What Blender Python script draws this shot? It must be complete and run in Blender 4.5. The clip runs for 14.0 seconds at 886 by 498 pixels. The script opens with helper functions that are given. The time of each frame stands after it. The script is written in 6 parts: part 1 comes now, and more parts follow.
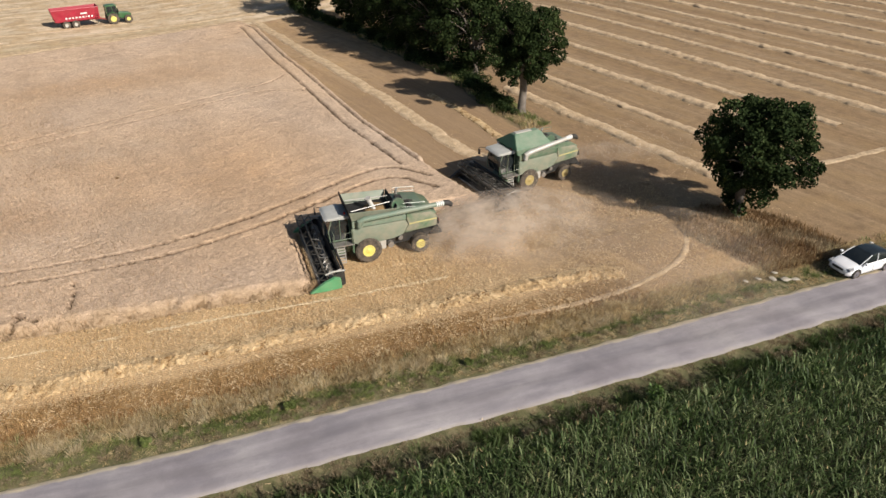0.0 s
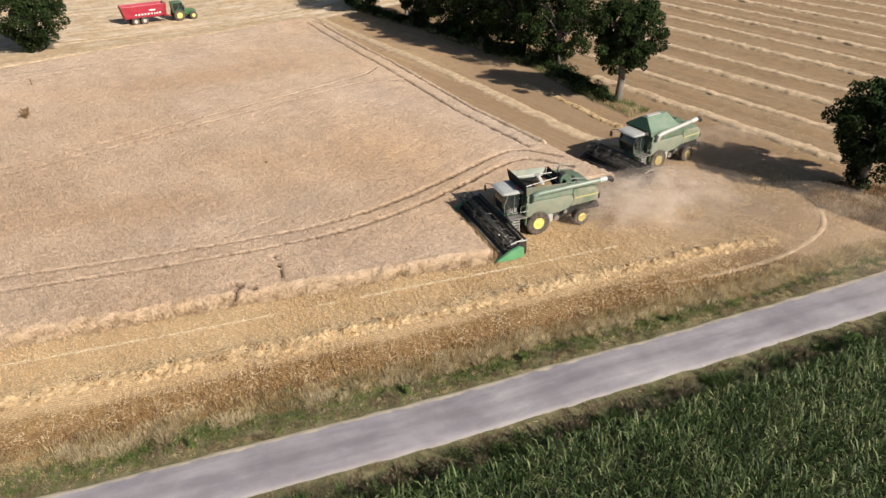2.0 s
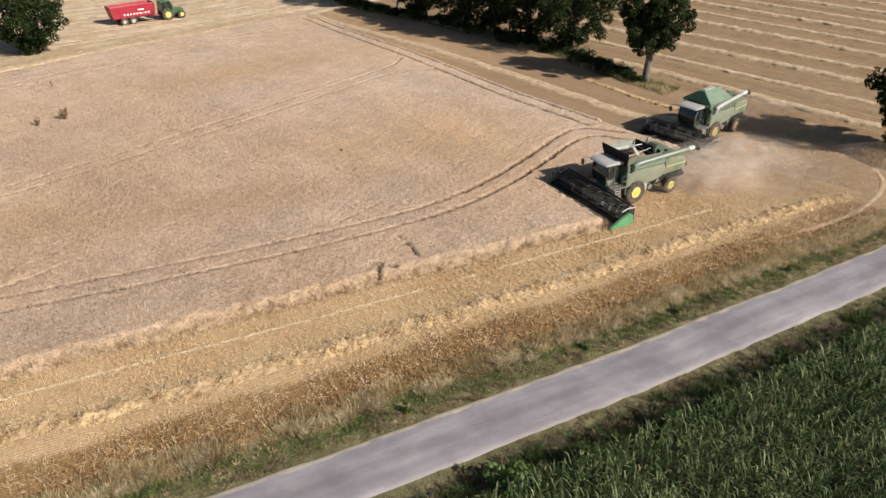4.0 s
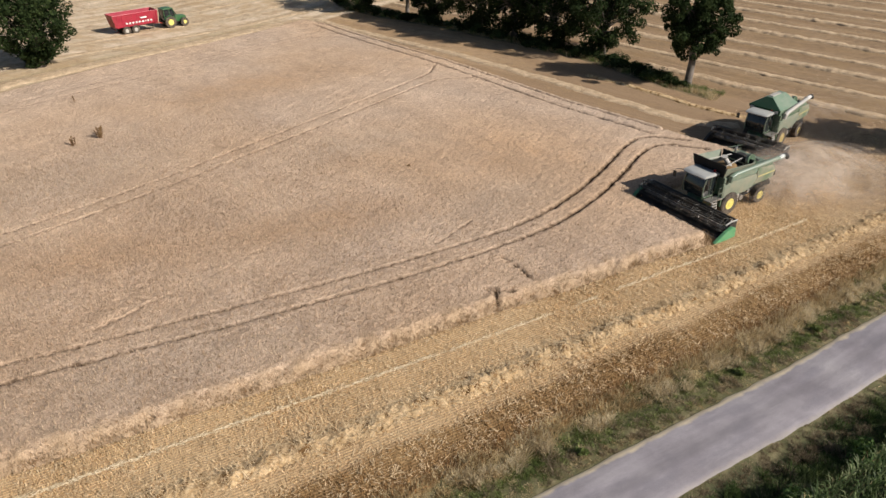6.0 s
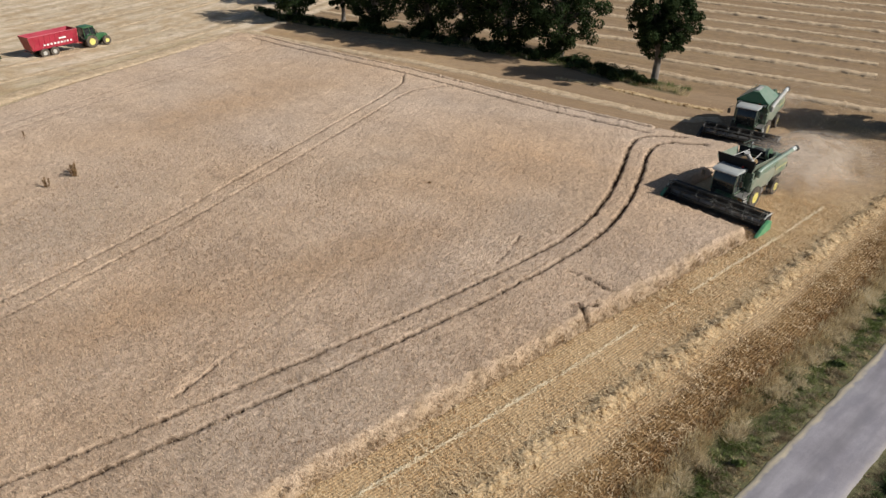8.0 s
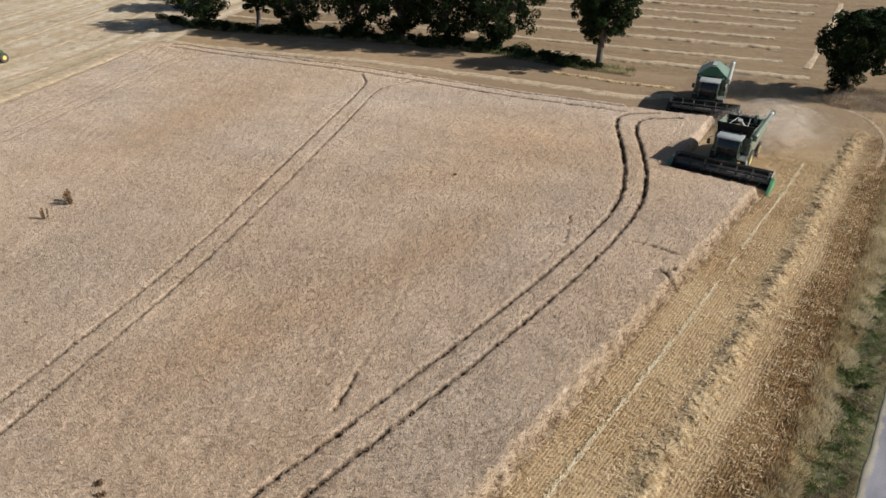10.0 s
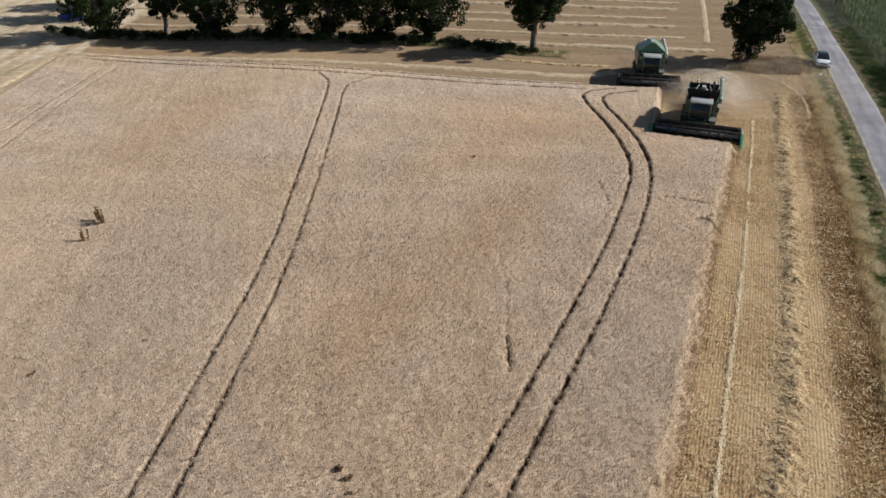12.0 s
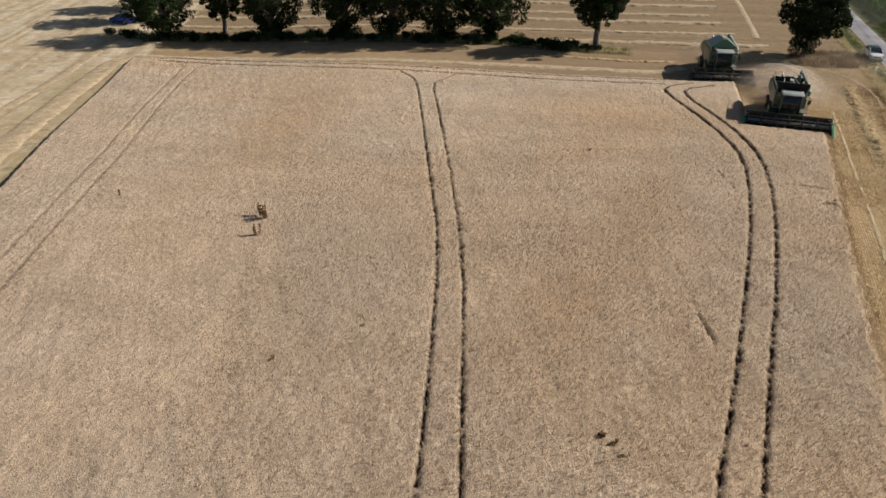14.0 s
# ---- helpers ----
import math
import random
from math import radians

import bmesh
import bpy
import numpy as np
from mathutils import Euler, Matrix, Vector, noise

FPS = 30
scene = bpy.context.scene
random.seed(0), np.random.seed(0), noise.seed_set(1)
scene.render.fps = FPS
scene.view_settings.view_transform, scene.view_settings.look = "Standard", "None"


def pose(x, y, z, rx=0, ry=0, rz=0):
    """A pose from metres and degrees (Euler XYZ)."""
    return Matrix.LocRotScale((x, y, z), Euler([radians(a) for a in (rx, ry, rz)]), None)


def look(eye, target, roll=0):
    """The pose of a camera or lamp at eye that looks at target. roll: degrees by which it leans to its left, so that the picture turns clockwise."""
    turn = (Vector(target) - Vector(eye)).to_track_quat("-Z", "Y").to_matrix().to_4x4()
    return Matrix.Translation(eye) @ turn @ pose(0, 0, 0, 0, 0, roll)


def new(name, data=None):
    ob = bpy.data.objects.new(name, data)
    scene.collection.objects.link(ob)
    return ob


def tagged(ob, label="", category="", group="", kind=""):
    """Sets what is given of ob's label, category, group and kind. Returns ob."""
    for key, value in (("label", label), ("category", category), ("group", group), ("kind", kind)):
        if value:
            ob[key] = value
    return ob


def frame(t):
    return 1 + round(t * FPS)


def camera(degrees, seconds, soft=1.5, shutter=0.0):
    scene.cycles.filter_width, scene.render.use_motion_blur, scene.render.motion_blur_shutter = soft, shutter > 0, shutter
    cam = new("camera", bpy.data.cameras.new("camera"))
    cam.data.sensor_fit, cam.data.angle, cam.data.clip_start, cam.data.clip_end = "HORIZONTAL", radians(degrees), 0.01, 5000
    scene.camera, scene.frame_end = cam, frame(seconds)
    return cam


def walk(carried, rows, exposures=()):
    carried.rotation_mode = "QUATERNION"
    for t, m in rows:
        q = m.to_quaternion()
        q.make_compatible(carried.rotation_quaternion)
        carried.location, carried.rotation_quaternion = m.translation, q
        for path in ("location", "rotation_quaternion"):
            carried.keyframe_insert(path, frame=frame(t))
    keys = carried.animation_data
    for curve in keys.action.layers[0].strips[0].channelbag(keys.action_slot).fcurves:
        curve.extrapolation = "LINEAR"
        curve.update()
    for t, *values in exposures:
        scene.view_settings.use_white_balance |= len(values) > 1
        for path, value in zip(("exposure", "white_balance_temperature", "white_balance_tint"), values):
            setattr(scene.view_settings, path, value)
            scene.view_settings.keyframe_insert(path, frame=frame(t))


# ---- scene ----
cam = camera(64.9, 14.0)
METRES, EYE, TILT, LEAN, TURN = 93.02, 25.15, -0.709, -0.183, 50.001
ROWS = [
    (0.0, 0.0, 0.0, 0.0, -0.37, -29.78, 0.64),
    (0.5, -0.0356, -0.0133, 0.003, -1.31, -29.8, 0.57),
    (1.0, -0.0713, -0.0247, 0.0034, -1.33, -29.76, 0.51),
    (1.5, -0.1069, -0.0337, 0.0024, -1.83, -29.77, 0.56),
    (2.0, -0.1431, -0.0407, 0.0017, -1.87, -29.78, 0.56),
    (2.5, -0.1792, -0.0464, -0.0002, -1.9, -29.8, 0.58),
    (5.0, -0.3469, -0.036, -0.0071, -12.27, -29.82, 0.5),
    (5.5, -0.3673, -0.02, -0.0055, -12.26, -29.83, 0.46),
    (6.0, -0.3876, -0.004, -0.0036, -12.3, -29.81, 0.45),
    (6.5, -0.4112, 0.0112, -0.0012, -13.09, -29.78, 0.49),
    (7.0, -0.4378, 0.0255, -0.0, -16.29, -29.78, 0.45),
    (7.5, -0.4671, 0.0397, 0.0009, -19.44, -29.81, 0.45),
    (8.0, -0.4982, 0.0543, 0.0017, -22.58, -29.83, 0.44),
    (10.5, -0.6743, 0.1428, -0.0025, -39.8, -29.91, 0.3),
    (11.0, -0.711, 0.1647, -0.0033, -44.06, -29.91, 0.23),
    (11.5, -0.7475, 0.1887, -0.0037, -48.1, -29.92, 0.19),
    (12.0, -0.782, 0.213, -0.0029, -50.28, -29.93, 0.16),
    (12.5, -0.8125, 0.2361, -0.0008, -52.27, -29.94, 0.1),
    (13.0, -0.84, 0.2589, 0.0004, -52.46, -29.94, 0.12),
    (13.5, -0.8664, 0.2831, 0.0014, -52.47, -29.97, 0.16),
    (14.0, -0.8891, 0.3052, 0.0031, -52.52, -29.99, 0.22),
]
walk(cam, [(t, pose(0, 0, EYE, TILT, LEAN, TURN) @ pose(METRES * x, METRES * y, METRES * z, 90 + pitch, roll, yaw)) for t, x, y, z, yaw, pitch, roll in ROWS],
     exposures=[(0.0, 0.36, 6650, 11), (1.2, 0.60, 6600, 10), (2.5, 0.47, 6600, 12), (5.0, 0.38, 6500, 12), (6.5, 0.24, 6450, 12), (8.0, 0.19, 6200, 9), (10.5, 0.18, 5950, 6), (11.2, 0.16, 5880, 5), (12.5, 0.12, 6020, 8), (13.5, 0.11, 6120, 10), (14.0, 0.03, 6400, 6)])

# ---- light: a clear summer afternoon, the sun from the east side of the field ----
SUN_FROM = Vector((0.986, 0.165, 0.0)).normalized()
SUN_HEIGHT = radians(33.5)
sun_data = bpy.data.lights.new("sun", "SUN")
sun_data.energy, sun_data.angle, sun_data.color = 5.0, radians(0.53), (1.0, 0.945, 0.87)
sun = new("sun", sun_data)
sun_way = Vector((SUN_FROM.x * math.cos(SUN_HEIGHT), SUN_FROM.y * math.cos(SUN_HEIGHT), math.sin(SUN_HEIGHT)))
sun.matrix_world = look(sun_way * 200, (0, 0, 0))
world = bpy.data.worlds.new("sky")
scene.world = world
world.use_nodes = True
wn = world.node_tree.nodes
sky = wn.new("ShaderNodeTexSky")
sky.sky_type, sky.sun_disc = "NISHITA", False
sky.sun_elevation, sky.sun_rotation = SUN_HEIGHT, math.atan2(SUN_FROM.x, SUN_FROM.y)
world.node_tree.links.new(sky.outputs[0], wn["Background"].inputs[0])
wn["Background"].inputs[1].default_value = 0.05


# ---- materials ----
def rgba(c):
    return (c[0], c[1], c[2], 1.0)


class Nodes:
    """A node material under construction."""

    def __init__(self, name):
        self.mat = bpy.data.materials.new(name)
        self.mat.use_nodes = True
        self.tree = self.mat.node_tree
        self.bsdf = self.tree.nodes["Principled BSDF"]
        self.coord = self.tree.nodes.new("ShaderNodeTexCoord").outputs["Object"]

    def node(self, kind, **values):
        n = self.tree.nodes.new(kind)
        for key, value in values.items():
            if key in n.inputs:
                self.put(n.inputs[key], value)
        return n

    def put(self, socket, value):
        if isinstance(value, bpy.types.NodeSocket):
            self.tree.links.new(value, socket)
        else:
            socket.default_value = value

    def noise(self, scale, detail=3.0, rough=0.55, vector=None, distort=0.0):
        return self.node("ShaderNodeTexNoise", Vector=vector or self.coord, Scale=scale, Detail=detail, Roughness=rough, Distortion=distort).outputs["Fac"]

    def along(self, degrees, wide, long):
        """Coordinates drawn out along a direction."""
        n = self.node("ShaderNodeMapping", Vector=self.coord, Rotation=(0, 0, radians(degrees)), Scale=(wide, long, 1.0))
        n.vector_type = "TEXTURE"
        return n.outputs[0]

    def ramp(self, fac, stops):
        n = self.tree.nodes.new("ShaderNodeValToRGB")
        el = n.color_ramp.elements
        while len(el) < len(stops):
            el.new(0.5)
        for e, (p, c) in zip(el, stops):
            e.position, e.color = p, rgba(c)
        self.put(n.inputs[0], fac)
        return n.outputs[0]

    def range(self, value, a, b, lo, hi):
        n = self.tree.nodes.new("ShaderNodeMapRange")
        for i, v in enumerate((value, a, b, lo, hi)):
            self.put(n.inputs[i], v)
        return n.outputs[0]

    def math(self, op, a, b=0.0):
        n = self.tree.nodes.new("ShaderNodeMath")
        n.operation = op
        self.put(n.inputs[0], a), self.put(n.inputs[1], b)
        return n.outputs[0]

    def mix(self, fac, a, b, how="MIX"):
        n = self.tree.nodes.new("ShaderNodeMix")
        n.data_type, n.blend_type = "RGBA", how
        self.put(n.inputs[0], fac)
        self.put(n.inputs[6], a if isinstance(a, bpy.types.NodeSocket) else rgba(a))
        self.put(n.inputs[7], b if isinstance(b, bpy.types.NodeSocket) else rgba(b))
        return n.outputs[2]

    def value(self, colour, factor):
        n = self.tree.nodes.new("ShaderNodeHueSaturation")
        self.put(n.inputs["Value"], factor), self.put(n.inputs["Color"], colour)
        return n.outputs[0]

    def attribute(self, name):
        n = self.tree.nodes.new("ShaderNodeAttribute")
        n.attribute_name = name
        return n.outputs["Fac"]

    def bump(self, height, strength, distance):
        n = self.node("ShaderNodeBump", Height=height, Strength=strength, Distance=distance)
        self.put(self.bsdf.inputs["Normal"], n.outputs[0])

    def finish(self, colour, rough=0.8, metal=0.0, spec=0.3):
        self.put(self.bsdf.inputs["Base Color"], colour if isinstance(colour, bpy.types.NodeSocket) else rgba(colour))
        self.put(self.bsdf.inputs["Roughness"], rough)
        self.put(self.bsdf.inputs["Metallic"], metal)
        self.put(self.bsdf.inputs["Specular IOR Level"], spec)
        return self.mat


def surface(name, c0, c1, scale=1.0, fine=20.0, rough=0.8, metal=0.0, spec=0.3, bump=0.2, deep=0.01, grain=0.18, island=0.0, piece=0.0, dust=None, dusty=0.5):
    """Two colours in patches, a finer grain, relief, and where asked a film of dust."""
    m = Nodes(name)
    col = m.ramp(m.noise(scale, 4.0), [(0.36, c0), (0.64, c1)])
    small = m.noise(fine, 3.0, 0.6)
    col = m.value(col, m.range(small, 0.25, 0.75, 1 - grain, 1 + grain))
    if island:
        rnd = m.node("ShaderNodeNewGeometry").outputs["Random Per Island"]
        col = m.value(col, m.range(rnd, 0.0, 1.0, 1 - island, 1 + island))
    if piece:
        rnd = m.node("ShaderNodeObjectInfo").outputs["Random"]
        col = m.value(col, m.range(rnd, 0.0, 1.0, 1 - piece, 1 + piece))
    if dust:
        col = m.mix(m.range(m.noise(scale * 1.7, 5.0, 0.65), 0.30, 0.62, 0.0, dusty), col, dust)
    if bump:
        m.bump(small, bump, deep)
    return m.finish(col, rough, metal, spec)


def plant(name, stops, big=0.15, spread=0.22, rough=0.7, shine=0.2, through_light=0.25):
    """Leaves, blades and straw: colour by clump and by blade, some light passing through."""
    m = Nodes(name)
    rnd = m.node("ShaderNodeNewGeometry").outputs["Random Per Island"]
    patch = m.noise(big, 4.0, 0.6)
    fac = m.math("ADD", m.math("MULTIPLY", rnd, 0.45), m.math("MULTIPLY", m.range(patch, 0.3, 0.7, 0.0, 1.0), 0.55))
    col = m.ramp(fac, stops)
    wn_ = m.node("ShaderNodeTexWhiteNoise")
    wn_.noise_dimensions = "1D"
    m.put(wn_.inputs["W"], rnd)
    col = m.value(col, m.range(wn_.outputs[0], 0.0, 1.0, 1 - spread, 1 + spread))
    mat = m.finish(col, rough, 0.0, shine)
    if through_light:
        m.put(m.bsdf.inputs["Subsurface Weight"], 0.0)
        tl = m.node("ShaderNodeBsdfTranslucent", Color=col)
        mx = m.node("ShaderNodeMixShader", Fac=through_light)
        m.tree.links.new(m.bsdf.outputs[0], mx.inputs[1])
        m.tree.links.new(tl.outputs[0], mx.inputs[2])
        m.tree.links.new(mx.outputs[0], m.tree.nodes["Material Output"].inputs[0])
    return mat


STRAW_DUST = (0.36, 0.28, 0.19)
M_wheat = plant("ripe_wheat", [(0.1, (0.31, 0.214, 0.131)), (0.5, (0.50, 0.370, 0.252)), (0.9, (0.68, 0.548, 0.40))], 0.12, 0.34, 0.7, 0.2, 0.4)
M_wheat_edge = plant("wheat_stalks", [(0.1, (0.28, 0.19, 0.105)), (0.5, (0.39, 0.28, 0.165)), (0.9, (0.52, 0.395, 0.245))], 0.3, 0.26, 0.8, 0.15, 0.45)
M_straw = plant("cut_straw", [(0.1, (0.45, 0.31, 0.16)), (0.45, (0.61, 0.455, 0.27)), (0.9, (0.76, 0.61, 0.395))], 0.5, 0.28, 0.8, 0.15, 0.18)
M_stubble = plant("stubble_stalks", [(0.1, (0.46, 0.32, 0.165)), (0.5, (0.64, 0.475, 0.275)), (0.9, (0.78, 0.63, 0.405))], 0.3, 0.30, 0.8, 0.15, 0.3)
M_pale = plant("pale_stalks", [(0.1, (0.66, 0.53, 0.33)), (0.9, (0.84, 0.72, 0.50))], 0.4, 0.15, 0.8, 0.15, 0.0)
M_brown = plant("brown_stalks", [(0.1, (0.18, 0.096, 0.038)), (0.45, (0.32, 0.194, 0.084)), (0.9, (0.52, 0.36, 0.185))], 0.4, 0.55, 0.8, 0.15, 0.2)
M_dry = plant("dry_grass", [(0.1, (0.29, 0.205, 0.10)), (0.5, (0.55, 0.435, 0.245)), (0.9, (0.73, 0.62, 0.40))], 0.5, 0.28, 0.8, 0.15, 0.5)
M_grass = plant("verge_grass", [(0.1, (0.080, 0.110, 0.032)), (0.45, (0.150, 0.190, 0.055)), (0.9, (0.34, 0.335, 0.145))], 0.5, 0.40, 0.7, 0.2, 0.35)
M_bleached = plant("bleached_grass", [(0.1, (0.42, 0.33, 0.20)), (0.5, (0.60, 0.50, 0.325)), (0.9, (0.74, 0.65, 0.46))], 0.5, 0.22, 0.8, 0.15, 0.5)
M_rank = plant("rank_weeds", [(0.1, (0.045, 0.074, 0.022)), (0.5, (0.094, 0.138, 0.042)), (0.9, (0.21, 0.235, 0.10))], 0.5, 0.36, 0.7, 0.2, 0.35)
M_dull = plant("dull_dry_grass", [(0.1, (0.17, 0.125, 0.075)), (0.5, (0.29, 0.23, 0.145)), (0.9, (0.43, 0.355, 0.235))], 0.5, 0.3, 0.8, 0.15, 0.45)
M_rust = plant("rusty_stalks", [(0.1, (0.17, 0.085, 0.035)), (0.5, (0.30, 0.165, 0.07)), (0.9, (0.44, 0.28, 0.13))], 0.4, 0.3, 0.8, 0.15, 0.4)
M_brush = plant("dead_brush", [(0.1, (0.12, 0.065, 0.03)), (0.5, (0.20, 0.12, 0.055)), (0.9, (0.32, 0.22, 0.11))], 0.4, 0.3)
M_maize = plant("maize_leaf", [(0.08, (0.028, 0.050, 0.017)), (0.5, (0.084, 0.128, 0.042)), (0.92, (0.31, 0.345, 0.165))], 0.45, 0.42, 0.55, 0.25, 0.42)
M_tassel = plant("maize_tassel", [(0.1, (0.25, 0.20, 0.09)), (0.9, (0.40, 0.34, 0.18))], 0.5, 0.2)
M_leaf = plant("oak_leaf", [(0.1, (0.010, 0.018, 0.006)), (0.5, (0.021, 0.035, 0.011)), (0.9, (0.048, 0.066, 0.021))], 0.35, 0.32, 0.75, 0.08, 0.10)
M_bush = plant("bush_leaf", [(0.1, (0.045, 0.085, 0.020)), (0.5, (0.085, 0.150, 0.034)), (0.9, (0.15, 0.22, 0.06))], 0.5, 0.3, 0.6, 0.3, 0.2)
M_shrub = plant("shrub_leaf", [(0.1, (0.022, 0.042, 0.011)), (0.5, (0.045, 0.078, 0.02)), (0.9, (0.09, 0.13, 0.04))], 0.5, 0.3, 0.6, 0.3, 0.12)
M_weed = plant("dock_weed", [(0.1, (0.15, 0.085, 0.04)), (0.9, (0.30, 0.19, 0.09))], 0.5, 0.3)
M_bark = surface("bark", (0.10, 0.085, 0.07), (0.19, 0.165, 0.14), 1.5, 14, 0.95, bump=0.8, deep=0.04)
M_stone = surface("pale_stone", (0.30, 0.265, 0.21), (0.44, 0.39, 0.32), 2.0, 18, 0.9, piece=0.15)
M_green = surface("green_paint", (0.034, 0.095, 0.050), (0.050, 0.125, 0.066), 0.8, 9, 0.33, spec=0.6, bump=0.03, deep=0.004, grain=0.08, dust=(0.23, 0.22, 0.17), dusty=0.65)
M_green_dusty = surface("dusty_green_panel", (0.06, 0.14, 0.07), (0.09, 0.16, 0.09), 0.7, 9, 0.42, spec=0.6, bump=0.04, deep=0.004, grain=0.1, dust=(0.30, 0.26, 0.20), dusty=0.8)
M_green_clean = surface("bright_green_plastic", (0.06, 0.27, 0.115), (0.09, 0.31, 0.145), 1.2, 12, 0.35, spec=0.5, bump=0.02, deep=0.003, grain=0.08, dust=STRAW_DUST, dusty=0.2)
M_tractor = surface("tractor_green", (0.017, 0.095, 0.03), (0.026, 0.125, 0.042), 0.8, 9, 0.35, spec=0.5, bump=0.02, deep=0.003, grain=0.06, dust=STRAW_DUST, dusty=0.12)
M_yellow = surface("yellow_paint", (0.66, 0.57, 0.11), (0.74, 0.65, 0.17), 2.0, 14, 0.42, spec=0.5, bump=0.02, deep=0.003, grain=0.08, dust=STRAW_DUST, dusty=0.3)
M_stripe = surface("faded_yellow_stripe", (0.42, 0.39, 0.15), (0.50, 0.46, 0.20), 2.0, 14, 0.5, bump=0.02, deep=0.003, grain=0.1, dust=STRAW_DUST, dusty=0.5)
M_ochre = surface("weathered_yellow", (0.30, 0.23, 0.06), (0.38, 0.30, 0.09), 2.0, 14, 0.6, bump=0.02, deep=0.003, grain=0.1, dust=STRAW_DUST, dusty=0.5)
M_sage = surface("dust_covered_green", (0.125, 0.175, 0.125), (0.19, 0.235, 0.18), 0.7, 9, 0.38, spec=0.6, bump=0.04, deep=0.004, grain=0.1, dust=(0.30, 0.27, 0.205), dusty=0.6)
M_cover = surface("dull_green_cover", (0.095, 0.185, 0.115), (0.14, 0.225, 0.15), 0.8, 9, 0.32, spec=0.6, bump=0.04, deep=0.004, grain=0.1, dust=(0.33, 0.31, 0.25), dusty=0.4)
M_tube = surface("dulled_green_paint", (0.105, 0.175, 0.125), (0.15, 0.215, 0.16), 0.8, 9, 0.4, spec=0.5, bump=0.03, deep=0.004, grain=0.1, dust=(0.30, 0.28, 0.22), dusty=0.45)
# the machine's green, darkened for faces turned away from the sun
M_front_shade = surface("shaded_front_green", (0.020, 0.080, 0.036), (0.030, 0.105, 0.048), 0.8, 9, 0.45, spec=0.5, bump=0.03, deep=0.004, grain=0.1, dust=(0.12, 0.11, 0.08), dusty=0.25)
M_black = surface("black_steel", (0.012, 0.013, 0.014), (0.024, 0.024, 0.024), 1.5, 14, 0.55, spec=0.4, bump=0.06, deep=0.004, dust=(0.14, 0.115, 0.085), dusty=0.2)
M_reel = surface("dull_reel_steel", (0.022, 0.024, 0.022), (0.05, 0.05, 0.047), 1.5, 14, 0.5, spec=0.4, bump=0.04, deep=0.004, dust=(0.15, 0.125, 0.095), dusty=0.35)
M_dark = surface("dark_interior", (0.012, 0.012, 0.012), (0.022, 0.021, 0.02), 1.0, 10, 0.8)
M_rubber = surface("tyre_rubber", (0.018, 0.018, 0.018), (0.032, 0.030, 0.028), 2.0, 16, 0.85, bump=0.3, deep=0.01, dust=(0.22, 0.17, 0.12), dusty=0.55)
M_steel = surface("worn_steel", (0.32, 0.32, 0.31), (0.48, 0.47, 0.45), 2.0, 20, 0.45, metal=0.7, bump=0.05, deep=0.004, dust=STRAW_DUST, dusty=0.4)
M_grey = surface("pale_grey_paint", (0.34, 0.35, 0.33), (0.44, 0.44, 0.41), 1.5, 14, 0.38, spec=0.5, bump=0.03, deep=0.003, grain=0.08, dust=(0.42, 0.36, 0.29), dusty=0.6)
M_roof = surface("dusty_cab_roof", (0.36, 0.375, 0.36), (0.45, 0.455, 0.43), 1.2, 12, 0.36, spec=0.6, bump=0.03, deep=0.003, grain=0.1, dust=(0.34, 0.31, 0.26), dusty=0.3)
M_white = surface("white_paint", (0.76, 0.77, 0.78), (0.80, 0.80, 0.81), 1.0, 10, 0.22, spec=0.5, bump=0.0, grain=0.02, dust=(0.55, 0.5, 0.42), dusty=0.08)
M_whitemark = surface("white_marking", (0.70, 0.69, 0.66), (0.78, 0.77, 0.74), 2.0, 15, 0.6, grain=0.06)
M_red = surface("red_paint", (0.30, 0.010, 0.032), (0.36, 0.015, 0.042), 0.8, 9, 0.42, spec=0.5, bump=0.03, deep=0.003, grain=0.1, dust=STRAW_DUST, dusty=0.08)
M_reddark = surface("red_frame", (0.25, 0.012, 0.015), (0.32, 0.018, 0.02), 0.8, 9, 0.55, dust=STRAW_DUST, dusty=0.35)
M_orange = surface("red_lens", (0.5, 0.03, 0.02), (0.55, 0.05, 0.03), 3, 20, 0.3, grain=0.05)
M_lamp = surface("clear_lens", (0.26, 0.26, 0.26), (0.34, 0.34, 0.34), 3, 20, 0.15, spec=0.6, grain=0.05)
M_blue = surface("blue_sheet", (0.03, 0.06, 0.34), (0.05, 0.10, 0.46), 2, 14, 0.5)
M_chrome = surface("bright_trim", (0.55, 0.55, 0.56), (0.62, 0.62, 0.63), 3, 20, 0.2, metal=1.0, grain=0.05)
M_grain = surface("wheat_grain", (0.17, 0.11, 0.05), (0.24, 0.16, 0.08), 3.0, 40, 0.9, bump=0.5, deep=0.02)
glass = Nodes("tinted_glass")
M_glass = glass.finish(glass.ramp(glass.noise(1.5, 3.0), [(0.3, (0.010, 0.013, 0.014)), (0.7, (0.022, 0.027, 0.028))]), 0.06, 0.0, 0.7)

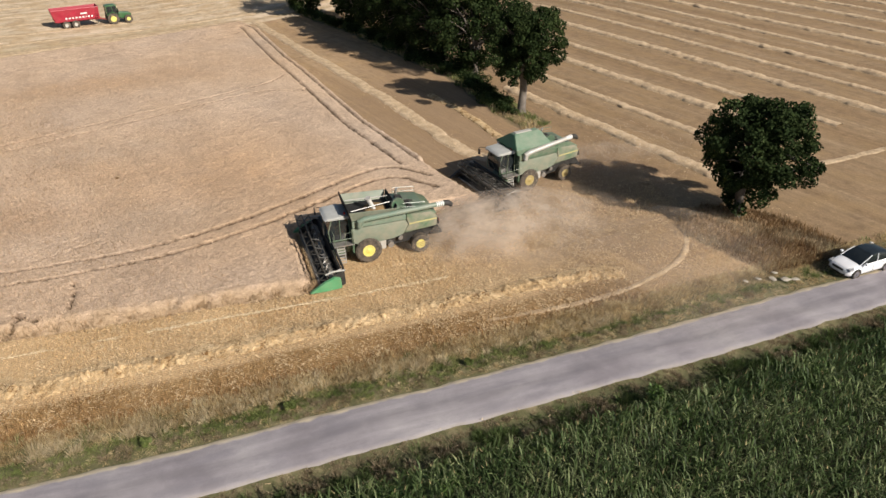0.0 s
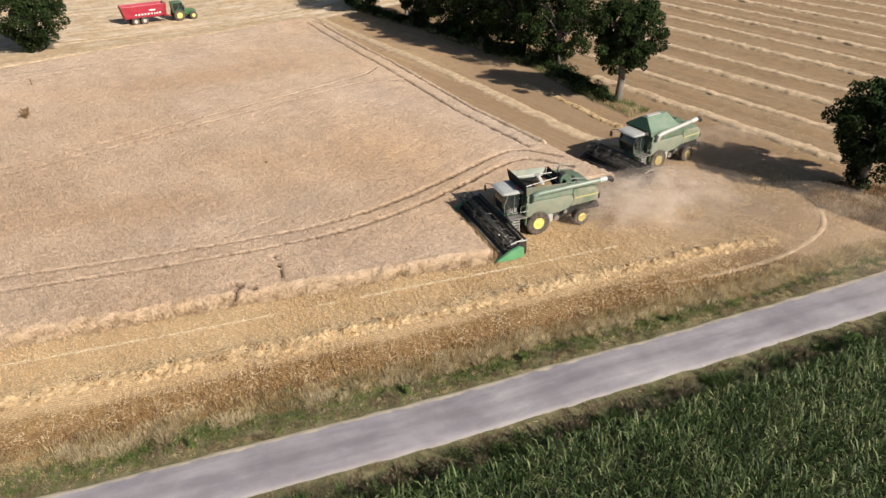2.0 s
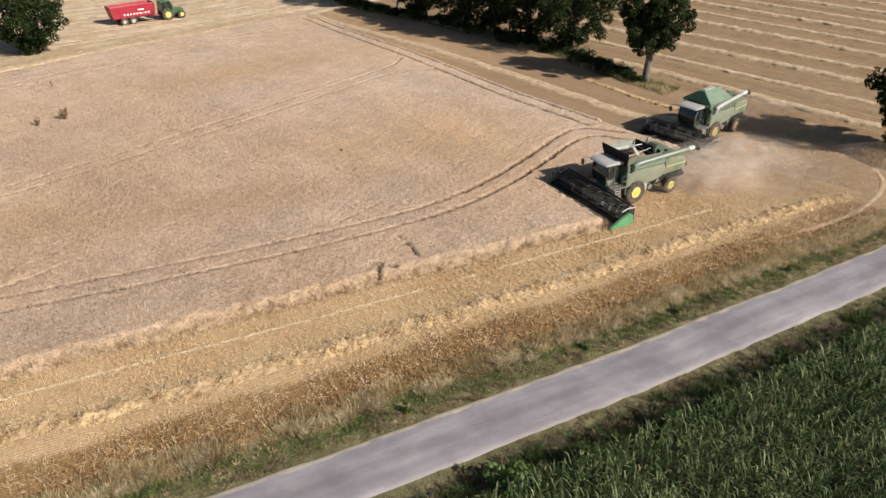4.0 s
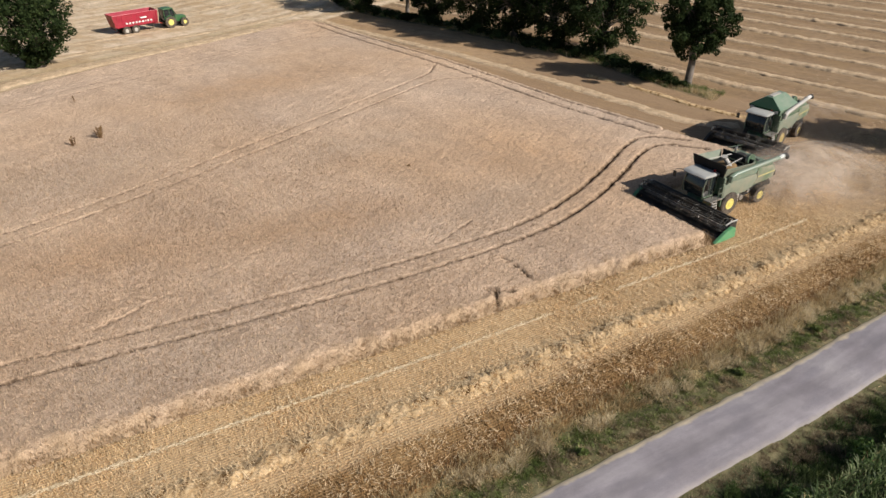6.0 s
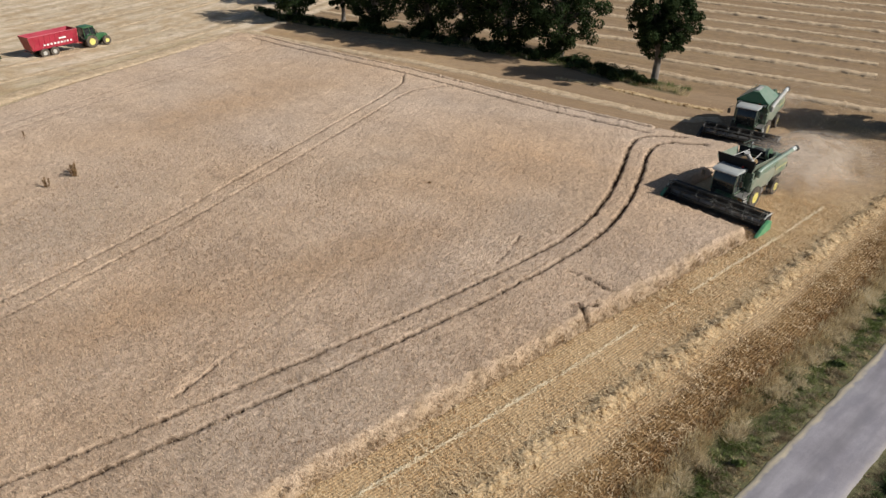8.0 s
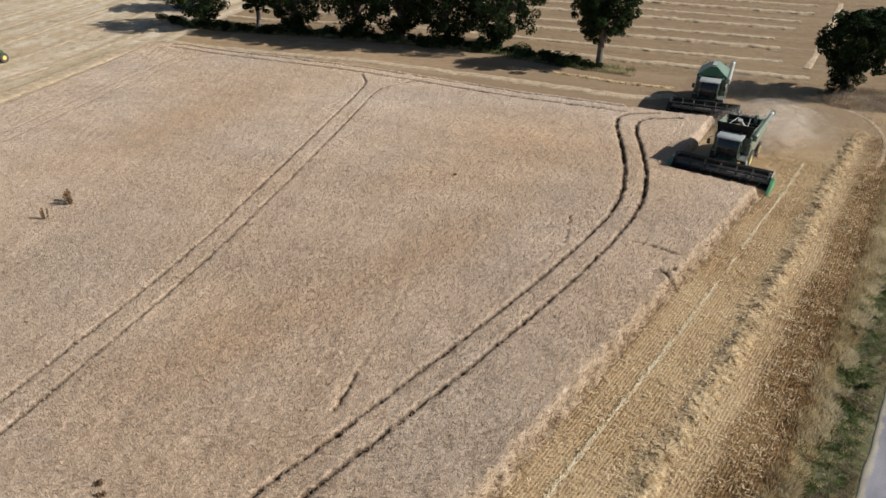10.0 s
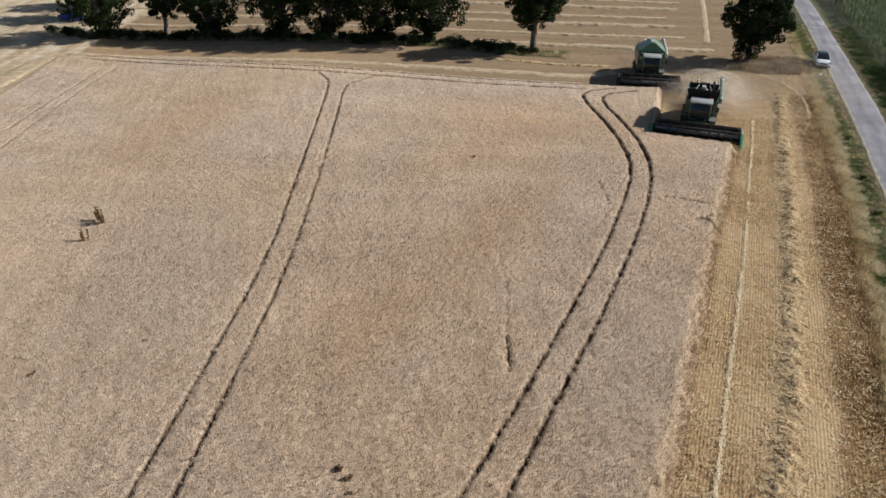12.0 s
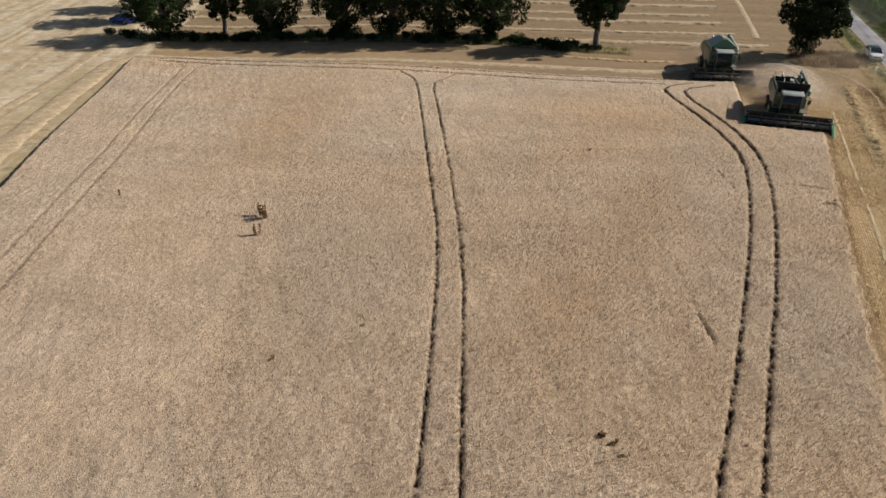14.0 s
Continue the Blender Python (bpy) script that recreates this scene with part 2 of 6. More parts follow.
# asphalt lane: worn paler wheel lines, darker patches, sandy edges
m = Nodes("worn_asphalt")
across = m.attribute("across")
col = m.ramp(m.noise(0.22, 5.0, 0.6), [(0.34, (0.205, 0.185, 0.197)), (0.52, (0.275, 0.252, 0.262)), (0.68, (0.335, 0.310, 0.312))])
lane = m.node("ShaderNodeCombineXYZ", X=m.math("MULTIPLY", across, 1.57), Y=m.math("MULTIPLY", m.attribute("along"), 0.12)).outputs[0]
patchy = m.node("ShaderNodeCombineXYZ", X=m.math("MULTIPLY", across, 1.57), Y=m.math("MULTIPLY", m.attribute("along"), 0.3)).outputs[0]
col = m.value(col, m.range(m.noise(1.6, 4.0, 0.6, lane), 0.3, 0.7, 0.84, 1.14))
col = m.mix(m.range(m.noise(0.9, 4.0, 0.65, patchy), 0.48, 0.64, 0.0, 0.55), col, (0.185, 0.172, 0.19))
wear = m.math("SUBTRACT", 1.0, m.math("MINIMUM", m.math("MULTIPLY", m.math("ABSOLUTE", m.math("ADD", across, m.math("MULTIPLY", m.math("SUBTRACT", m.noise(0.12, 2.0), 0.5), 0.8))), 3.0), 1.0))
col = m.value(col, m.range(wear, 0.0, 1.0, 1.04, 0.84))
side = m.math("MULTIPLY", across, -1.0)
col = m.mix(m.range(m.math("ADD", side, m.math("MULTIPLY", m.noise(0.9, 4.0), 0.34)), 0.97, 1.09, 0.0, 0.95), col, (0.60, 0.50, 0.34))
col = m.mix(m.range(m.math("ADD", across, m.math("MULTIPLY", m.noise(1.3, 4.0), 0.34)), 1.04, 1.2, 0.0, 0.55), col, (0.30, 0.265, 0.225))
small = m.noise(26.0, 3.0, 0.7)
col = m.value(col, m.range(small, 0.25, 0.75, 0.86, 1.14))
m.bump(small, 0.35, 0.012)
M_road = m.finish(col, 0.9, 0.0, 0.25)

# open ground: stubble in drill rows, brown strip, verge earth, field soil with maize shade
m = Nodes("stubble_ground")
rows = m.attribute("rows")
line = m.tree.nodes.new("ShaderNodeTexNoise")
line.noise_dimensions = "1D"
m.put(line.inputs["W"], rows), m.put(line.inputs["Scale"], 2.4), m.put(line.inputs["Detail"], 2.0)
swath = m.tree.nodes.new("ShaderNodeTexNoise")
swath.noise_dimensions = "1D"
m.put(swath.inputs["W"], rows), m.put(swath.inputs["Scale"], 0.33), m.put(swath.inputs["Detail"], 3.0)
patch = m.noise(0.06, 5.0, 0.6)
mid = m.noise(0.9, 5.0, 0.65)
small = m.noise(9.0, 4.0, 0.7)
col = m.ramp(m.math("ADD", m.math("MULTIPLY", m.range(swath.outputs["Fac"], 0.3, 0.7, 0.3, 1.0), 0.6), m.math("MULTIPLY", patch, 0.4)),
             [(0.2, (0.31, 0.20, 0.11)), (0.5, (0.36, 0.243, 0.14)), (0.8, (0.42, 0.298, 0.18))])
col = m.mix(m.attribute("west"), col, m.ramp(m.math("ADD", m.math("MULTIPLY", swath.outputs["Fac"], 0.7), m.math("MULTIPLY", patch, 0.3)), [(0.36, (0.45, 0.345, 0.22)), (0.62, (0.66, 0.53, 0.38))]))
col = m.mix(m.attribute("olive"), col, (0.36, 0.275, 0.138))
col = m.value(col, m.range(line.outputs["Fac"], 0.3, 0.7, 0.90, 1.10))
col = m.value(col, m.range(mid, 0.3, 0.7, 0.80, 1.16))
col = m.mix(m.range(m.noise(0.28, 5.0, 0.65), 0.46, 0.64, 0.0, 0.6), col, (0.41, 0.275, 0.142))
col = m.mix(m.range(m.noise(0.5, 5.0, 0.7), 0.54, 0.68, 0.0, 0.55), col, (0.235, 0.155, 0.095))
col = m.mix(m.range(m.math("ADD", m.attribute("gold"), m.math("MULTIPLY", m.math("SUBTRACT", mid, 0.5), 0.9)), 0.35, 0.75, 0.0, 0.85), col, (0.525, 0.370, 0.205))
col = m.mix(m.range(m.math("ADD", m.attribute("brown"), m.math("MULTIPLY", m.math("SUBTRACT", mid, 0.5), 0.9)), 0.3, 0.8, 0.0, 0.9), col,
            m.ramp(m.noise(2.5, 4.0, 0.7), [(0.35, (0.23, 0.138, 0.058)), (0.65, (0.36, 0.235, 0.108))]))
col = m.mix(m.range(m.math("ADD", m.attribute("verge"), m.math("MULTIPLY", m.math("SUBTRACT", mid, 0.5), 0.9)), 0.35, 0.7, 0.0, 0.95), col,
            m.ramp(m.noise(0.7, 5.0, 0.7), [(0.36, (0.075, 0.080, 0.036)), (0.52, (0.13, 0.125, 0.060)), (0.70, (0.26, 0.215, 0.125))]))
col = m.mix(m.attribute("beyond"), col, m.value(col, 0.72))
# dark maize soil, also used to paint the maize's shade on the verge
col = m.mix(m.attribute("soil_shade"), col, m.ramp(m.noise(0.8, 4.0, 0.6), [(0.4, (0.045, 0.046, 0.026)), (0.6, (0.062, 0.066, 0.034))]))
col = m.mix(m.math("MULTIPLY", m.attribute("bare"), m.range(mid, 0.3, 0.65, 0.3, 0.9)), col, (0.215, 0.145, 0.090))
drill = m.math("COSINE", m.math("MULTIPLY", m.math("ADD", rows, m.math("MULTIPLY", m.noise(0.9, 2.0), 0.06)), 2 * math.pi / 0.165))
col = m.value(col, m.range(m.math("MULTIPLY", drill, m.math("MULTIPLY", m.range(rows, 20.0, 22.0, 1.0, 0.0), m.range(rows, 2.6, 3.2, 0.0, 1.0))), -1.0, 1.0, m.range(mid, 0.35, 0.65, 0.66, 0.88), m.range(mid, 0.35, 0.65, 1.30, 1.10)))
col = m.value(col, m.range(small, 0.28, 0.72, 0.68, 1.28))
m.bump(m.math("ADD", small, m.math("MULTIPLY", line.outputs["Fac"], 0.12)), 0.55, 0.06)
M_ground = m.finish(col, 0.95, 0.0, 0.15)

# the standing crop seen from above between the ears
m = Nodes("crop_canopy")
big = m.noise(0.045, 4.0, 0.55)
mid = m.noise(0.5, 4.0, 0.6)
stretch = m.along(-10.0, 1.0, 2.2)
small = m.noise(6.0, 4.0, 0.7, stretch)
tiny = m.noise(15.0, 2.0, 0.7)
col = m.ramp(big, [(0.30, (0.535, 0.372, 0.239)), (0.48, (0.547, 0.400, 0.278)), (0.70, (0.537, 0.411, 0.307))])
col = m.mix(m.math("MULTIPLY", m.attribute("ruddy"), m.range(mid, 0.3, 0.7, 0.4, 0.85)), col, (0.455, 0.295, 0.170))
col = m.mix(m.math("MULTIPLY", m.attribute("greyish"), m.range(mid, 0.3, 0.7, 0.2, 0.7)), col, (0.43, 0.340, 0.255))
col = m.value(col, m.range(mid, 0.3, 0.7, 0.90, 1.10))
col = m.value(col, m.range(m.noise(0.16, 4.0, 0.6, m.along(75.0, 1.0, 3.0)), 0.3, 0.7, 0.91, 1.09))
col = m.value(col, m.range(small, 0.32, 0.68, 0.74, 1.19))
col = m.value(col, m.range(tiny, 0.32, 0.68, 0.72, 1.20))
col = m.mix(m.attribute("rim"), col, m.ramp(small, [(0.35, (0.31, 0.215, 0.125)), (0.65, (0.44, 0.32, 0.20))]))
# brown earth plus the shade of narrow gaps, both put into the colour
col = m.mix(m.range(m.attribute("gap_shade"), 0.0, 1.0, 0.0, 0.97), col, (0.050, 0.027, 0.013))
m.bump(m.math("ADD", m.math("MULTIPLY", small, 0.5), m.math("MULTIPLY", tiny, 0.8)), 0.9, 0.08)
M_canopy = m.finish(col, 0.9, 0.0, 0.15)


# ---- mesh helpers ----
def holder(name, m, label, category, group="", kind=""):
    """An empty at a thing's base."""
    ob = new(name)
    ob.empty_display_size = 0.3
    ob.matrix_world = m
    return tagged(ob, label, category, group, kind)


def part(name, bm, mat, parent, label=""):
    me = bpy.data.meshes.new(name)
    bm.normal_update()
    bm.to_mesh(me)
    bm.free()
    me.materials.append(mat)
    ob = new(name, me)
    ob.parent = parent
    if label:
        tagged(ob, label)
    return ob


def smooth(ob, angle=40):
    me = ob.data
    me.polygons.foreach_set("use_smooth", np.ones(len(me.polygons), dtype=bool))
    bm = bmesh.new()
    bm.from_mesh(me)
    lim = radians(angle)
    for e in bm.edges:
        if len(e.link_faces) == 2 and e.calc_face_angle(0) > lim:
            e.smooth = False
    bm.to_mesh(me)
    bm.free()
    return ob


def raw_mesh(name, verts, faces, mat, attrs=None, ob=None):
    """A mesh from arrays: verts (n, 3), faces (m, k) with k corners each."""
    me = bpy.data.meshes.new(name)
    verts = np.asarray(verts, dtype=np.float32)
    faces = np.asarray(faces, dtype=np.int32)
    k = faces.shape[1]
    me.vertices.add(len(verts))
    me.vertices.foreach_set("co", verts.ravel())
    me.loops.add(faces.size)
    me.loops.foreach_set("vertex_index", faces.ravel())
    me.polygons.add(len(faces))
    me.polygons.foreach_set("loop_start", np.arange(0, faces.size, k, dtype=np.int32))
    for key, values in (attrs or {}).items():
        a = me.attributes.new(key, "FLOAT", "POINT")
        a.data.foreach_set("value", np.asarray(values, dtype=np.float32))
    me.update(calc_edges=True)
    me.materials.append(mat)
    return new(name, me)


def box(bm, x0, x1, y0, y1, z0, z1, bevel=0.0, taper=None):
    """A box; taper = (top scale x, top scale y)."""
    tx, ty = taper or (1, 1)
    cx, cy = (x0 + x1) / 2, (y0 + y1) / 2
    vs = []
    for z, sx, sy in ((z0, 1, 1), (z1, tx, ty)):
        for x, y in ((x0, y0), (x1, y0), (x1, y1), (x0, y1)):
            vs.append(bm.verts.new((cx + (x - cx) * sx, cy + (y - cy) * sy, z)))
    fs = [bm.faces.new([vs[i] for i in f]) for f in ((3, 2, 1, 0), (4, 5, 6, 7), (0, 1, 5, 4), (1, 2, 6, 5), (2, 3, 7, 6), (3, 0, 4, 7))]
    if bevel:
        bmesh.ops.bevel(bm, geom=list({e for f in fs for e in f.edges}), offset=bevel, segments=2, affect="EDGES", profile=0.6)
    return bm


def prism(bm, outline, y0, y1, bevel=0.0, y0b=None, y1b=None):
    """An outline of (x, z) points, drawn out from y0 to y1."""
    a = [bm.verts.new((x, y0, z)) for x, z in outline]
    b = [bm.verts.new((x, y1, z)) for x, z in outline]
    n = len(outline)
    fs = [bm.faces.new(a), bm.faces.new(b[::-1])]
    fs += [bm.faces.new((a[i], b[i], b[(i + 1) % n], a[(i + 1) % n])) for i in range(n)]
    bmesh.ops.recalc_face_normals(bm, faces=fs)
    if bevel:
        bmesh.ops.bevel(bm, geom=list({e for f in fs for e in f.edges}), offset=bevel, segments=2, affect="EDGES", profile=0.6)
    return bm


def tube(bm, points, radii, seg=10, caps=True):
    """A round tube through points."""
    points = [Vector(p) for p in points]
    if not hasattr(radii, "__len__"):
        radii = [radii] * len(points)
    rings = []
    for i, p in enumerate(points):
        d = (points[min(i + 1, len(points) - 1)] - points[max(i - 1, 0)]).normalized()
        ref = Vector((0, 0, 1)) if abs(d.z) < 0.9 else Vector((1, 0, 0))
        u = d.cross(ref).normalized()
        v = d.cross(u)
        rings.append([bm.verts.new(p + (u * math.cos(2 * math.pi * k / seg) + v * math.sin(2 * math.pi * k / seg)) * radii[i]) for k in range(seg)])
    for a, b in zip(rings, rings[1:]):
        for k in range(seg):
            bm.faces.new((a[k], a[(k + 1) % seg], b[(k + 1) % seg], b[k]))
    if caps:
        bm.faces.new(rings[0][::-1]), bm.faces.new(rings[-1])
    return bm


def lathe(bm, profile, seg=28):
    """A profile of (y, radius) turned round the y axis."""
    rings = [[bm.verts.new((r * math.cos(2 * math.pi * k / seg), y, r * math.sin(2 * math.pi * k / seg))) for k in range(seg)] for y, r in profile]
    for a, b in zip(rings, rings[1:]):
        for k in range(seg):
            bm.faces.new((a[k], b[k], b[(k + 1) % seg], a[(k + 1) % seg]))
    bm.faces.new(rings[0]), bm.faces.new(rings[-1][::-1])
    bmesh.ops.recalc_face_normals(bm, faces=bm.faces[:])
    return bm


def slab(bm, a, b, c, d, thick):
    """A plate with corners a, b, c, d and a thickness."""
    p = [Vector(q) for q in (a, b, c, d)]
    n = (p[1] - p[0]).cross(p[3] - p[0]).normalized() * thick
    lo = [bm.verts.new(q) for q in p]
    hi = [bm.verts.new(q + n) for q in p]
    fs = [bm.faces.new(lo[::-1]), bm.faces.new(hi)]
    fs += [bm.faces.new((lo[i], lo[(i + 1) % 4], hi[(i + 1) % 4], hi[i])) for i in range(4)]
    bmesh.ops.recalc_face_normals(bm, faces=fs)
    return bm


# ---- the plan ----
ROAD_L = [(-95.0, -157.0), (-68.5, -96.0), (-50.3, -51.5), (-42.5, -33.0), (-34.7, -14.5), (-31.8, -7.5), (-29.2, -1.0), (-26.5, 5.5), (-23.9, 12.8), (-21.5, 19.0), (-19.2, 25.5), (-16.6, 32.6), (-13.9, 40.7), (-12.2, 45.3), (-5.6, 64.7), (6.0, 99.4), (30.0, 172.0), (62.0, 268.0)]
ROAD_W = 3.15
CROP = [(-72.0, -66.0), (-60.3, -41.2), (-49.8, -18.2), (-46.3, -10.2), (-43.3, -3.3), (-40.5, 3.0), (-36.3, 12.4), (-33.8, 17.75), (-41.2, 20.6), (-38.7, 26.8),
        (-36.2, 34.9), (-41.2, 35.3), (-45.0, 35.9), (-57.0, 37.7), (-75.3, 42.2), (-83.6, 44.2), (-106.4, 51.2), (-112.6, 51.0), (-109.9, 21.3), (-108.0, 7.2), (-106.0, -20.0), (-103.0, -66.0)]
TRACKS = [
    [(-102.8, -66), (-102.4, -8), (-102.8, 14.5), (-104.1, 31.0), (-104.3, 40.0), (-104.4, 46.4), (-106.0, 48.6)],
    [(-101.0, -66), (-100.6, -8), (-101.0, 14.5), (-102.4, 31.0), (-102.8, 40.0), (-102.6, 45.0), (-100.4, 47.2)],
    [(-76.3, -66), (-75.0, -24.8), (-74.2, -16.3), (-73.5, -8.0), (-73.2, -0.5), (-73.5, 9.7), (-73.9, 24.1), (-74.2, 33.0), (-74.6, 36.4), (-76.2, 39.4)],
    [(-74.4, -66), (-73.1, -24.8), (-72.4, -16.3), (-71.8, -8.1), (-71.6, -0.5), (-71.7, 9.6), (-72.1, 24.0), (-72.4, 32.5), (-72.2, 34.7), (-70.0, 37.4), (-68.6, 38.2)],
    [(-81.5, -66), (-62.1, -25.2), (-58.8, -19.0), (-54.9, -11.1), (-50.9, -2.8), (-47.6, 5.0), (-45.5, 11.0), (-44.9, 16.6), (-45.4, 23.5), (-46.2, 29.6), (-45.9, 32.6), (-42.0, 34.0)],
    [(-79.6, -66), (-60.1, -25.3), (-55.9, -16.9), (-51.1, -7.4), (-46.3, 3.4), (-43.8, 11.0), (-43.2, 16.8), (-43.6, 23.3), (-44.4, 29.0), (-43.7, 31.8), (-39.8, 33.0)],
    [(-108.5, 49.2), (-106.8, 48.9), (-84.0, 42.0), (-75.8, 40.0), (-57.5, 35.5), (-45.5, 33.6)],
    [(-109.0, 50.4), (-106.5, 50.5), (-83.7, 43.7), (-75.4, 41.7), (-57.1, 37.2), (-45.1, 35.3)],
]
FLAT = [([(-44.2, 6.05), (-42.6, 5.6), (-41.35, 5.0)], 0.0), ([(-42.85, 2.3), (-42.2, 2.6), (-41.4, 3.1)], 0.03), ([(-42.3, 2.45), (-41.5, 1.7), (-40.95, 1.05)], 0.03),
        ([(-48.8, 8.9), (-48.7, 6.6), (-48.75, 4.7)], -0.05), ([(-58.0, -12.0), (-58.1, -14.7)], -0.03)]
HEDGE = [(-136.0, 69.5), (-116.0, 64.5), (-95.6, 62.4), (-78.7, 58.2), (-64.7, 56.6), (-49.5, 51.4), (-41.5, 50.0), (-21.3, 48.0), (-13.5, 47.5)]
CURVES = [[(-24.6, 44.0), (-22.4, 42.4), (-20.6, 38.9), (-20.8, 33.3), (-22.3, 28.7), (-24.4, 24.0)]]


def lane_side(off):
    """The lane's left edge pushed sideways by off metres (to its right)."""
    out = []
    for i, p in enumerate(ROAD_L):
        a, b = Vector(ROAD_L[max(i - 1, 0)]), Vector(ROAD_L[min(i + 1, len(ROAD_L) - 1)])
        d = (b - a).normalized()
        out.append((p[0] + d.y * off, p[1] - d.x * off))
    return out


def resample(poly, step):
    """Points at even steps along a line, rounded at its corners."""
    p = np.array(poly, dtype=float)
    for _ in range(2):
        q = [p[0]]
        for a, b in zip(p, p[1:]):
            q += [a * 0.75 + b * 0.25, a * 0.25 + b * 0.75]
        q.append(p[-1])
        p = np.array(q)
    s = np.concatenate([[0], np.cumsum(np.linalg.norm(np.diff(p, axis=0), axis=1))])
    t = np.arange(0, s[-1], step)
    return np.stack([np.interp(t, s, p[:, i]) for i in range(2)], axis=1)


def line_distance(x, y, poly):
    """Distance to a line, and the side: positive to its left."""
    best = np.full(x.shape, 1e9)
    side = np.zeros(x.shape)
    for (ax, ay), (bx, by) in zip(poly, poly[1:]):
        dx, dy = bx - ax, by - ay
        t = np.clip(((x - ax) * dx + (y - ay) * dy) / (dx * dx + dy * dy), 0, 1)
        d = np.hypot(x - ax - t * dx, y - ay - t * dy)
        closer = d < best
        best = np.where(closer, d, best)
        side = np.where(closer, np.sign(dx * (y - ay) - dy * (x - ax)), side)
    return best, side


def inside(x, y, poly):
    hit = np.zeros(x.shape, dtype=bool)
    for (ax, ay), (bx, by) in zip(poly, poly[1:] + poly[:1]):
        cond = (ay > y) != (by > y)
        with np.errstate(divide="ignore", invalid="ignore"):
            hit ^= cond & (x < (bx - ax) * (y - ay) / (by - ay if by != ay else 1e-9) + ax)
    return hit


def ease(v, a, b):
    t = np.clip((v - a) / (b - a), 0, 1)
    return t * t * (3 - 2 * t)


def dip(x, y):
    """The field falls away towards its far corner."""
    return -1.25 * ease(-np.asarray(x, dtype=float), 74.0, 108.0) * ease(np.asarray(y, dtype=float), 4.0, 46.0)


rng = np.random.default_rng(7)


def lumps(x, y, size, seed):
    """Smooth noise of about -1 to 1, with bumps of that size."""
    g = np.random.default_rng(seed)
    out = np.zeros(x.shape)
    for k in range(9):
        a = g.uniform(0, 2 * math.pi)
        f = 2 * math.pi / size * g.uniform(0.6, 1.7)
        out += np.sin((x * math.cos(a) + y * math.sin(a)) * f + g.uniform(0, 6.28))
    return out / 4.5


def blades(name, base, height, width, lean, mat, label="", category="", kind="stuff"):
    """Upright blades, one pointed triangle each, as one mesh."""
    n = len(base)
    turn = rng.uniform(0, 2 * math.pi, n)
    side = np.stack([np.cos(turn), np.sin(turn), np.zeros(n)], 1) * (np.asarray(width) / 2)[:, None]
    away = rng.normal(0, 1, (n, 2)) * np.asarray(lean)[:, None]
    tip = base + np.stack([away[:, 0], away[:, 1], np.asarray(height)], 1)
    ob = raw_mesh(name, np.stack([base - side, base + side, tip], 1).reshape(-1, 3), np.arange(3 * n).reshape(-1, 3), mat)
    return tagged(ob, label, category, "", kind)


def tufts(name, centre, z, tall, per, mat, label):
    """Tussocks: blades that fan out from the middle of each, as one mesh."""
    q = np.repeat(np.arange(len(centre)), per)
    k = len(q)
    turn, reach = rng.uniform(0, 2 * math.pi, k), np.sqrt(rng.uniform(0, 1, k))
    way = np.stack([np.cos(turn), np.sin(turn), np.zeros(k)], 1)
    h = tall[q] * rng.uniform(0.6, 1.2, k) * (1 - 0.35 * reach)
    size = 0.10 + 0.34 * tall[q]
    base = np.stack([centre[q, 0], centre[q, 1], z[q]], 1) + way * (reach * size)[:, None]
    facing = turn + rng.normal(0, 0.9, k)
    side = np.stack([-np.sin(facing), np.cos(facing), np.zeros(k)], 1) * rng.uniform(0.010, 0.028, k)[:, None]
    tip = base + way * (h * (0.1 + 0.7 * reach))[:, None] + np.stack([rng.normal(0, 0.05, k), rng.normal(0, 0.05, k), h * (1.0 - 0.2 * reach)], 1)
    ob = raw_mesh(name, np.stack([base - side, base + side, tip], 1).reshape(-1, 3), np.arange(3 * k).reshape(-1, 3), mat)
    return tagged(ob, label, "grass", "", "stuff")


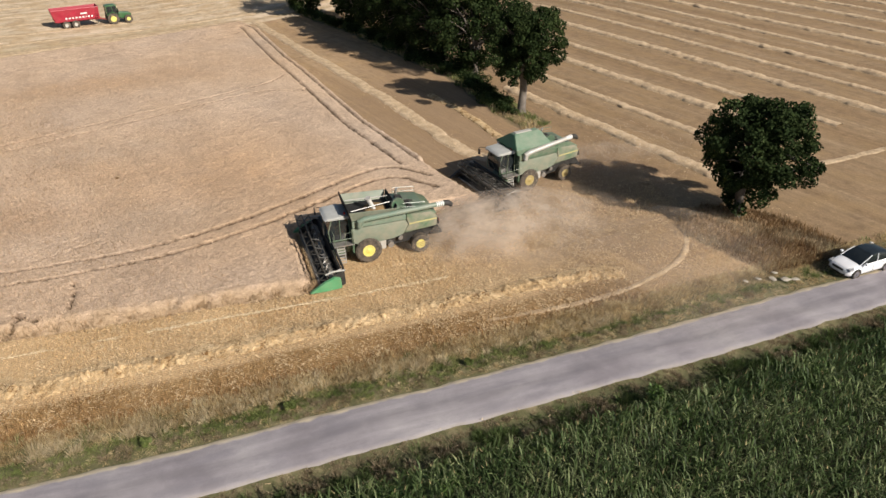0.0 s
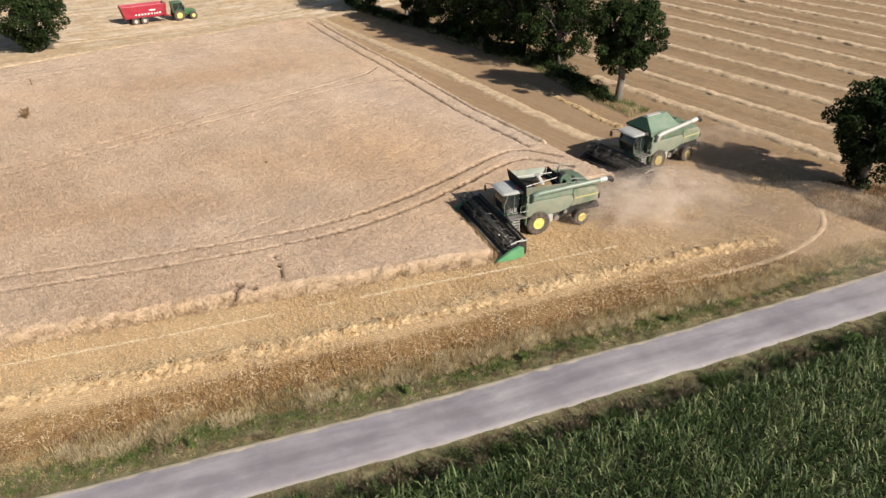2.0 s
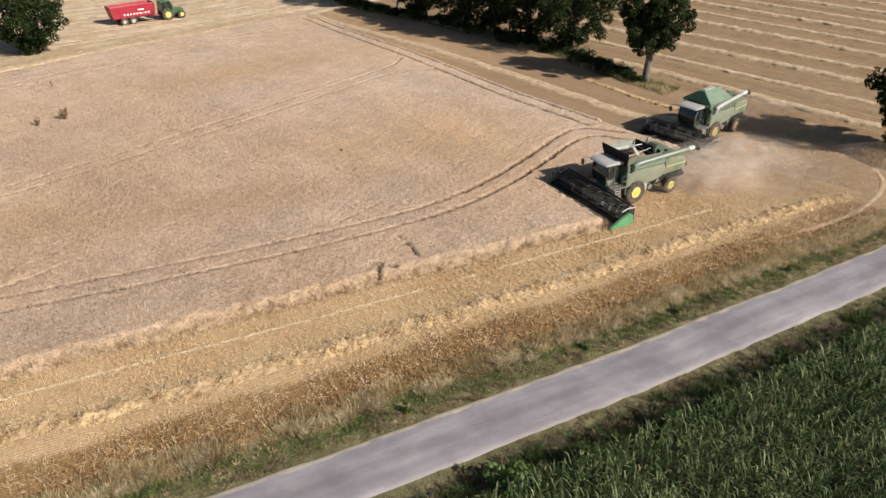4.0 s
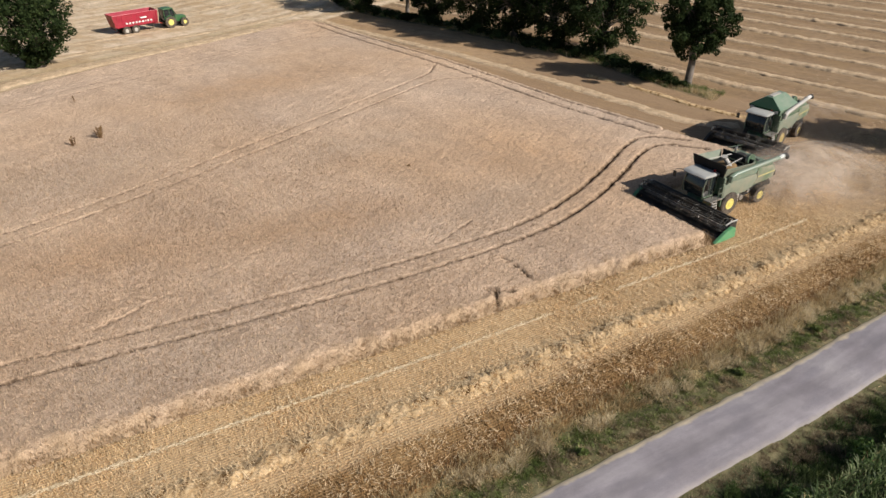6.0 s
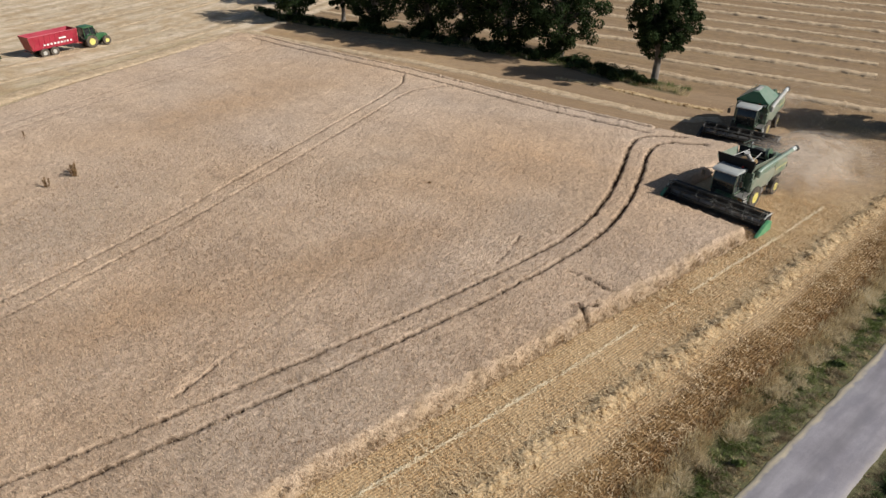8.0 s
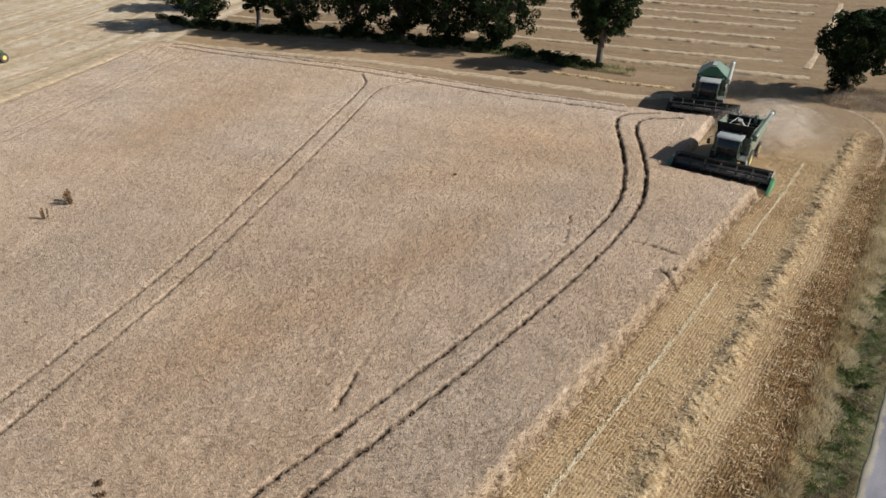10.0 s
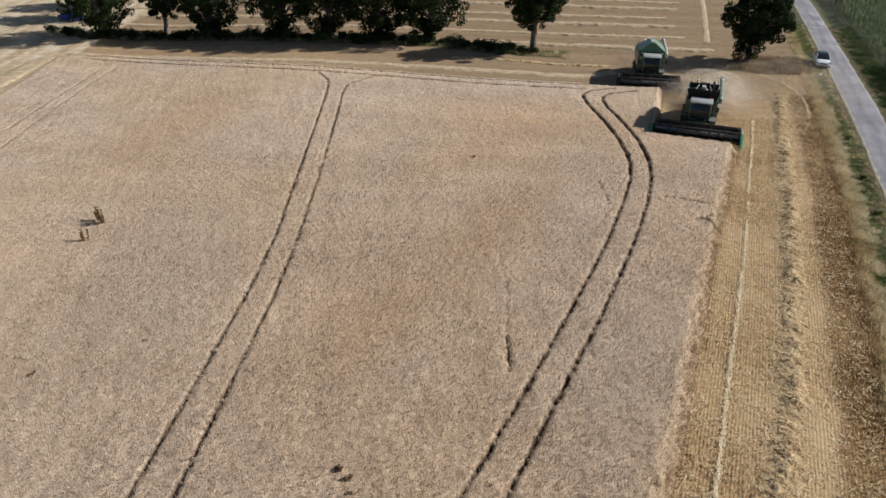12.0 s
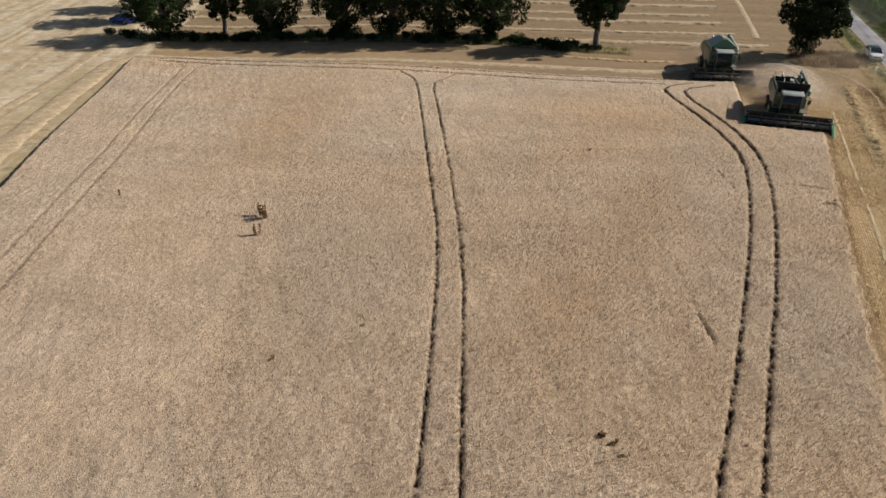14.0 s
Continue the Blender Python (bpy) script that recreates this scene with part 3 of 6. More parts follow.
# ---- ground: one sheet to the horizon ----
def build_ground():
    far = [180, 230, 320, 480, 800, 1400, 2400]
    gx = np.concatenate([[-v for v in far[::-1]], np.arange(-150, 45.1, 0.6), [60, 90, 140] + [v + 20 for v in far]])
    gy = np.concatenate([[-v for v in far[::-1]], [-120, -90], np.arange(-66, 140.1, 0.6), [170] + [v + 30 for v in far]])
    x, y = np.meshgrid(gx, gy)
    x, y = x.ravel(), y.ravel()
    near = ((x > -151) & (x < 46) & (y > -67) & (y < 141)).astype(float)
    z = (0.05 * lumps(x, y, 9.0, 3) + 0.02 * lumps(x, y, 2.0, 4)) * near
    dl, sl = line_distance(x, y, ROAD_L)
    field = dl * sl                      # positive on the crop's side of the lane
    dr, sr = line_distance(x, y, lane_side(ROAD_W))
    other = -dr * sr                     # positive on the maize side
    under = (field < 1.0) & (other < 1.0)
    z = np.where(under, -0.03, z)
    # shallow ditches beside the lane
    z = z - 0.22 * np.exp(-((field - 2.0) / 0.7) ** 2) * near - 0.25 * np.exp(-((other - 1.5) / 0.6) ** 2) * near
    z = z + dip(x, y)
    wob = 0.22 * lumps(x, y, 6.0, 9)
    verge = np.where(field > 0, 1 - ease(field + wob, 2.4, 3.2), np.where(other > 0, 1 - ease(other, 3.0, 4.0), 1.0))
    brown = ease(field + wob, 2.3, 3.1) * (1 - ease(field + wob, 4.9, 6.4)) * (y < 34)
    gold = ease(field + wob, 4.9, 6.3) * (1 - ease(field, 18.0, 20.0)) * (y < 36)
    # starts short of the maize, so its shade is coloured into the verge
    soil_shade = 0.88 * ease(other + wob, 0.25, 1.0) + 0.12 * ease(other, 2.2, 3.4)
    dh, sh = line_distance(x, y, HEDGE)
    verge = np.maximum(verge, (1 - ease(dh + wob, 1.2, 2.4)) * (x < -44.5) * (x > -115))
    bare = np.maximum(np.exp(-(((x + 27) / 7) ** 2 + ((y - 35) / 9) ** 2)), 0.75 * ease(x, -80.0, -62.0) * (1 - ease(x, -36.0, -26.0)) * ease(y + 0.2 * x, 24.0, 27.0) * (1 - ease(dh * sh, 0.0, 2.0)))
    north = (dh * sh > 0) & (x > -112) & (field > 0)
    north |= (y > 33 - 0.19 * (x + 45)) & (x < -38) & (x > -112)
    west = (x < -107) & ~north
    rows = np.where(north, y + 0.13 * x + 300, np.where(west, x + 0.05 * y + 600, field))
    n_x, n_y = len(gx), len(gy)
    i = (np.arange(n_y - 1)[:, None] * n_x + np.arange(n_x - 1)[None, :]).ravel()
    faces = np.stack([i, i + 1, i + 1 + n_x, i + n_x], 1)
    ob = raw_mesh("ground", np.stack([x, y, z], 1), faces, M_ground, {"verge": verge, "brown": brown, "gold": gold, "soil_shade": soil_shade, "bare": bare, "rows": rows, "west": ease(-x, 106.0, 108.0) * (1.0 - north) * (y < 140), "olive": 0.7 * sum(np.exp(-((x - c + 0.08 * (y - 20) + 0.6 * wob) / 1.3) ** 2) for c in (-110.3, -115.0)) * (1 - ease(y, 44.0, 52.0)) * (y > -60), "beyond": ((dh * sh > 1.0) & (field > 0) & (x > -112)).astype(float)})
    ob.data.polygons.foreach_set("use_smooth", np.ones(len(faces), dtype=bool))
    tagged(ob, "dry beige stubble field with drill rows and a grassy lane verge", "ground", "", "structure")


build_ground()


def build_road():
    mid = resample(lane_side(ROAD_W / 2), 0.7)
    d = np.gradient(mid, axis=0)
    d /= np.linalg.norm(d, axis=1)[:, None]
    nrm = np.stack([d[:, 1], -d[:, 0]], 1)
    offs = np.array([-1.0, -0.82, -0.45, 0.0, 0.45, 0.82, 1.0])
    n = len(mid)
    edge = 1 + 0.05 * lumps(mid[:, 0], mid[:, 1], 2.5, 21) + 0.03 * lumps(mid[:, 0], mid[:, 1], 0.9, 22)
    verts, across = [], []
    for k, o in enumerate(offs):
        w = ROAD_W / 2 * o * (edge if abs(o) > 0.9 else 1.0)
        w = w * np.ones(n)
        z = 0.075 - 0.05 * o * o + (0.0 if abs(o) < 0.9 else -0.01)
        verts.append(np.stack([mid[:, 0] + nrm[:, 0] * w, mid[:, 1] + nrm[:, 1] * w, np.full(n, z)], 1))
        across.append(np.full(n, o))
    for o in (1.06, -1.06):              # the crumbling edge down to the earth
        w = ROAD_W / 2 * o * edge
        verts.append(np.stack([mid[:, 0] + nrm[:, 0] * w, mid[:, 1] + nrm[:, 1] * w, np.full(n, -0.1)], 1))
        across.append(np.full(n, o))
    order = [8, 0, 1, 2, 3, 4, 5, 6, 7]
    i = np.arange(n - 1)
    faces = np.concatenate([np.stack([a * n + i, a * n + i + 1, b * n + i + 1, b * n + i], 1) for a, b in zip(order, order[1:])])
    ob = raw_mesh("road", np.concatenate(verts), faces, M_road, {"across": np.concatenate(across), "along": np.tile(np.arange(n) * 0.7, len(verts))})
    ob.data.polygons.foreach_set("use_smooth", np.ones(len(faces), dtype=bool))
    tagged(ob, "narrow pale grey asphalt lane with sandy crumbling edges", "road", "", "structure")


build_road()


# ---- the standing wheat ----
CROP_H = 0.68
# the bends of the two outer tracks, rounded
for k in (4, 5):
    TRACKS[k] = TRACKS[k][:1] + [tuple(np.array(a) * (1 - f) + np.array(b) * f) for a, b in zip(TRACKS[k], TRACKS[k][1:]) for f in (0.25, 0.75)] + TRACKS[k][-1:]


def edge_rise(x, y):
    """The crop's share of its full height near the cut side."""
    de, _ = line_distance(x, y, CROP[:8])
    rise = 0.04 + 0.96 * ease(de + 0.16 * lumps(x, y, 0.9, 35) + 0.08 * lumps(x, y, 0.35, 34), 0.0, 0.95)
    dn = line_distance(x, y, CROP[7:13])[0]
    return rise * (0.25 + 0.75 * ease(dn + 0.12 * lumps(x, y, 0.8, 38), 0.0, 0.6))


def crop_height(x, y):
    """Height of the crop's top: none outside, low in the wheel tracks."""
    h = CROP_H + 0.025 * lumps(x, y, 3.2, 31) + 0.018 * lumps(x, y, 0.9, 32)
    for k, track in enumerate(TRACKS):
        d, _ = line_distance(x, y, track)
        d = d + 0.05 * lumps(x, y, 0.9, 40 + k) + 0.03 * lumps(x, y, 0.35, 60 + k)
        low = np.clip(0.64 + 0.16 * lumps(x, y, 2.4, 44 + k), 0.58, 0.84)
        wide = 0.05 if k > 5 else 0.01 + 0.06 * ease(y, 7.0, 13.0) if k > 3 else -0.01
        h *= low + (1 - low) * ease(d, 0.03 + wide, 0.13 + wide) if k > 1 else 0.90 + 0.10 * ease(d, 0.05, 0.16)
    for k, (line, wide) in enumerate(FLAT):
        d = line_distance(x, y, line)[0] + 0.06 * lumps(x, y, 0.5, 80 + k)
        h *= 0.55 + 0.45 * ease(d, wide, wide + 0.14)
    h *= edge_rise(x, y)
    d, _ = line_distance(x, y, [(-58.1, -14.6), (-58.0, -11.5), (-57.6, -6.5), (-57.9, -1.8)])
    h *= 0.89 + 0.11 * ease(d + 0.04 * lumps(x, y, 0.8, 37), 0.02, 0.09)
    return h


def build_crop():
    gx, gy = np.arange(-113, -33.5, 0.13), np.concatenate([np.arange(-66, -44, 0.6), np.arange(-44, 51, 0.185)])
    x, y = np.meshgrid(gx, gy)
    x = x + rng.uniform(-0.05, 0.05, x.shape)
    y = y + rng.uniform(-0.05, 0.05, y.shape)
    within = inside(x, y, CROP)
    h = crop_height(x, y)
    de, _ = line_distance(x, y, CROP[:8])
    low = edge_rise(x, y)
    z = np.where(within, h, -0.08)
    z = z + np.where(within, rng.normal(0, 0.016, x.shape), 0)
    z = z + dip(x, y)
    near = within.copy()
    for a, b in ((0, 1), (0, -1), (1, 1), (1, -1)):
        near |= np.roll(within, b, axis=a)
    n_y, n_x = x.shape
    i = (np.arange(n_y - 1)[:, None] * n_x + np.arange(n_x - 1)[None, :])
    keep = (near[:-1, :-1] & near[1:, :-1] & near[:-1, 1:] & near[1:, 1:])
    i = i[keep]
    faces = np.stack([i, i + 1, i + 1 + n_x, i + n_x], 1)
    used = np.unique(faces)
    remap = np.zeros(n_x * n_y, dtype=np.int64)
    remap[used] = np.arange(len(used))
    verts = np.stack([x.ravel(), y.ravel(), z.ravel()], 1)[used]
    # mask for shade painted into low spots, deeper looking than the mesh
    gap_shade = np.where(within, np.clip((0.60 - h / low) / 0.10, 0, 1), 0.0)
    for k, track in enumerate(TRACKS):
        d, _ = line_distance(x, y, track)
        # the tracks' inner shade, painted along each wheel line
        track_shade = 1 - ease(d + 0.05 * lumps(x, y, 0.9, 40 + k) + 0.06 * lumps(x, y, 0.35, 60 + k) - (0.01 + 0.06 * ease(y, 7.0, 13.0) if k in (4, 5) else -0.01), 0.06, 0.16)
        gap_shade = np.maximum(gap_shade, track_shade * (np.clip(0.80 - 0.35 * lumps(x, y, 2.4, 44 + k), 0.45, 0.95) if k > 1 else 0.45))
    gap_shade = gap_shade.ravel()[used]
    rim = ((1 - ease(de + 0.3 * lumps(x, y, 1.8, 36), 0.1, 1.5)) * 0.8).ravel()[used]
    def blot(spots):
        return np.clip(sum(np.exp(-(((x - a) * c + (y - b) * s) / lx) ** 2 - ((-(x - a) * s + (y - b) * c) / ly) ** 2) for a, b, lx, ly, c, s in spots) + 0.2 * lumps(x, y, 7.0, 39), 0, 1).ravel()[used]
    ruddy = blot([(-50.0, 21.0, 13.0, 8.0, 1.0, 0.0), (-57.3, 2.0, 9.0, 3.0, 0.45, 0.89), (-66.0, -11.0, 6.0, 3.0, 0.45, 0.89), (-88.0, 20.0, 12.0, 5.0, 0.2, 0.98)])
    greyish = blot([(-52.0, -14.0, 9.0, 3.5, 0.4, 0.92), (-49.0, 14.0, 7.0, 3.0, 0.3, 0.95), (-80.0, -8.0, 10.0, 5.0, 0.2, 0.98), (-66.0, 14.0, 8.0, 3.0, 0.4, 0.92)])
    ob = raw_mesh("wheat_crop", verts, remap[faces], M_canopy, {"gap_shade": gap_shade, "rim": rim, "ruddy": ruddy, "greyish": greyish})
    tagged(ob, "standing ripe beige wheat crop with dark wheel tracks", "wheat crop", "", "stuff")


build_crop()


def scatter(n, x0, x1, y0, y1):
    return rng.uniform(x0, x1, n), rng.uniform(y0, y1, n)


def build_ears():
    x, y = scatter(520000, -113, -33, -60, 51)
    x2, y2 = scatter(290000, -86, -36, -42, 14)
    x, y = np.concatenate([x, x2]), np.concatenate([y, y2])
    near = np.hypot(x + 55, y + 30)
    keep = inside(x, y, CROP) & (rng.uniform(0, 1, x.shape) < np.clip(1.45 - near / 46, 0.06, 1))
    x, y = x[keep], y[keep]
    h = crop_height(x, y)
    de, _ = line_distance(x, y, CROP[:8])
    keep = (h > 0.60) | (de < 1.0)
    x, y, h = x[keep], y[keep], h[keep]
    n = len(x)
    base = np.stack([x, y, h - 0.12 + dip(x, y)], 1)
    blades("wheat_ears", base, rng.uniform(0.14, 0.36, n), rng.uniform(0.025, 0.065, n), np.full(n, 0.09), M_wheat, "ripe beige wheat ears standing above the crop", "wheat")
    # the cut face of the crop, stalks in view
    edge = np.array(CROP + CROP[:1])
    pts, outs = [], []
    for e, (a, b) in enumerate(zip(edge[:15], edge[1:16])):
        ln = np.linalg.norm(b - a)
        k = int(ln * (330 if e < 7 else 120))
        t = rng.uniform(0, 1, k)[:, None]
        d = (b - a) / ln
        out = np.clip(rng.normal(-0.62, 0.45, k), -2.4, 0.4) if e < 7 else rng.uniform(-0.5, 0.08, k)
        pts.append(a + (b - a) * t + np.array([d[1], -d[0]]) * out[:, None])
        outs.append(out)
    p, out = np.concatenate(pts), np.concatenate(outs)
    n = len(p)
    blades("wheat_edge_stalks", np.stack([p[:, 0], p[:, 1], dip(p[:, 0], p[:, 1]) - 0.02], 1), rng.uniform(0.65, 1.15, n) * (0.10 + 0.58 * ease(-out + 0.15 * lumps(p[:, 0], p[:, 1], 1.6, 33), -0.4, 0.9)), rng.uniform(0.025, 0.06, n), np.full(n, 0.15), M_wheat_edge,
           "golden wheat stalks along the cut edge", "wheat")


build_ears()


# ---- straw windrows ----
def windrow(poly, width, height, seed, label, group, straw=14):
    """A lumpy ridge of cut straw along a line, with loose straw on it."""
    step = 0.2 if straw > 20 else 0.35
    mid = resample(poly, step)
    d = np.gradient(mid, axis=0)
    d /= np.linalg.norm(d, axis=1)[:, None]
    nrm = np.stack([d[:, 1], -d[:, 0]], 1)
    n = len(mid)
    wob = 0.18 * lumps(mid[:, 0], mid[:, 1], 5.0, seed) + 0.1 * lumps(mid[:, 0], mid[:, 1], 1.3, seed + 1)
    wob *= min(1.0, width / 1.6) ** 2
    full = 1 + 0.16 * lumps(mid[:, 0], mid[:, 1], 2.2, seed + 2) + 0.22 * lumps(mid[:, 0], mid[:, 1], 0.8, seed + 3)
    offs = np.linspace(-1, 1, 9)
    g = np.random.default_rng(seed)
    verts = []
    for o in offs:
        w = o * width / 2 * (1 + 0.12 * g.normal(0, 0.5, n)) + wob
        z = height * np.clip(full, 0.35, 1.6) * (1 - o * o) ** 0.8 + g.normal(0, 0.17 if straw > 10 else 0.10, n) * height * (1 - abs(o)) ** 0.35
        z = z if abs(o) < 0.99 else np.full(n, -0.12 if height > 0.09 else -0.03)
        verts.append(np.stack([mid[:, 0] + nrm[:, 0] * w, mid[:, 1] + nrm[:, 1] * w, z], 1))
    i = np.arange(n - 1)
    faces = np.concatenate([np.stack([a * n + i, a * n + i + 1, (a + 1) * n + i + 1, (a + 1) * n + i], 1) for a in range(len(offs) - 1)])
    v = np.concatenate(verts)
    v[:, 2] += dip(v[:, 0], v[:, 1])
    root = holder("straw_windrow", Matrix.Translation((float(mid[n // 2, 0]), float(mid[n // 2, 1]), 0)), label, "straw windrow", group)
    shift = np.array(root.matrix_world.translation)
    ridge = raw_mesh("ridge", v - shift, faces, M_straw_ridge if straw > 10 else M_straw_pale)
    ridge.parent = root
    # loose straw lying over it
    k = int(n * step * straw * width)
    j = g.integers(0, n, k)
    o = np.clip(g.normal(0, 0.55, k), -1.6, 1.6)
    c = mid[j] + nrm[j] * (o * width / 2 + wob[j])[:, None] + g.normal(0, 0.12, (k, 2))
    z = height * np.clip(full[j], 0.35, 1.6) * np.clip(1 - o * o, 0, 1) ** 0.8
    a, ln, wd = g.uniform(0, 6.283, k), g.uniform(0.12, 0.42, k), g.uniform(0.03, 0.08, k)
    along = np.stack([np.cos(a) * ln, np.sin(a) * ln, g.normal(0.01, 0.05, k)], 1)
    side = np.stack([-np.sin(a) * wd, np.cos(a) * wd, np.zeros(k)], 1)
    base = np.stack([c[:, 0], c[:, 1], z + 0.015 + dip(c[:, 0], c[:, 1])], 1) - along * 0.5
    vv = np.stack([base - side / 2, base + side / 2, base + along], 1).reshape(-1, 3)
    loose = raw_mesh("loose_straw", vv - shift, np.arange(3 * k).reshape(-1, 3), M_straw)
    loose.parent = root
    tagged(loose, kind="stuff")
    return root


def big_windrow(poly, width, height, seed, label, straw):
    """A deep swath of straw thrown in wads, with loose straw on it."""
    step = 0.11
    mid = resample(poly, step)
    d = np.gradient(mid, axis=0)
    d /= np.linalg.norm(d, axis=1)[:, None]
    nrm = np.stack([d[:, 1], -d[:, 0]], 1)
    n = len(mid)
    g = np.random.default_rng(seed)
    wob = 0.14 * lumps(mid[:, 0], mid[:, 1], 5.0, seed) + 0.07 * lumps(mid[:, 0], mid[:, 1], 1.1, seed + 1)
    offs = np.linspace(-1.12, 1.12, 27)
    o = np.repeat(offs[:, None], n, axis=1)
    x = mid[None, :, 0] + nrm[None, :, 0] * (o * width / 2 + wob)
    y = mid[None, :, 1] + nrm[None, :, 1] * (o * width / 2 + wob)
    edge = o + 0.16 * lumps(x, y, 0.8, seed + 4)
    body = ease(edge, -1.1, 0.1) * (1 - 0.6 * ease(edge, 0.1, 1.0)) * (1 - ease(edge, 0.8, 1.08))
    wads = np.abs(lumps(x * 0.8, y * 1.5, 1.1, seed + 2)) + 0.6 * np.abs(lumps(x, y, 0.5, seed + 3))
    z = height * body * (0.60 + 0.55 * wads) * (0.85 + 0.4 * lumps(x, y, 2.6, seed + 7)) + g.normal(0, 0.022, o.shape) * (body > 0.05)
    z = np.where(np.abs(o) > 1.05, -0.1, np.maximum(z, -0.02)) + dip(x, y)
    i = np.arange(n - 1)
    faces = np.concatenate([np.stack([a * n + i, a * n + i + 1, (a + 1) * n + i + 1, (a + 1) * n + i], 1) for a in range(len(offs) - 1)])
    root = holder("straw_windrow", Matrix.Translation((float(mid[n // 2, 0]), float(mid[n // 2, 1]), 0)), label, "straw windrow", "windrows")
    shift = np.array(root.matrix_world.translation)
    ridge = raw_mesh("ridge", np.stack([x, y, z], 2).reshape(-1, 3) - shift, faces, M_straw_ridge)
    ridge.parent = root
    k = int(n * step * straw * width)
    a, b = g.integers(2, len(offs) - 2, k), g.integers(0, n, k)
    turn, ln, wd = g.uniform(0, 6.283, k), g.uniform(0.14, 0.46, k), g.uniform(0.02, 0.055, k)
    along = np.stack([np.cos(turn) * ln, np.sin(turn) * ln, g.normal(0.03, 0.09, k)], 1)
    side = np.stack([-np.sin(turn) * wd, np.cos(turn) * wd, np.zeros(k)], 1)
    base = np.stack([x[a, b], y[a, b], z[a, b] + 0.02], 1) + np.stack([g.normal(0, 0.05, k), g.normal(0, 0.05, k), np.zeros(k)], 1) - along * 0.5
    strewn = g.uniform(0, 1, k) < 0.12       # some of it lies beside the swath
    aside = (g.choice([-1.0, 1.0], k, p=[0.65, 0.35]) * (1.0 + np.abs(g.normal(0, 0.22, k))) * width / 2)[strewn]
    base[strewn] = np.stack([mid[b[strewn], 0] + nrm[b[strewn], 0] * aside, mid[b[strewn], 1] + nrm[b[strewn], 1] * aside, g.uniform(0.06, 0.16, len(aside)) + dip(mid[b[strewn], 0], mid[b[strewn], 1])], 1)
    loose = raw_mesh("loose_straw", np.stack([base - side / 2, base + side / 2, base + along], 1).reshape(-1, 3) - shift, np.arange(3 * k).reshape(-1, 3), M_straw)
    loose.parent = root
    tagged(loose, kind="stuff")
    return root


M_straw_pale = surface("pale_straw_ridge", (0.39, 0.285, 0.175), (0.55, 0.415, 0.27), 1.1, 7, 0.9, bump=0.7, deep=0.08, grain=0.3)
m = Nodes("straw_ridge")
wad_gaps = m.noise(2.6, 4.0, 0.65, m.along(25.0, 1.0, 2.0))
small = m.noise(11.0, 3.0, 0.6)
# straw tones; the darkest stop paints in the shade between wads
col = m.ramp(wad_gaps, [(0.38, (0.18, 0.10, 0.04)), (0.45, (0.40, 0.272, 0.135)), (0.62, (0.61, 0.45, 0.262))])
m.bump(m.math("ADD", m.math("MULTIPLY", wad_gaps, 1.2), m.math("MULTIPLY", small, 0.4)), 0.7, 0.10)
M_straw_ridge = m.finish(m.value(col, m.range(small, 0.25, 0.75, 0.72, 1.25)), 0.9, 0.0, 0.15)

big_windrow([(-66.4, -64), (-55.6, -41), (-47.5, -23.4), (-43.2, -15.0), (-39.3, -6.0), (-35.6, 2.5), (-32.4, 10.6), (-27.4, 23.5), (-24.4, 31.6), (-22.5, 34.6)], 1.6, 0.26, 100,
            "pale golden straw windrow between the crop and the lane", 150)
windrow([(-112.8, 54.2), (-108.0, 53.0), (-97.6, 51.2), (-91.3, 49.4), (-76.9, 46.6), (-62.3, 44.3), (-48.2, 41.2), (-43.6, 40.4), (-40.0, 42.5)], 1.9, 0.13, 110, "pale straw windrow along the far headland", "windrows", 10)
windrow([(-110.9, -40.0), (-111.5, -8.0), (-112.5, 10.0), (-114.0, 24.0), (-115.1, 38.0), (-115.3, 48.0), (-114.4, 52.5)], 3.3, 0.17, 120, "thick pale straw windrow beside the standing crop", "windrows", 9)
for k, (yy, x0, x1) in enumerate(((50.1, -56, -24), (56.8, -112, -26), (63.9, -112, -25), (69.6, -116, -25), (77.4, -118, -21), (83.9, -118, -19), (91.0, -118, -16), (98.2, -120, -14), (105.3, -120, -12), (112.2, -120, -10),
                                  (119.0, -120, -8), (126.0, -120, -6), (133.0, -120, -4))):
    pts = [(x, yy - 0.132 * x + 0.35 * math.sin(x * 0.05 + k)) for x in np.linspace(x0, x1, 9)]
    strong = k % 2 == 0
    windrow(pts, 1.8 if strong else 1.4, 0.30 if strong else 0.22, 130 + 3 * k, "pale straw windrow on the stubble beyond the trees", "windrows beyond the trees", 6 if k < 8 else 3)
windrow([(-60.0, 48.8), (-55.3, 48.2), (-50.0, 47.0), (-46.2, 45.7), (-42.0, 45.2), (-40.0, 45.3)], 1.1, 0.16, 250, "thin pale straw swath before the tree line", "windrows", 12)
for k, pts in enumerate(CURVES):
    windrow(pts, 0.45, 0.035, 240 + 3 * k, "thin pale straw swath curving round the field corner", "windrows", 10)
for k, xx in enumerate((-120.6, -127.4, -134.4, -141.4, -148.6)):
    pts = [(xx + 1.2 * math.sin(0.03 * y + k), y) for y in np.linspace(-20, 92, 9)]
    windrow(pts, 1.5, 0.07, 190 + 3 * k, "flattened pale straw windrow by the trailer", "windrows by the trailer", 4)
windrow([(-23.4, 58.0), (-19.6, 70.0), (-14.8, 86.0), (-9.5, 104.0)], 1.0, 0.06, 210, "thin flat straw windrow at the field's end", "windrows beyond the trees", 5)


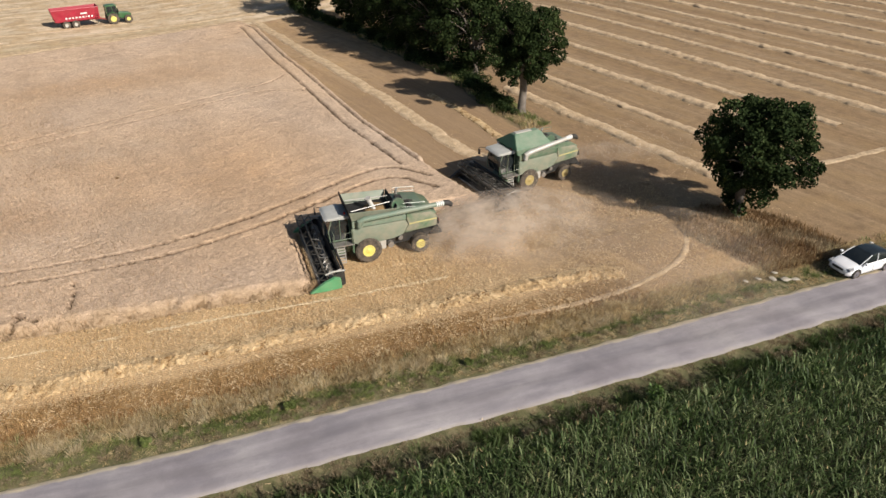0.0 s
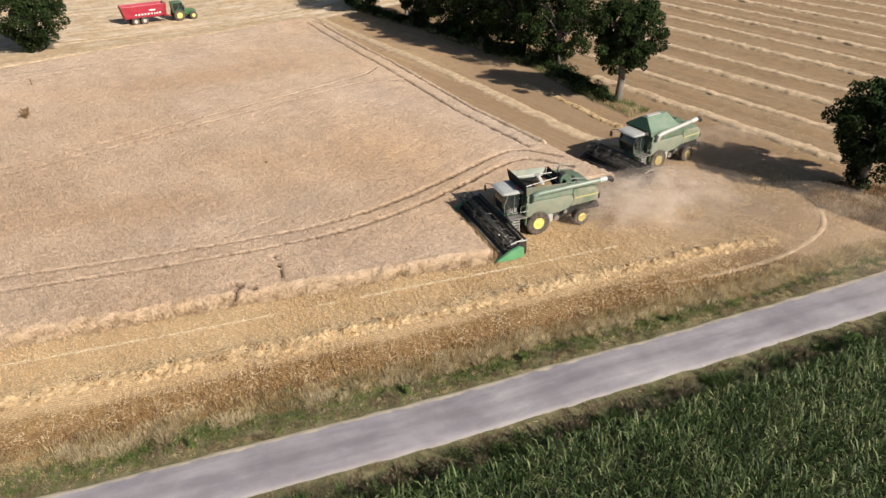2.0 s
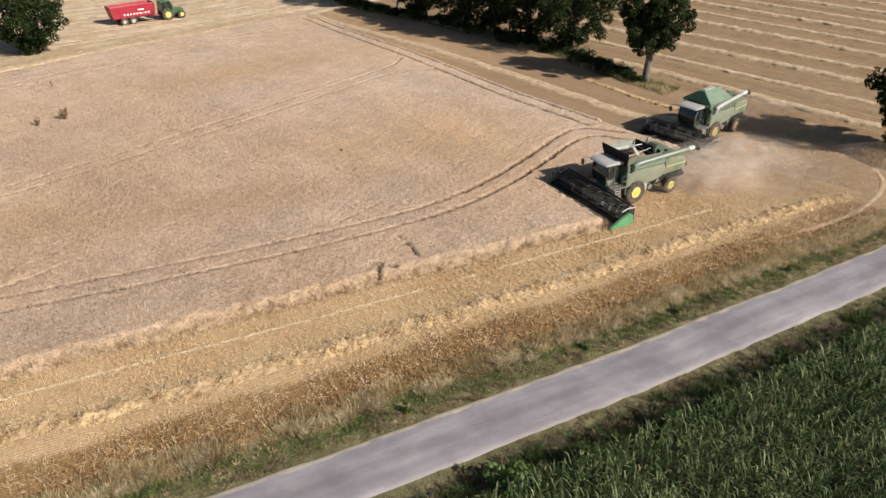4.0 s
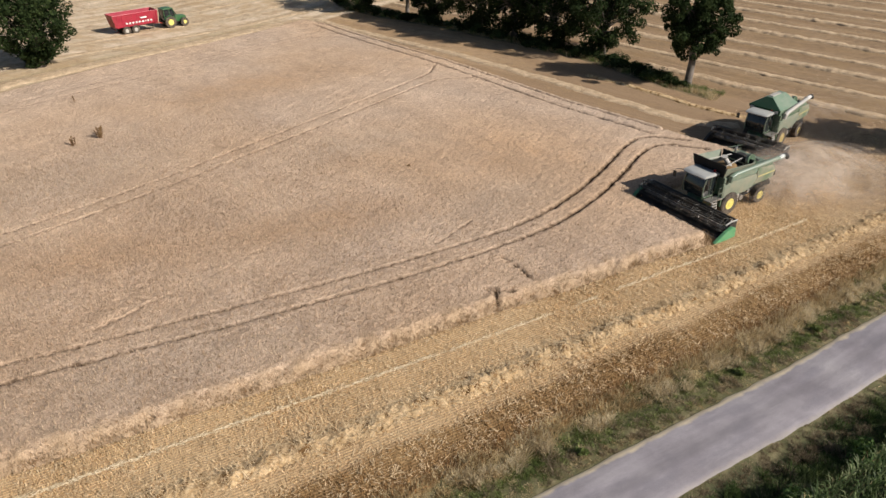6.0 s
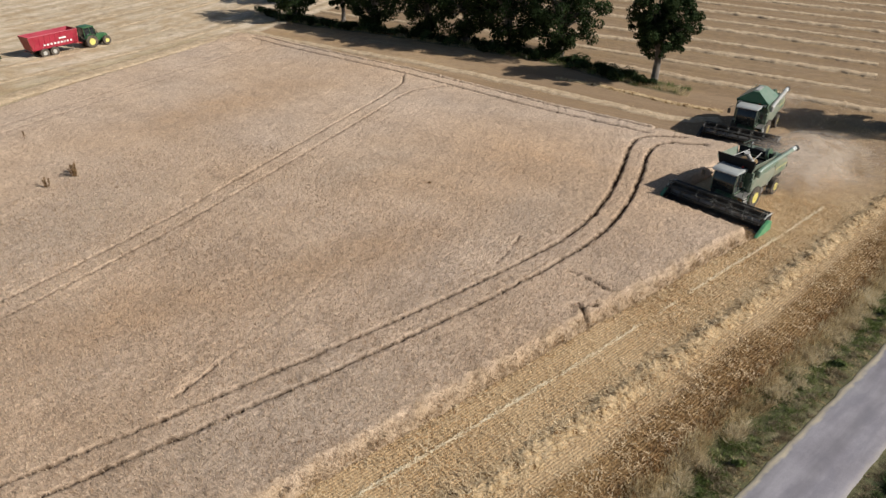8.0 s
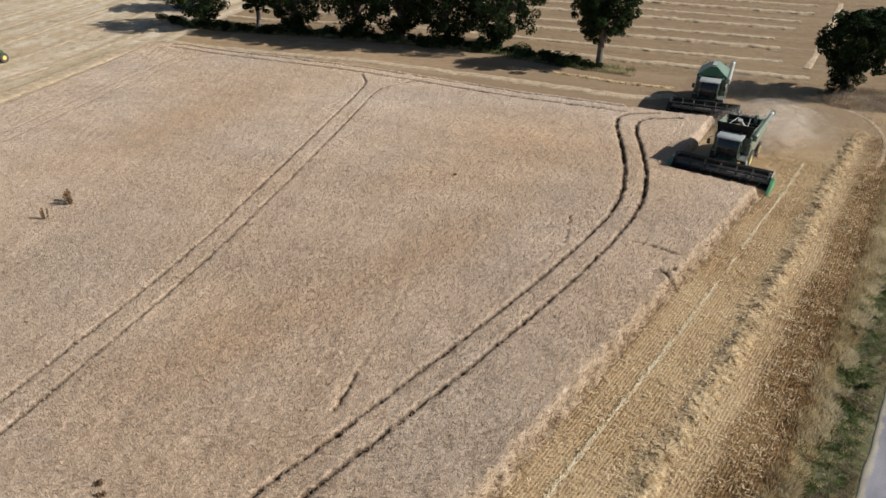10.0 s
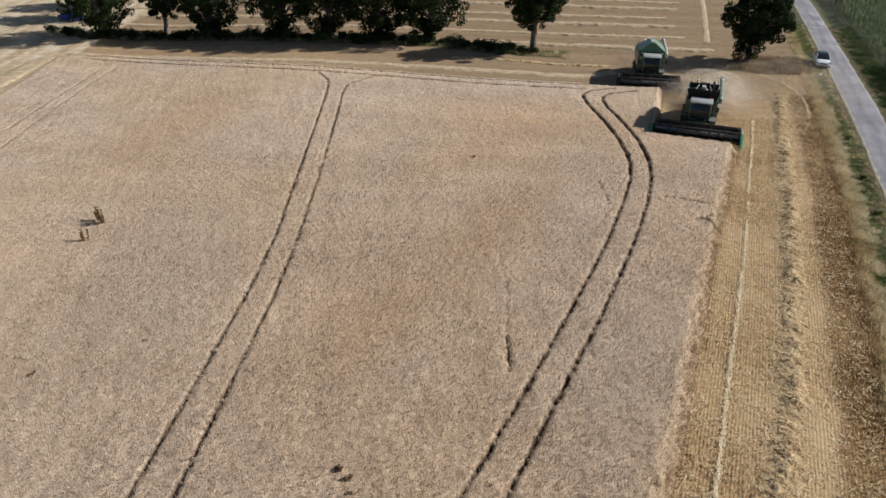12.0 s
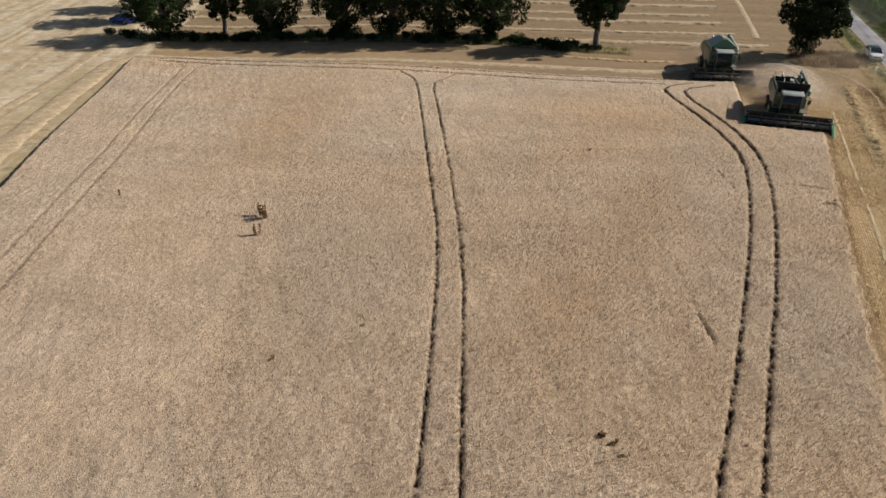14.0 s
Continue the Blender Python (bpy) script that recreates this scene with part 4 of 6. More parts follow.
# ---- stubble, verge and hedge plants ----
def litter(name, x, y, levels, lengths, mat, label, way=None):
    """Short straw lying about, one thin sliver each, as one mesh."""
    n = len(x)
    turn = rng.uniform(0, 6.283, n) if way is None else way + rng.normal(0, 0.35, n)
    reach = rng.uniform(lengths[0], lengths[1], n)
    along = np.stack([np.cos(turn) * reach, np.sin(turn) * reach, rng.normal(0.01, 0.03, n)], 1)
    thick = np.stack([-np.sin(turn), np.cos(turn), np.zeros(n)], 1) * rng.uniform(0.012, 0.035, n)[:, None]
    root = np.stack([x, y, rng.uniform(levels[0], levels[1], n)], 1)
    ob = raw_mesh(name, np.stack([root - thick, root + thick, root + along], 1).reshape(-1, 3), np.arange(3 * n).reshape(-1, 3), mat)
    tagged(ob, label, "straw", "", "stuff")


def ground_plants():
    # stubble in drill rows on the cut headland
    mid = resample(ROAD_L, 0.5)
    dd = np.gradient(mid, axis=0)
    dd /= np.linalg.norm(dd, axis=1)[:, None]
    nn = np.stack([dd[:, 1], -dd[:, 0]], 1)
    ok = (mid[:, 1] > -52) & (mid[:, 1] < 42)
    mid, dd, nn = mid[ok], dd[ok], nn[ok]
    n = 330000
    j = rng.integers(0, len(mid), n)
    off = np.round(rng.uniform(2.8, 17.8, n) / 0.165) * 0.165 + rng.normal(0, 0.026, n)
    q = mid[j] + dd[j] * rng.uniform(-0.3, 0.3, n)[:, None] - nn[j] * off[:, None]
    x, y = q[:, 0], q[:, 1]
    ok = ~inside(x, y, CROP) & (rng.uniform(0, 1, n) < np.where(y > 26, 0.32, 1.0))
    x, y, f = x[ok], y[ok], off[ok]
    wob = 0.25 * lumps(x, y, 6.0, 9) + rng.normal(0, 0.35, len(x))
    is_brown = (f + wob < 5.5) & (y < 34)
    for name, sel, mat, hi, label in (("stubble", ~is_brown, M_stubble, 0.10, "short golden stubble in drill rows"), ("brown_stubble", is_brown, M_brown, 0.15, "taller brown stubble beside the verge")):
        xs, ys = x[sel], y[sel]
        n = len(xs)
        blades(name, np.stack([xs, ys, np.full(n, -0.05)], 1), rng.uniform(0.6, 1.4, n) * hi + 0.05, rng.uniform(0.025, 0.055, n), np.full(n, 0.045), mat, label, "stubble")
    n = 3600
    j = rng.integers(0, len(mid), n)
    off = np.clip(rng.normal(3.35, 0.3, n), 2.8, 4.4)
    q = mid[j] + dd[j] * rng.uniform(-0.3, 0.3, n)[:, None] - nn[j] * off[:, None]
    q = q[(lumps(q[:, 0], q[:, 1], 3.5, 55) > -0.25) & (q[:, 1] < 33)]
    n = len(q)
    blades("weathered_stalks", np.stack([q[:, 0], q[:, 1], np.full(n, -0.05)], 1), rng.uniform(0.25, 0.5, n), rng.uniform(0.03, 0.07, n), np.full(n, 0.14), M_rust, "rust weathered stalks beside the verge", "stubble")
    # thin pale line of straw left between two cuts
    p = resample([(-62.6, -50), (-50.2, -23.3), (-45.5, -12.5), (-44.2, -9.7), (-39.4, 1.2), (-35.5, 11.0), (-33.2, 16.2), (-29.6, 25.2)], 0.03)
    p = p + rng.normal(0, 0.055, p.shape)
    p = p[lumps(p[:, 0], p[:, 1], 4.0, 66) + rng.normal(0, 0.3, len(p)) > -0.45]
    litter("straw_line", p[:, 0], p[:, 1], (0.05, 0.11), (0.15, 0.4), M_pale, "thin line of pale straw on the stubble", 1.17)
    # straw and chaff scattered where the machines turned
    n = 24000
    lx, ly = rng.normal(-29.5, 5.5, n), rng.normal(33.0, 8.0, n)
    ok = ~inside(lx, ly, CROP) & (line_distance(lx, ly, ROAD_L)[0] > 3.0) & (lumps(lx, ly, 3.0, 57) + rng.normal(0, 0.5, n) > -0.2) & (lx < -16)
    lx, ly = lx[ok], ly[ok]
    litter("straw_litter", lx, ly, (0.06, 0.12), (0.08, 0.30), M_straw, "short straw scattered over the brown stubble")
    # straw strewn over the cut strip
    n = 42000
    j = rng.integers(0, len(mid), n)
    off = rng.uniform(3.4, 12.4, n)
    q = mid[j] + dd[j] * rng.uniform(-0.3, 0.3, n)[:, None] - nn[j] * off[:, None]
    q = q[~inside(q[:, 0], q[:, 1], CROP) & (lumps(q[:, 0], q[:, 1], 1.8, 54) + rng.normal(0, 0.5, n) > -0.1) & (q[:, 1] < 30)]
    litter("strewn_straw", q[:, 0], q[:, 1], (0.04, 0.11), (0.12, 0.42), M_straw, "loose straw strewn over the drill rows")
    # verge: tussocks of green and dry grass
    mid = resample(ROAD_L, 0.5)
    dd = np.gradient(mid, axis=0)
    dd /= np.linalg.norm(dd, axis=1)[:, None]
    nn = np.stack([dd[:, 1], -dd[:, 0]], 1)
    ok = (mid[:, 1] > -46) & (mid[:, 1] < 70)
    mid, dd, nn = mid[ok], dd[ok], nn[ok]
    for left, n, wide in ((True, 6400, 3.2), (False, 5600, 3.4)):
        j = rng.integers(0, len(mid), n)
        off = rng.uniform(0.12, wide, n)
        c = mid[j] + dd[j] * rng.uniform(-0.3, 0.3, n)[:, None] + nn[j] * (-off if left else ROAD_W + off)[:, None]
        patch = lumps(c[:, 0], c[:, 1], 5.0, 51) * 0.6 + lumps(c[:, 0], c[:, 1], 1.6, 52) * 0.7
        prefer = np.exp(-((off - 1.2) / 0.7) ** 2) * 1.9 - 0.70 if left else ease(off, 0.5, 1.5) * 1.3 - 0.55
        if left:
            prefer = prefer - 0.7 * ease(c[:, 1], 20.0, 27.0) * (1 - ease(c[:, 1], 46.0, 50.0))
        green = (patch * (0.95 if left else 0.75) + prefer > -0.1) & (rng.uniform(0, 1, n) < 0.86)
        tall = (0.07 + 0.38 * np.clip(off / 2.4, 0, 1) ** 1.3) * rng.uniform(0.55, 1.5, n)
        zz = -0.05 - (0.22 * np.exp(-((off - 2.0) / 0.7) ** 2) if left else 0.25 * np.exp(-((off - 1.5) / 0.6) ** 2))
        for mat, sel, label, kind_name in ((M_grass if left else M_rank, green, "tufted green grass on the lane verge" if left else "dark green weeds between lane and maize", "verge_grass"), (M_dry if left else M_dull, ~green, "bleached dry grass on the lane verge" if left else "dull dry grass between lane and maize", "dry_verge_grass")):
            tufts(kind_name, c[sel], zz[sel], tall[sel], 38, mat, label)
    n = 660
    j = rng.integers(0, len(mid), n)
    off = np.clip(rng.normal(2.35, 0.42, n), 1.5, 3.3)
    c = mid[j] + dd[j] * rng.uniform(-0.3, 0.3, n)[:, None] - nn[j] * off[:, None]
    c = c[(lumps(c[:, 0], c[:, 1], 6.0, 58) > -0.5) & (c[:, 1] < 30)]
    tufts("tussocks", c, np.full(len(c), -0.15), rng.uniform(0.35, 0.62, len(c)), 90, M_bleached, "tall bleached tussocks between verge and stubble")
    n = 900
    j = rng.integers(0, len(mid), n)
    off = np.abs(rng.normal(0.35, 0.5, n)) + 0.1
    c = mid[j] + dd[j] * rng.uniform(-0.3, 0.3, n)[:, None] - nn[j] * off[:, None]
    keep = (lumps(c[:, 0], c[:, 1], 3.0, 53) > -0.3) & (c[:, 1] < 40)
    c, off = c[keep], off[keep]
    tufts("lane_edge_tussocks", c, np.full(len(c), -0.06), rng.uniform(0.10, 0.2, len(c)) * (1 + 0.6 * off), 50, M_dull, "short dull grass along the lane edge")
    n = 900
    j = rng.integers(0, len(mid), n)
    off = rng.uniform(0.7, 3.3, n)
    c = mid[j] + dd[j] * rng.uniform(-0.3, 0.3, n)[:, None] + nn[j] * (ROAD_W + off)[:, None]
    green = lumps(c[:, 0], c[:, 1], 4.0, 59) > -0.1
    tufts("rank_tussocks", c[green], np.full(green.sum(), -0.15), rng.uniform(0.3, 0.62, green.sum()), 80, M_rank, "rank green weeds at the maize edge")
    tufts("dull_tussocks", c[~green], np.full((~green).sum(), -0.15), rng.uniform(0.25, 0.5, (~green).sum()), 80, M_dull, "dull dry weeds at the maize edge")
    # rough growth under the trees
    x, y = scatter(420000, -136, -13, 42, 75)
    dh, _ = line_distance(x, y, HEDGE)
    east = (x > -33) & (np.hypot((x + 18.0) / 6.8, (y - 45.5) / 4.6) < 1) & (line_distance(x, y, ROAD_L)[0] > 2.2)
    strip = (dh < 1.5 + 0.5 * lumps(x, y, 5.0, 61)) & (x < -44.5) & (x > -115)
    thin = rng.uniform(0, 1, x.shape) < np.where(east, 1.0, 0.6)
    for name, sel, mat, label, hi in (("hedge_grass", strip & thin & (lumps(x, y, 3.0, 62) > -0.1), M_dry, "tall dry grass under the trees", 0.62),
                                      ("hedge_green", strip & thin & (lumps(x, y, 3.0, 62) <= -0.1), M_grass, "rank green grass under the trees", 0.65),
                                      ("dead_brush", east & (lumps(x, y, 4.0, 63) > -0.35), M_brush, "brown dead brush beside the lone tree", 0.6),
                                      ("brush_grass", east & (lumps(x, y, 4.0, 63) <= 0.0), M_dull, "dull dry grass among brown brush", 0.5)):
        xs, ys = x[sel], y[sel]
        n = len(xs)
        blades(name, np.stack([xs, ys, dip(xs, ys) - 0.05], 1), rng.uniform(0.4, 1.2, n) * hi, rng.uniform(0.025, 0.07, n), np.full(n, 0.16), mat, label, "undergrowth")


ground_plants()


# ---- maize ----
def build_maize():
    """Rows of maize along the lane: stalk, arching leaves and a tassel each."""
    mid = resample(lane_side(ROAD_W), 0.19)
    d = np.gradient(mid, axis=0)
    d /= np.linalg.norm(d, axis=1)[:, None]
    nrm = np.stack([d[:, 1], -d[:, 0]], 1)
    px, py = [], []
    for r in range(52):
        off = 3.75 + 0.75 * r
        p = mid + nrm * off + rng.normal(0, 0.05, mid.shape)
        ok = (p[:, 1] > -48) & (p[:, 1] < 118) & (p[:, 0] < 46) & (p[:, 0] > -42)
        far = (p[:, 1] > 46) | (r > 26)
        ok &= ~far | (rng.uniform(0, 1, len(p)) < 0.32)
        ok &= rng.uniform(0, 1, len(p)) < 0.94
        px.append(p[ok, 0]), py.append(p[ok, 1])
    x, y = np.concatenate(px), np.concatenate(py)
    # thinner behind the start of the walk
    ok = (y > 0.2 * x - 10) | (x < -12) | (rng.uniform(0, 1, len(x)) < 0.33)
    x, y = x[ok], y[ok]
    n = len(x)
    tall = 2.05 + 0.18 * lumps(x, y, 8.0, 71) + rng.normal(0, 0.1, n)
    leaves = 7
    V, F, at = [], [], 0
    for k in range(leaves):
        a = rng.uniform(0, 6.283, n) if k < 2 else a + math.pi + rng.normal(0, 0.5, n)
        z0 = tall * (0.42 + 0.58 * k / leaves) - 0.1
        ln = rng.uniform(0.40, 0.70, n) * (1.0 - 0.35 * (k / leaves) ** 2)
        w = rng.uniform(0.04, 0.075, n)
        u = np.stack([np.cos(a), np.sin(a), np.zeros(n)], 1)
        s = np.stack([-np.sin(a), np.cos(a), np.zeros(n)], 1)
        root = np.stack([x, y, z0], 1)
        rise, drop = rng.uniform(0.25, 0.48, n), rng.uniform(-0.25, 0.25, n)
        m1 = root + u * (ln * 0.45)[:, None]
        m1[:, 2] += rise
        tip = root + u * ln[:, None]
        tip[:, 2] += rise + drop
        V.append(np.stack([root - s * (w * 0.3)[:, None], root + s * (w * 0.3)[:, None], m1 + s * (w * 0.5)[:, None], m1 - s * (w * 0.5)[:, None], tip], 1).reshape(-1, 3))
        i = np.arange(n)[:, None] * 5 + at
        F += [i + np.array([[0, 1, 2]]), i + np.array([[0, 2, 3]]), i + np.array([[3, 2, 4]])]
        at += 5 * n
    ob = raw_mesh("maize_leaves", np.concatenate(V), np.concatenate(F), M_maize)
    tagged(ob, "dense dark green maize plants in rows beside the lane", "maize", "", "stuff")
    base = np.stack([x, y, np.full(n, -0.05)], 1)
    blades("maize_stalks", base, tall + 0.1, np.full(n, 0.06), np.full(n, 0.04), M_maize, "green maize stalks", "maize")
    sel = rng.uniform(0, 1, n) < 0.5
    top = np.stack([x, y, tall - 0.02], 1)[sel]
    k = len(top)
    blades("maize_tassels", top, rng.uniform(0.15, 0.34, k), rng.uniform(0.03, 0.06, k), np.full(k, 0.08), M_tassel, "straw-coloured tassels on the maize", "maize")


build_maize()


# ---- trees ----
def leaf_cloud(name, centres, radii, per, size, mat, parent, seed, droop=0.0):
    g = np.random.default_rng(seed)
    P, Nn = [], []
    for c, r, k in zip(centres, radii, per):
        v = g.normal(0, 1, (k, 3))
        v /= np.linalg.norm(v, axis=1)[:, None]
        rad = r * g.uniform(0.45, 1.08, k) ** 0.6
        P.append(c + v * rad[:, None] * np.array([1.0, 1.0, 0.82]))
        Nn.append(v)
    p, nn = np.concatenate(P), np.concatenate(Nn)
    n = len(p)
    nn = nn + g.normal(0, 0.75, nn.shape)
    nn /= np.linalg.norm(nn, axis=1)[:, None]
    t = np.cross(nn, g.normal(0, 1, (n, 3)))
    t /= np.linalg.norm(t, axis=1)[:, None]
    b = np.cross(nn, t)
    s = g.uniform(0.6, 1.3, n)[:, None] * size
    fold = nn * s * g.uniform(-0.35, 0.35, n)[:, None]
    verts = np.stack([p - t * s * 0.62, p - b * s * 0.42 + fold, p + t * s * 0.62, p + b * s * 0.42 - fold], 1).reshape(-1, 3)
    faces = np.arange(4 * n).reshape(-1, 4)
    ob = raw_mesh(name, verts, faces, mat)
    ob.parent = parent
    return ob


def tree(x, y, height, spread, base, seed, label, leaves=9000, low=0.0, lean=(0.0, 0.0), stretch=1.0, group="field trees"):
    """An oak: trunk and limbs, and a crown of leafy clumps with gaps."""
    g = np.random.default_rng(seed)
    root = holder("oak_tree", Matrix.Translation((x, y, float(dip(x, y)))), label, "tree", group)
    bm = bmesh.new()
    r0 = 0.036 * height
    fork = base + 0.18 * (height - base)
    trunk = [(0, 0, -0.15), (0.03, 0, 0.25), (0.05 * height * g.normal(0, 0.3), 0.05 * height * g.normal(0, 0.3), fork * 0.6), (lean[0] * 0.3, lean[1] * 0.3, fork), (lean[0] * 0.7, lean[1] * 0.7, height * 0.72)]
    tube(bm, trunk, [r0 * 1.55, r0 * 1.1, r0 * 0.95, r0 * 0.8, r0 * 0.25], 10)
    centres, radii = [], []
    mid_z, half = (height + base) / 2, (height - base) / 2
    count = int(90 + spread * 9)
    for k in range(count):
        a = k * 2.39996 + g.normal(0, 0.35)
        v = 1 - 2 * (k + 0.5) / count
        ring = math.sqrt(max(0.0, 1 - v * v)) ** 0.75
        rr = spread * ring * g.uniform(0.50, 1.0)
        z = mid_z + half * v * g.uniform(0.62, 0.95)
        r = g.uniform(0.4, 1.25) * spread * 0.17
        zc = min(z, height - r * 0.75)
        centres.append((lean[0] + rr * math.cos(a) * stretch, lean[1] + rr * math.sin(a), zc))
        radii.append(r)
        if k % 4 == 0:
            s = Vector((lean[0] * 0.4, lean[1] * 0.4, min(fork + g.uniform(-0.1, 0.25) * height, zc + 0.3)))
            e = Vector(centres[-1])
            w = s.lerp(e, 0.5) + Vector((0, 0, 0.06 * height * g.uniform(0.2, 1)))
            tube(bm, [s, w, e], [r0 * 0.34, r0 * 0.22, r0 * 0.07], 6)
    for k in range(8):                    # the middle of the crown
        a = g.uniform(0, 6.283)
        rr = spread * g.uniform(0.0, 0.45)
        centres.append((lean[0] + rr * math.cos(a), lean[1] + rr * math.sin(a), mid_z + half * g.uniform(-0.3, 0.6)))
        radii.append(spread * 0.32)
    if low:                               # leafy shoots round the foot
        for k in range(15):
            a = g.uniform(0, 6.283)
            centres.append((low * g.uniform(0.1, 0.9) * math.cos(a) - 0.3, low * g.uniform(0.1, 0.9) * math.sin(a), g.uniform(0.5, base + 1.8)))
            radii.append(g.uniform(0.6, 1.1))
    smooth(part("trunk", bm, M_bark, root, "grey-brown ridged trunk and limbs"), 60)
    rad = np.array(radii)
    share = rad ** 2 / (rad ** 2).sum() * leaves
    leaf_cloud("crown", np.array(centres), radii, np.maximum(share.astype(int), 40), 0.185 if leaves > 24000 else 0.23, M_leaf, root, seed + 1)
    return root


tree(-21.7, 47.7, 9.7, 4.4, 2.2, 301, "rounded dark green oak standing alone by the lane", 34425, 2.2, (0.6, 0.1))
tree(-49.1, 52.4, 11.4, 4.2, 2.7, 311, "tall dark green oak with a bare pale trunk", 34425, 0.0, (0.0, 0.0))
tree(-63.0, 58.4, 12.0, 5.6, 0.7, 321, "broad dark green oak in the tree line", 23625, 2.6)
tree(-70.5, 58.6, 12.5, 5.6, 0.6, 331, "broad dark green oak in the tree line", 21937, 2.8)
tree(-77.5, 59.4, 12.0, 5.4, 0.7, 341, "broad dark green oak in the tree line", 20250, 2.6)
tree(-84.5, 61.0, 11.5, 5.0, 0.7, 351, "broad dark green oak in the tree line", 18562, 2.4)
tree(-95.6, 63.2, 10.5, 4.6, 0.8, 361, "dark green oak in the tree line", 16875, 1.8)
tree(-103.6, 66.4, 9.5, 3.0, 1.6, 371, "slim dark green tree in the tree line", 11812)
tree(-111.8, 64.0, 11.5, 5.4, 0.9, 381, "broad dark green oak at the tree line's end", 18562, 2.2)
tree(-118.5, 76.0, 11.5, 4.8, 1.2, 391, "broad dark green oak behind the tree line", 15187, 1.5)
tree(-117.0, 10.6, 10.5, 5.4, 0.9, 401, "broad dark green oak in the stubble field", 21937, 2.2)
tree(-119.5, 2.2, 11.0, 5.2, 0.9, 411, "broad dark green oak in the stubble field", 20250, 2.2)
tree(-120.5, 86.0, 11.0, 4.4, 1.4, 421, "dark green oak behind the tree line", 13500)


def shrub(x, y, r, seed, label, mat, leaves=700, z=0.0, name="shrub", size=0.14):
    g = np.random.default_rng(seed)
    root = holder(name, Matrix.Translation((x, y, z + float(dip(x, y)))), label, name.replace("_", " "), "shrubs")
    cs = [(g.normal(0, r * 0.45), g.normal(0, r * 0.45), r * g.uniform(0.3, 0.8)) for _ in range(7)]
    leaf_cloud("foliage", np.array(cs), [r * 0.5] * 7, [leaves // 7] * 7, size, mat, root, seed)
    bm = bmesh.new()
    for c in cs:
        tube(bm, [(0, 0, -0.1), (c[0] * 0.5, c[1] * 0.5, c[2] * 0.5), c], [0.03, 0.02, 0.008], 5)
    part("stems", bm, M_bark, root)
    return root


for k in range(46):
    px = -120 + k * 1.52
    py = float(np.interp(px, [p[0] for p in HEDGE], [p[1] for p in HEDGE]))
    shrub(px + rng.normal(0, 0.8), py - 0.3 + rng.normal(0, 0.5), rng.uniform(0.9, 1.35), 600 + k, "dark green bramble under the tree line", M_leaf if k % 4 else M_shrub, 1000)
for k in range(14):
    px = -61.5 + k * 0.95
    py = float(np.interp(px, [p[0] for p in HEDGE], [p[1] for p in HEDGE]))
    shrub(px + rng.normal(0, 0.3), py + rng.normal(0, 0.4), rng.uniform(0.7, 1.15), 700 + k, "dark low bramble between two oaks", M_leaf, 900)
for k, (bx, by) in enumerate(((-16.3, 14.2), (-12.2, 24.8), (-9.2, 33.2), (-20.3, 4.6), (-23.2, -2.8), (-17.4, 11.4), (-7.0, 39.5), (-21.6, 1.8), (-25.0, -6.5))):
    shrub(bx, by, 0.75 + 0.2 * (k % 3), 530 + k, "leafy green bush at the maize edge", M_bush, 800)
for k, (bx, by, r) in enumerate(((-25.6, 11.2, 0.26), (-22.2, 20.4, 0.26), (-28.0, 4.6, 0.24), (-32.0, -5.6, 0.26))):
    shrub(bx, by, r, 550 + k, "low green weed clump on the verge", M_grass, 420)


def dock(x, y, h, seed, stems=9):
    """A clump of dark seeded weed standing out of the crop."""
    g = np.random.default_rng(seed)
    root = holder("weed_clump", Matrix.Translation((x, y, float(dip(x, y)))), "dark brown seeded weed standing in the wheat", "weed", "weeds in the wheat")
    bm = bmesh.new()
    cs = []
    for k in range(stems):
        ox, oy = g.normal(0, 0.16, 2)
        hh = h * g.uniform(0.7, 1.1)
        tube(bm, [(ox * 0.6, oy * 0.6, -0.05), (ox, oy, hh)], [0.02, 0.012], 5)
        cs += [(ox * q, oy * q, hh * q) for q in (0.62, 0.75, 0.88, 1.0)]
    part("stems", bm, M_weed, root)
    heads = leaf_cloud("seeding_top", np.array(cs), [0.09] * len(cs), [14] * len(cs), 0.09, M_weed, root, seed)
    tagged(heads, kind="stuff")


for k, (wx, wy, wh) in enumerate(((-86.2, 1.5, 1.62), (-85.8, 1.2, 1.55), (-86.0, -1.45, 1.35), (-66.2, -21.5, 0.85), (-65.8, -22.1, 0.8), (-58.7, 13.7, 0.75), (-97.8, 5.0, 1.25), (-82.7, -15.3, 0.75), (-65.0, -22.7, 0.75), (-78.0, -12.4, 0.72))):
    dock(wx, wy, wh, 570 + k, 5 if k < 2 else 1 if k == 6 else 4)


# ---- machines: local x is ahead, y to the left, z up ----
def heading(x, y, ahead):
    return Matrix.Translation((x, y, float(dip(x, y)))) @ Matrix.Rotation(math.atan2(ahead[1], ahead[0]), 4, "Z")


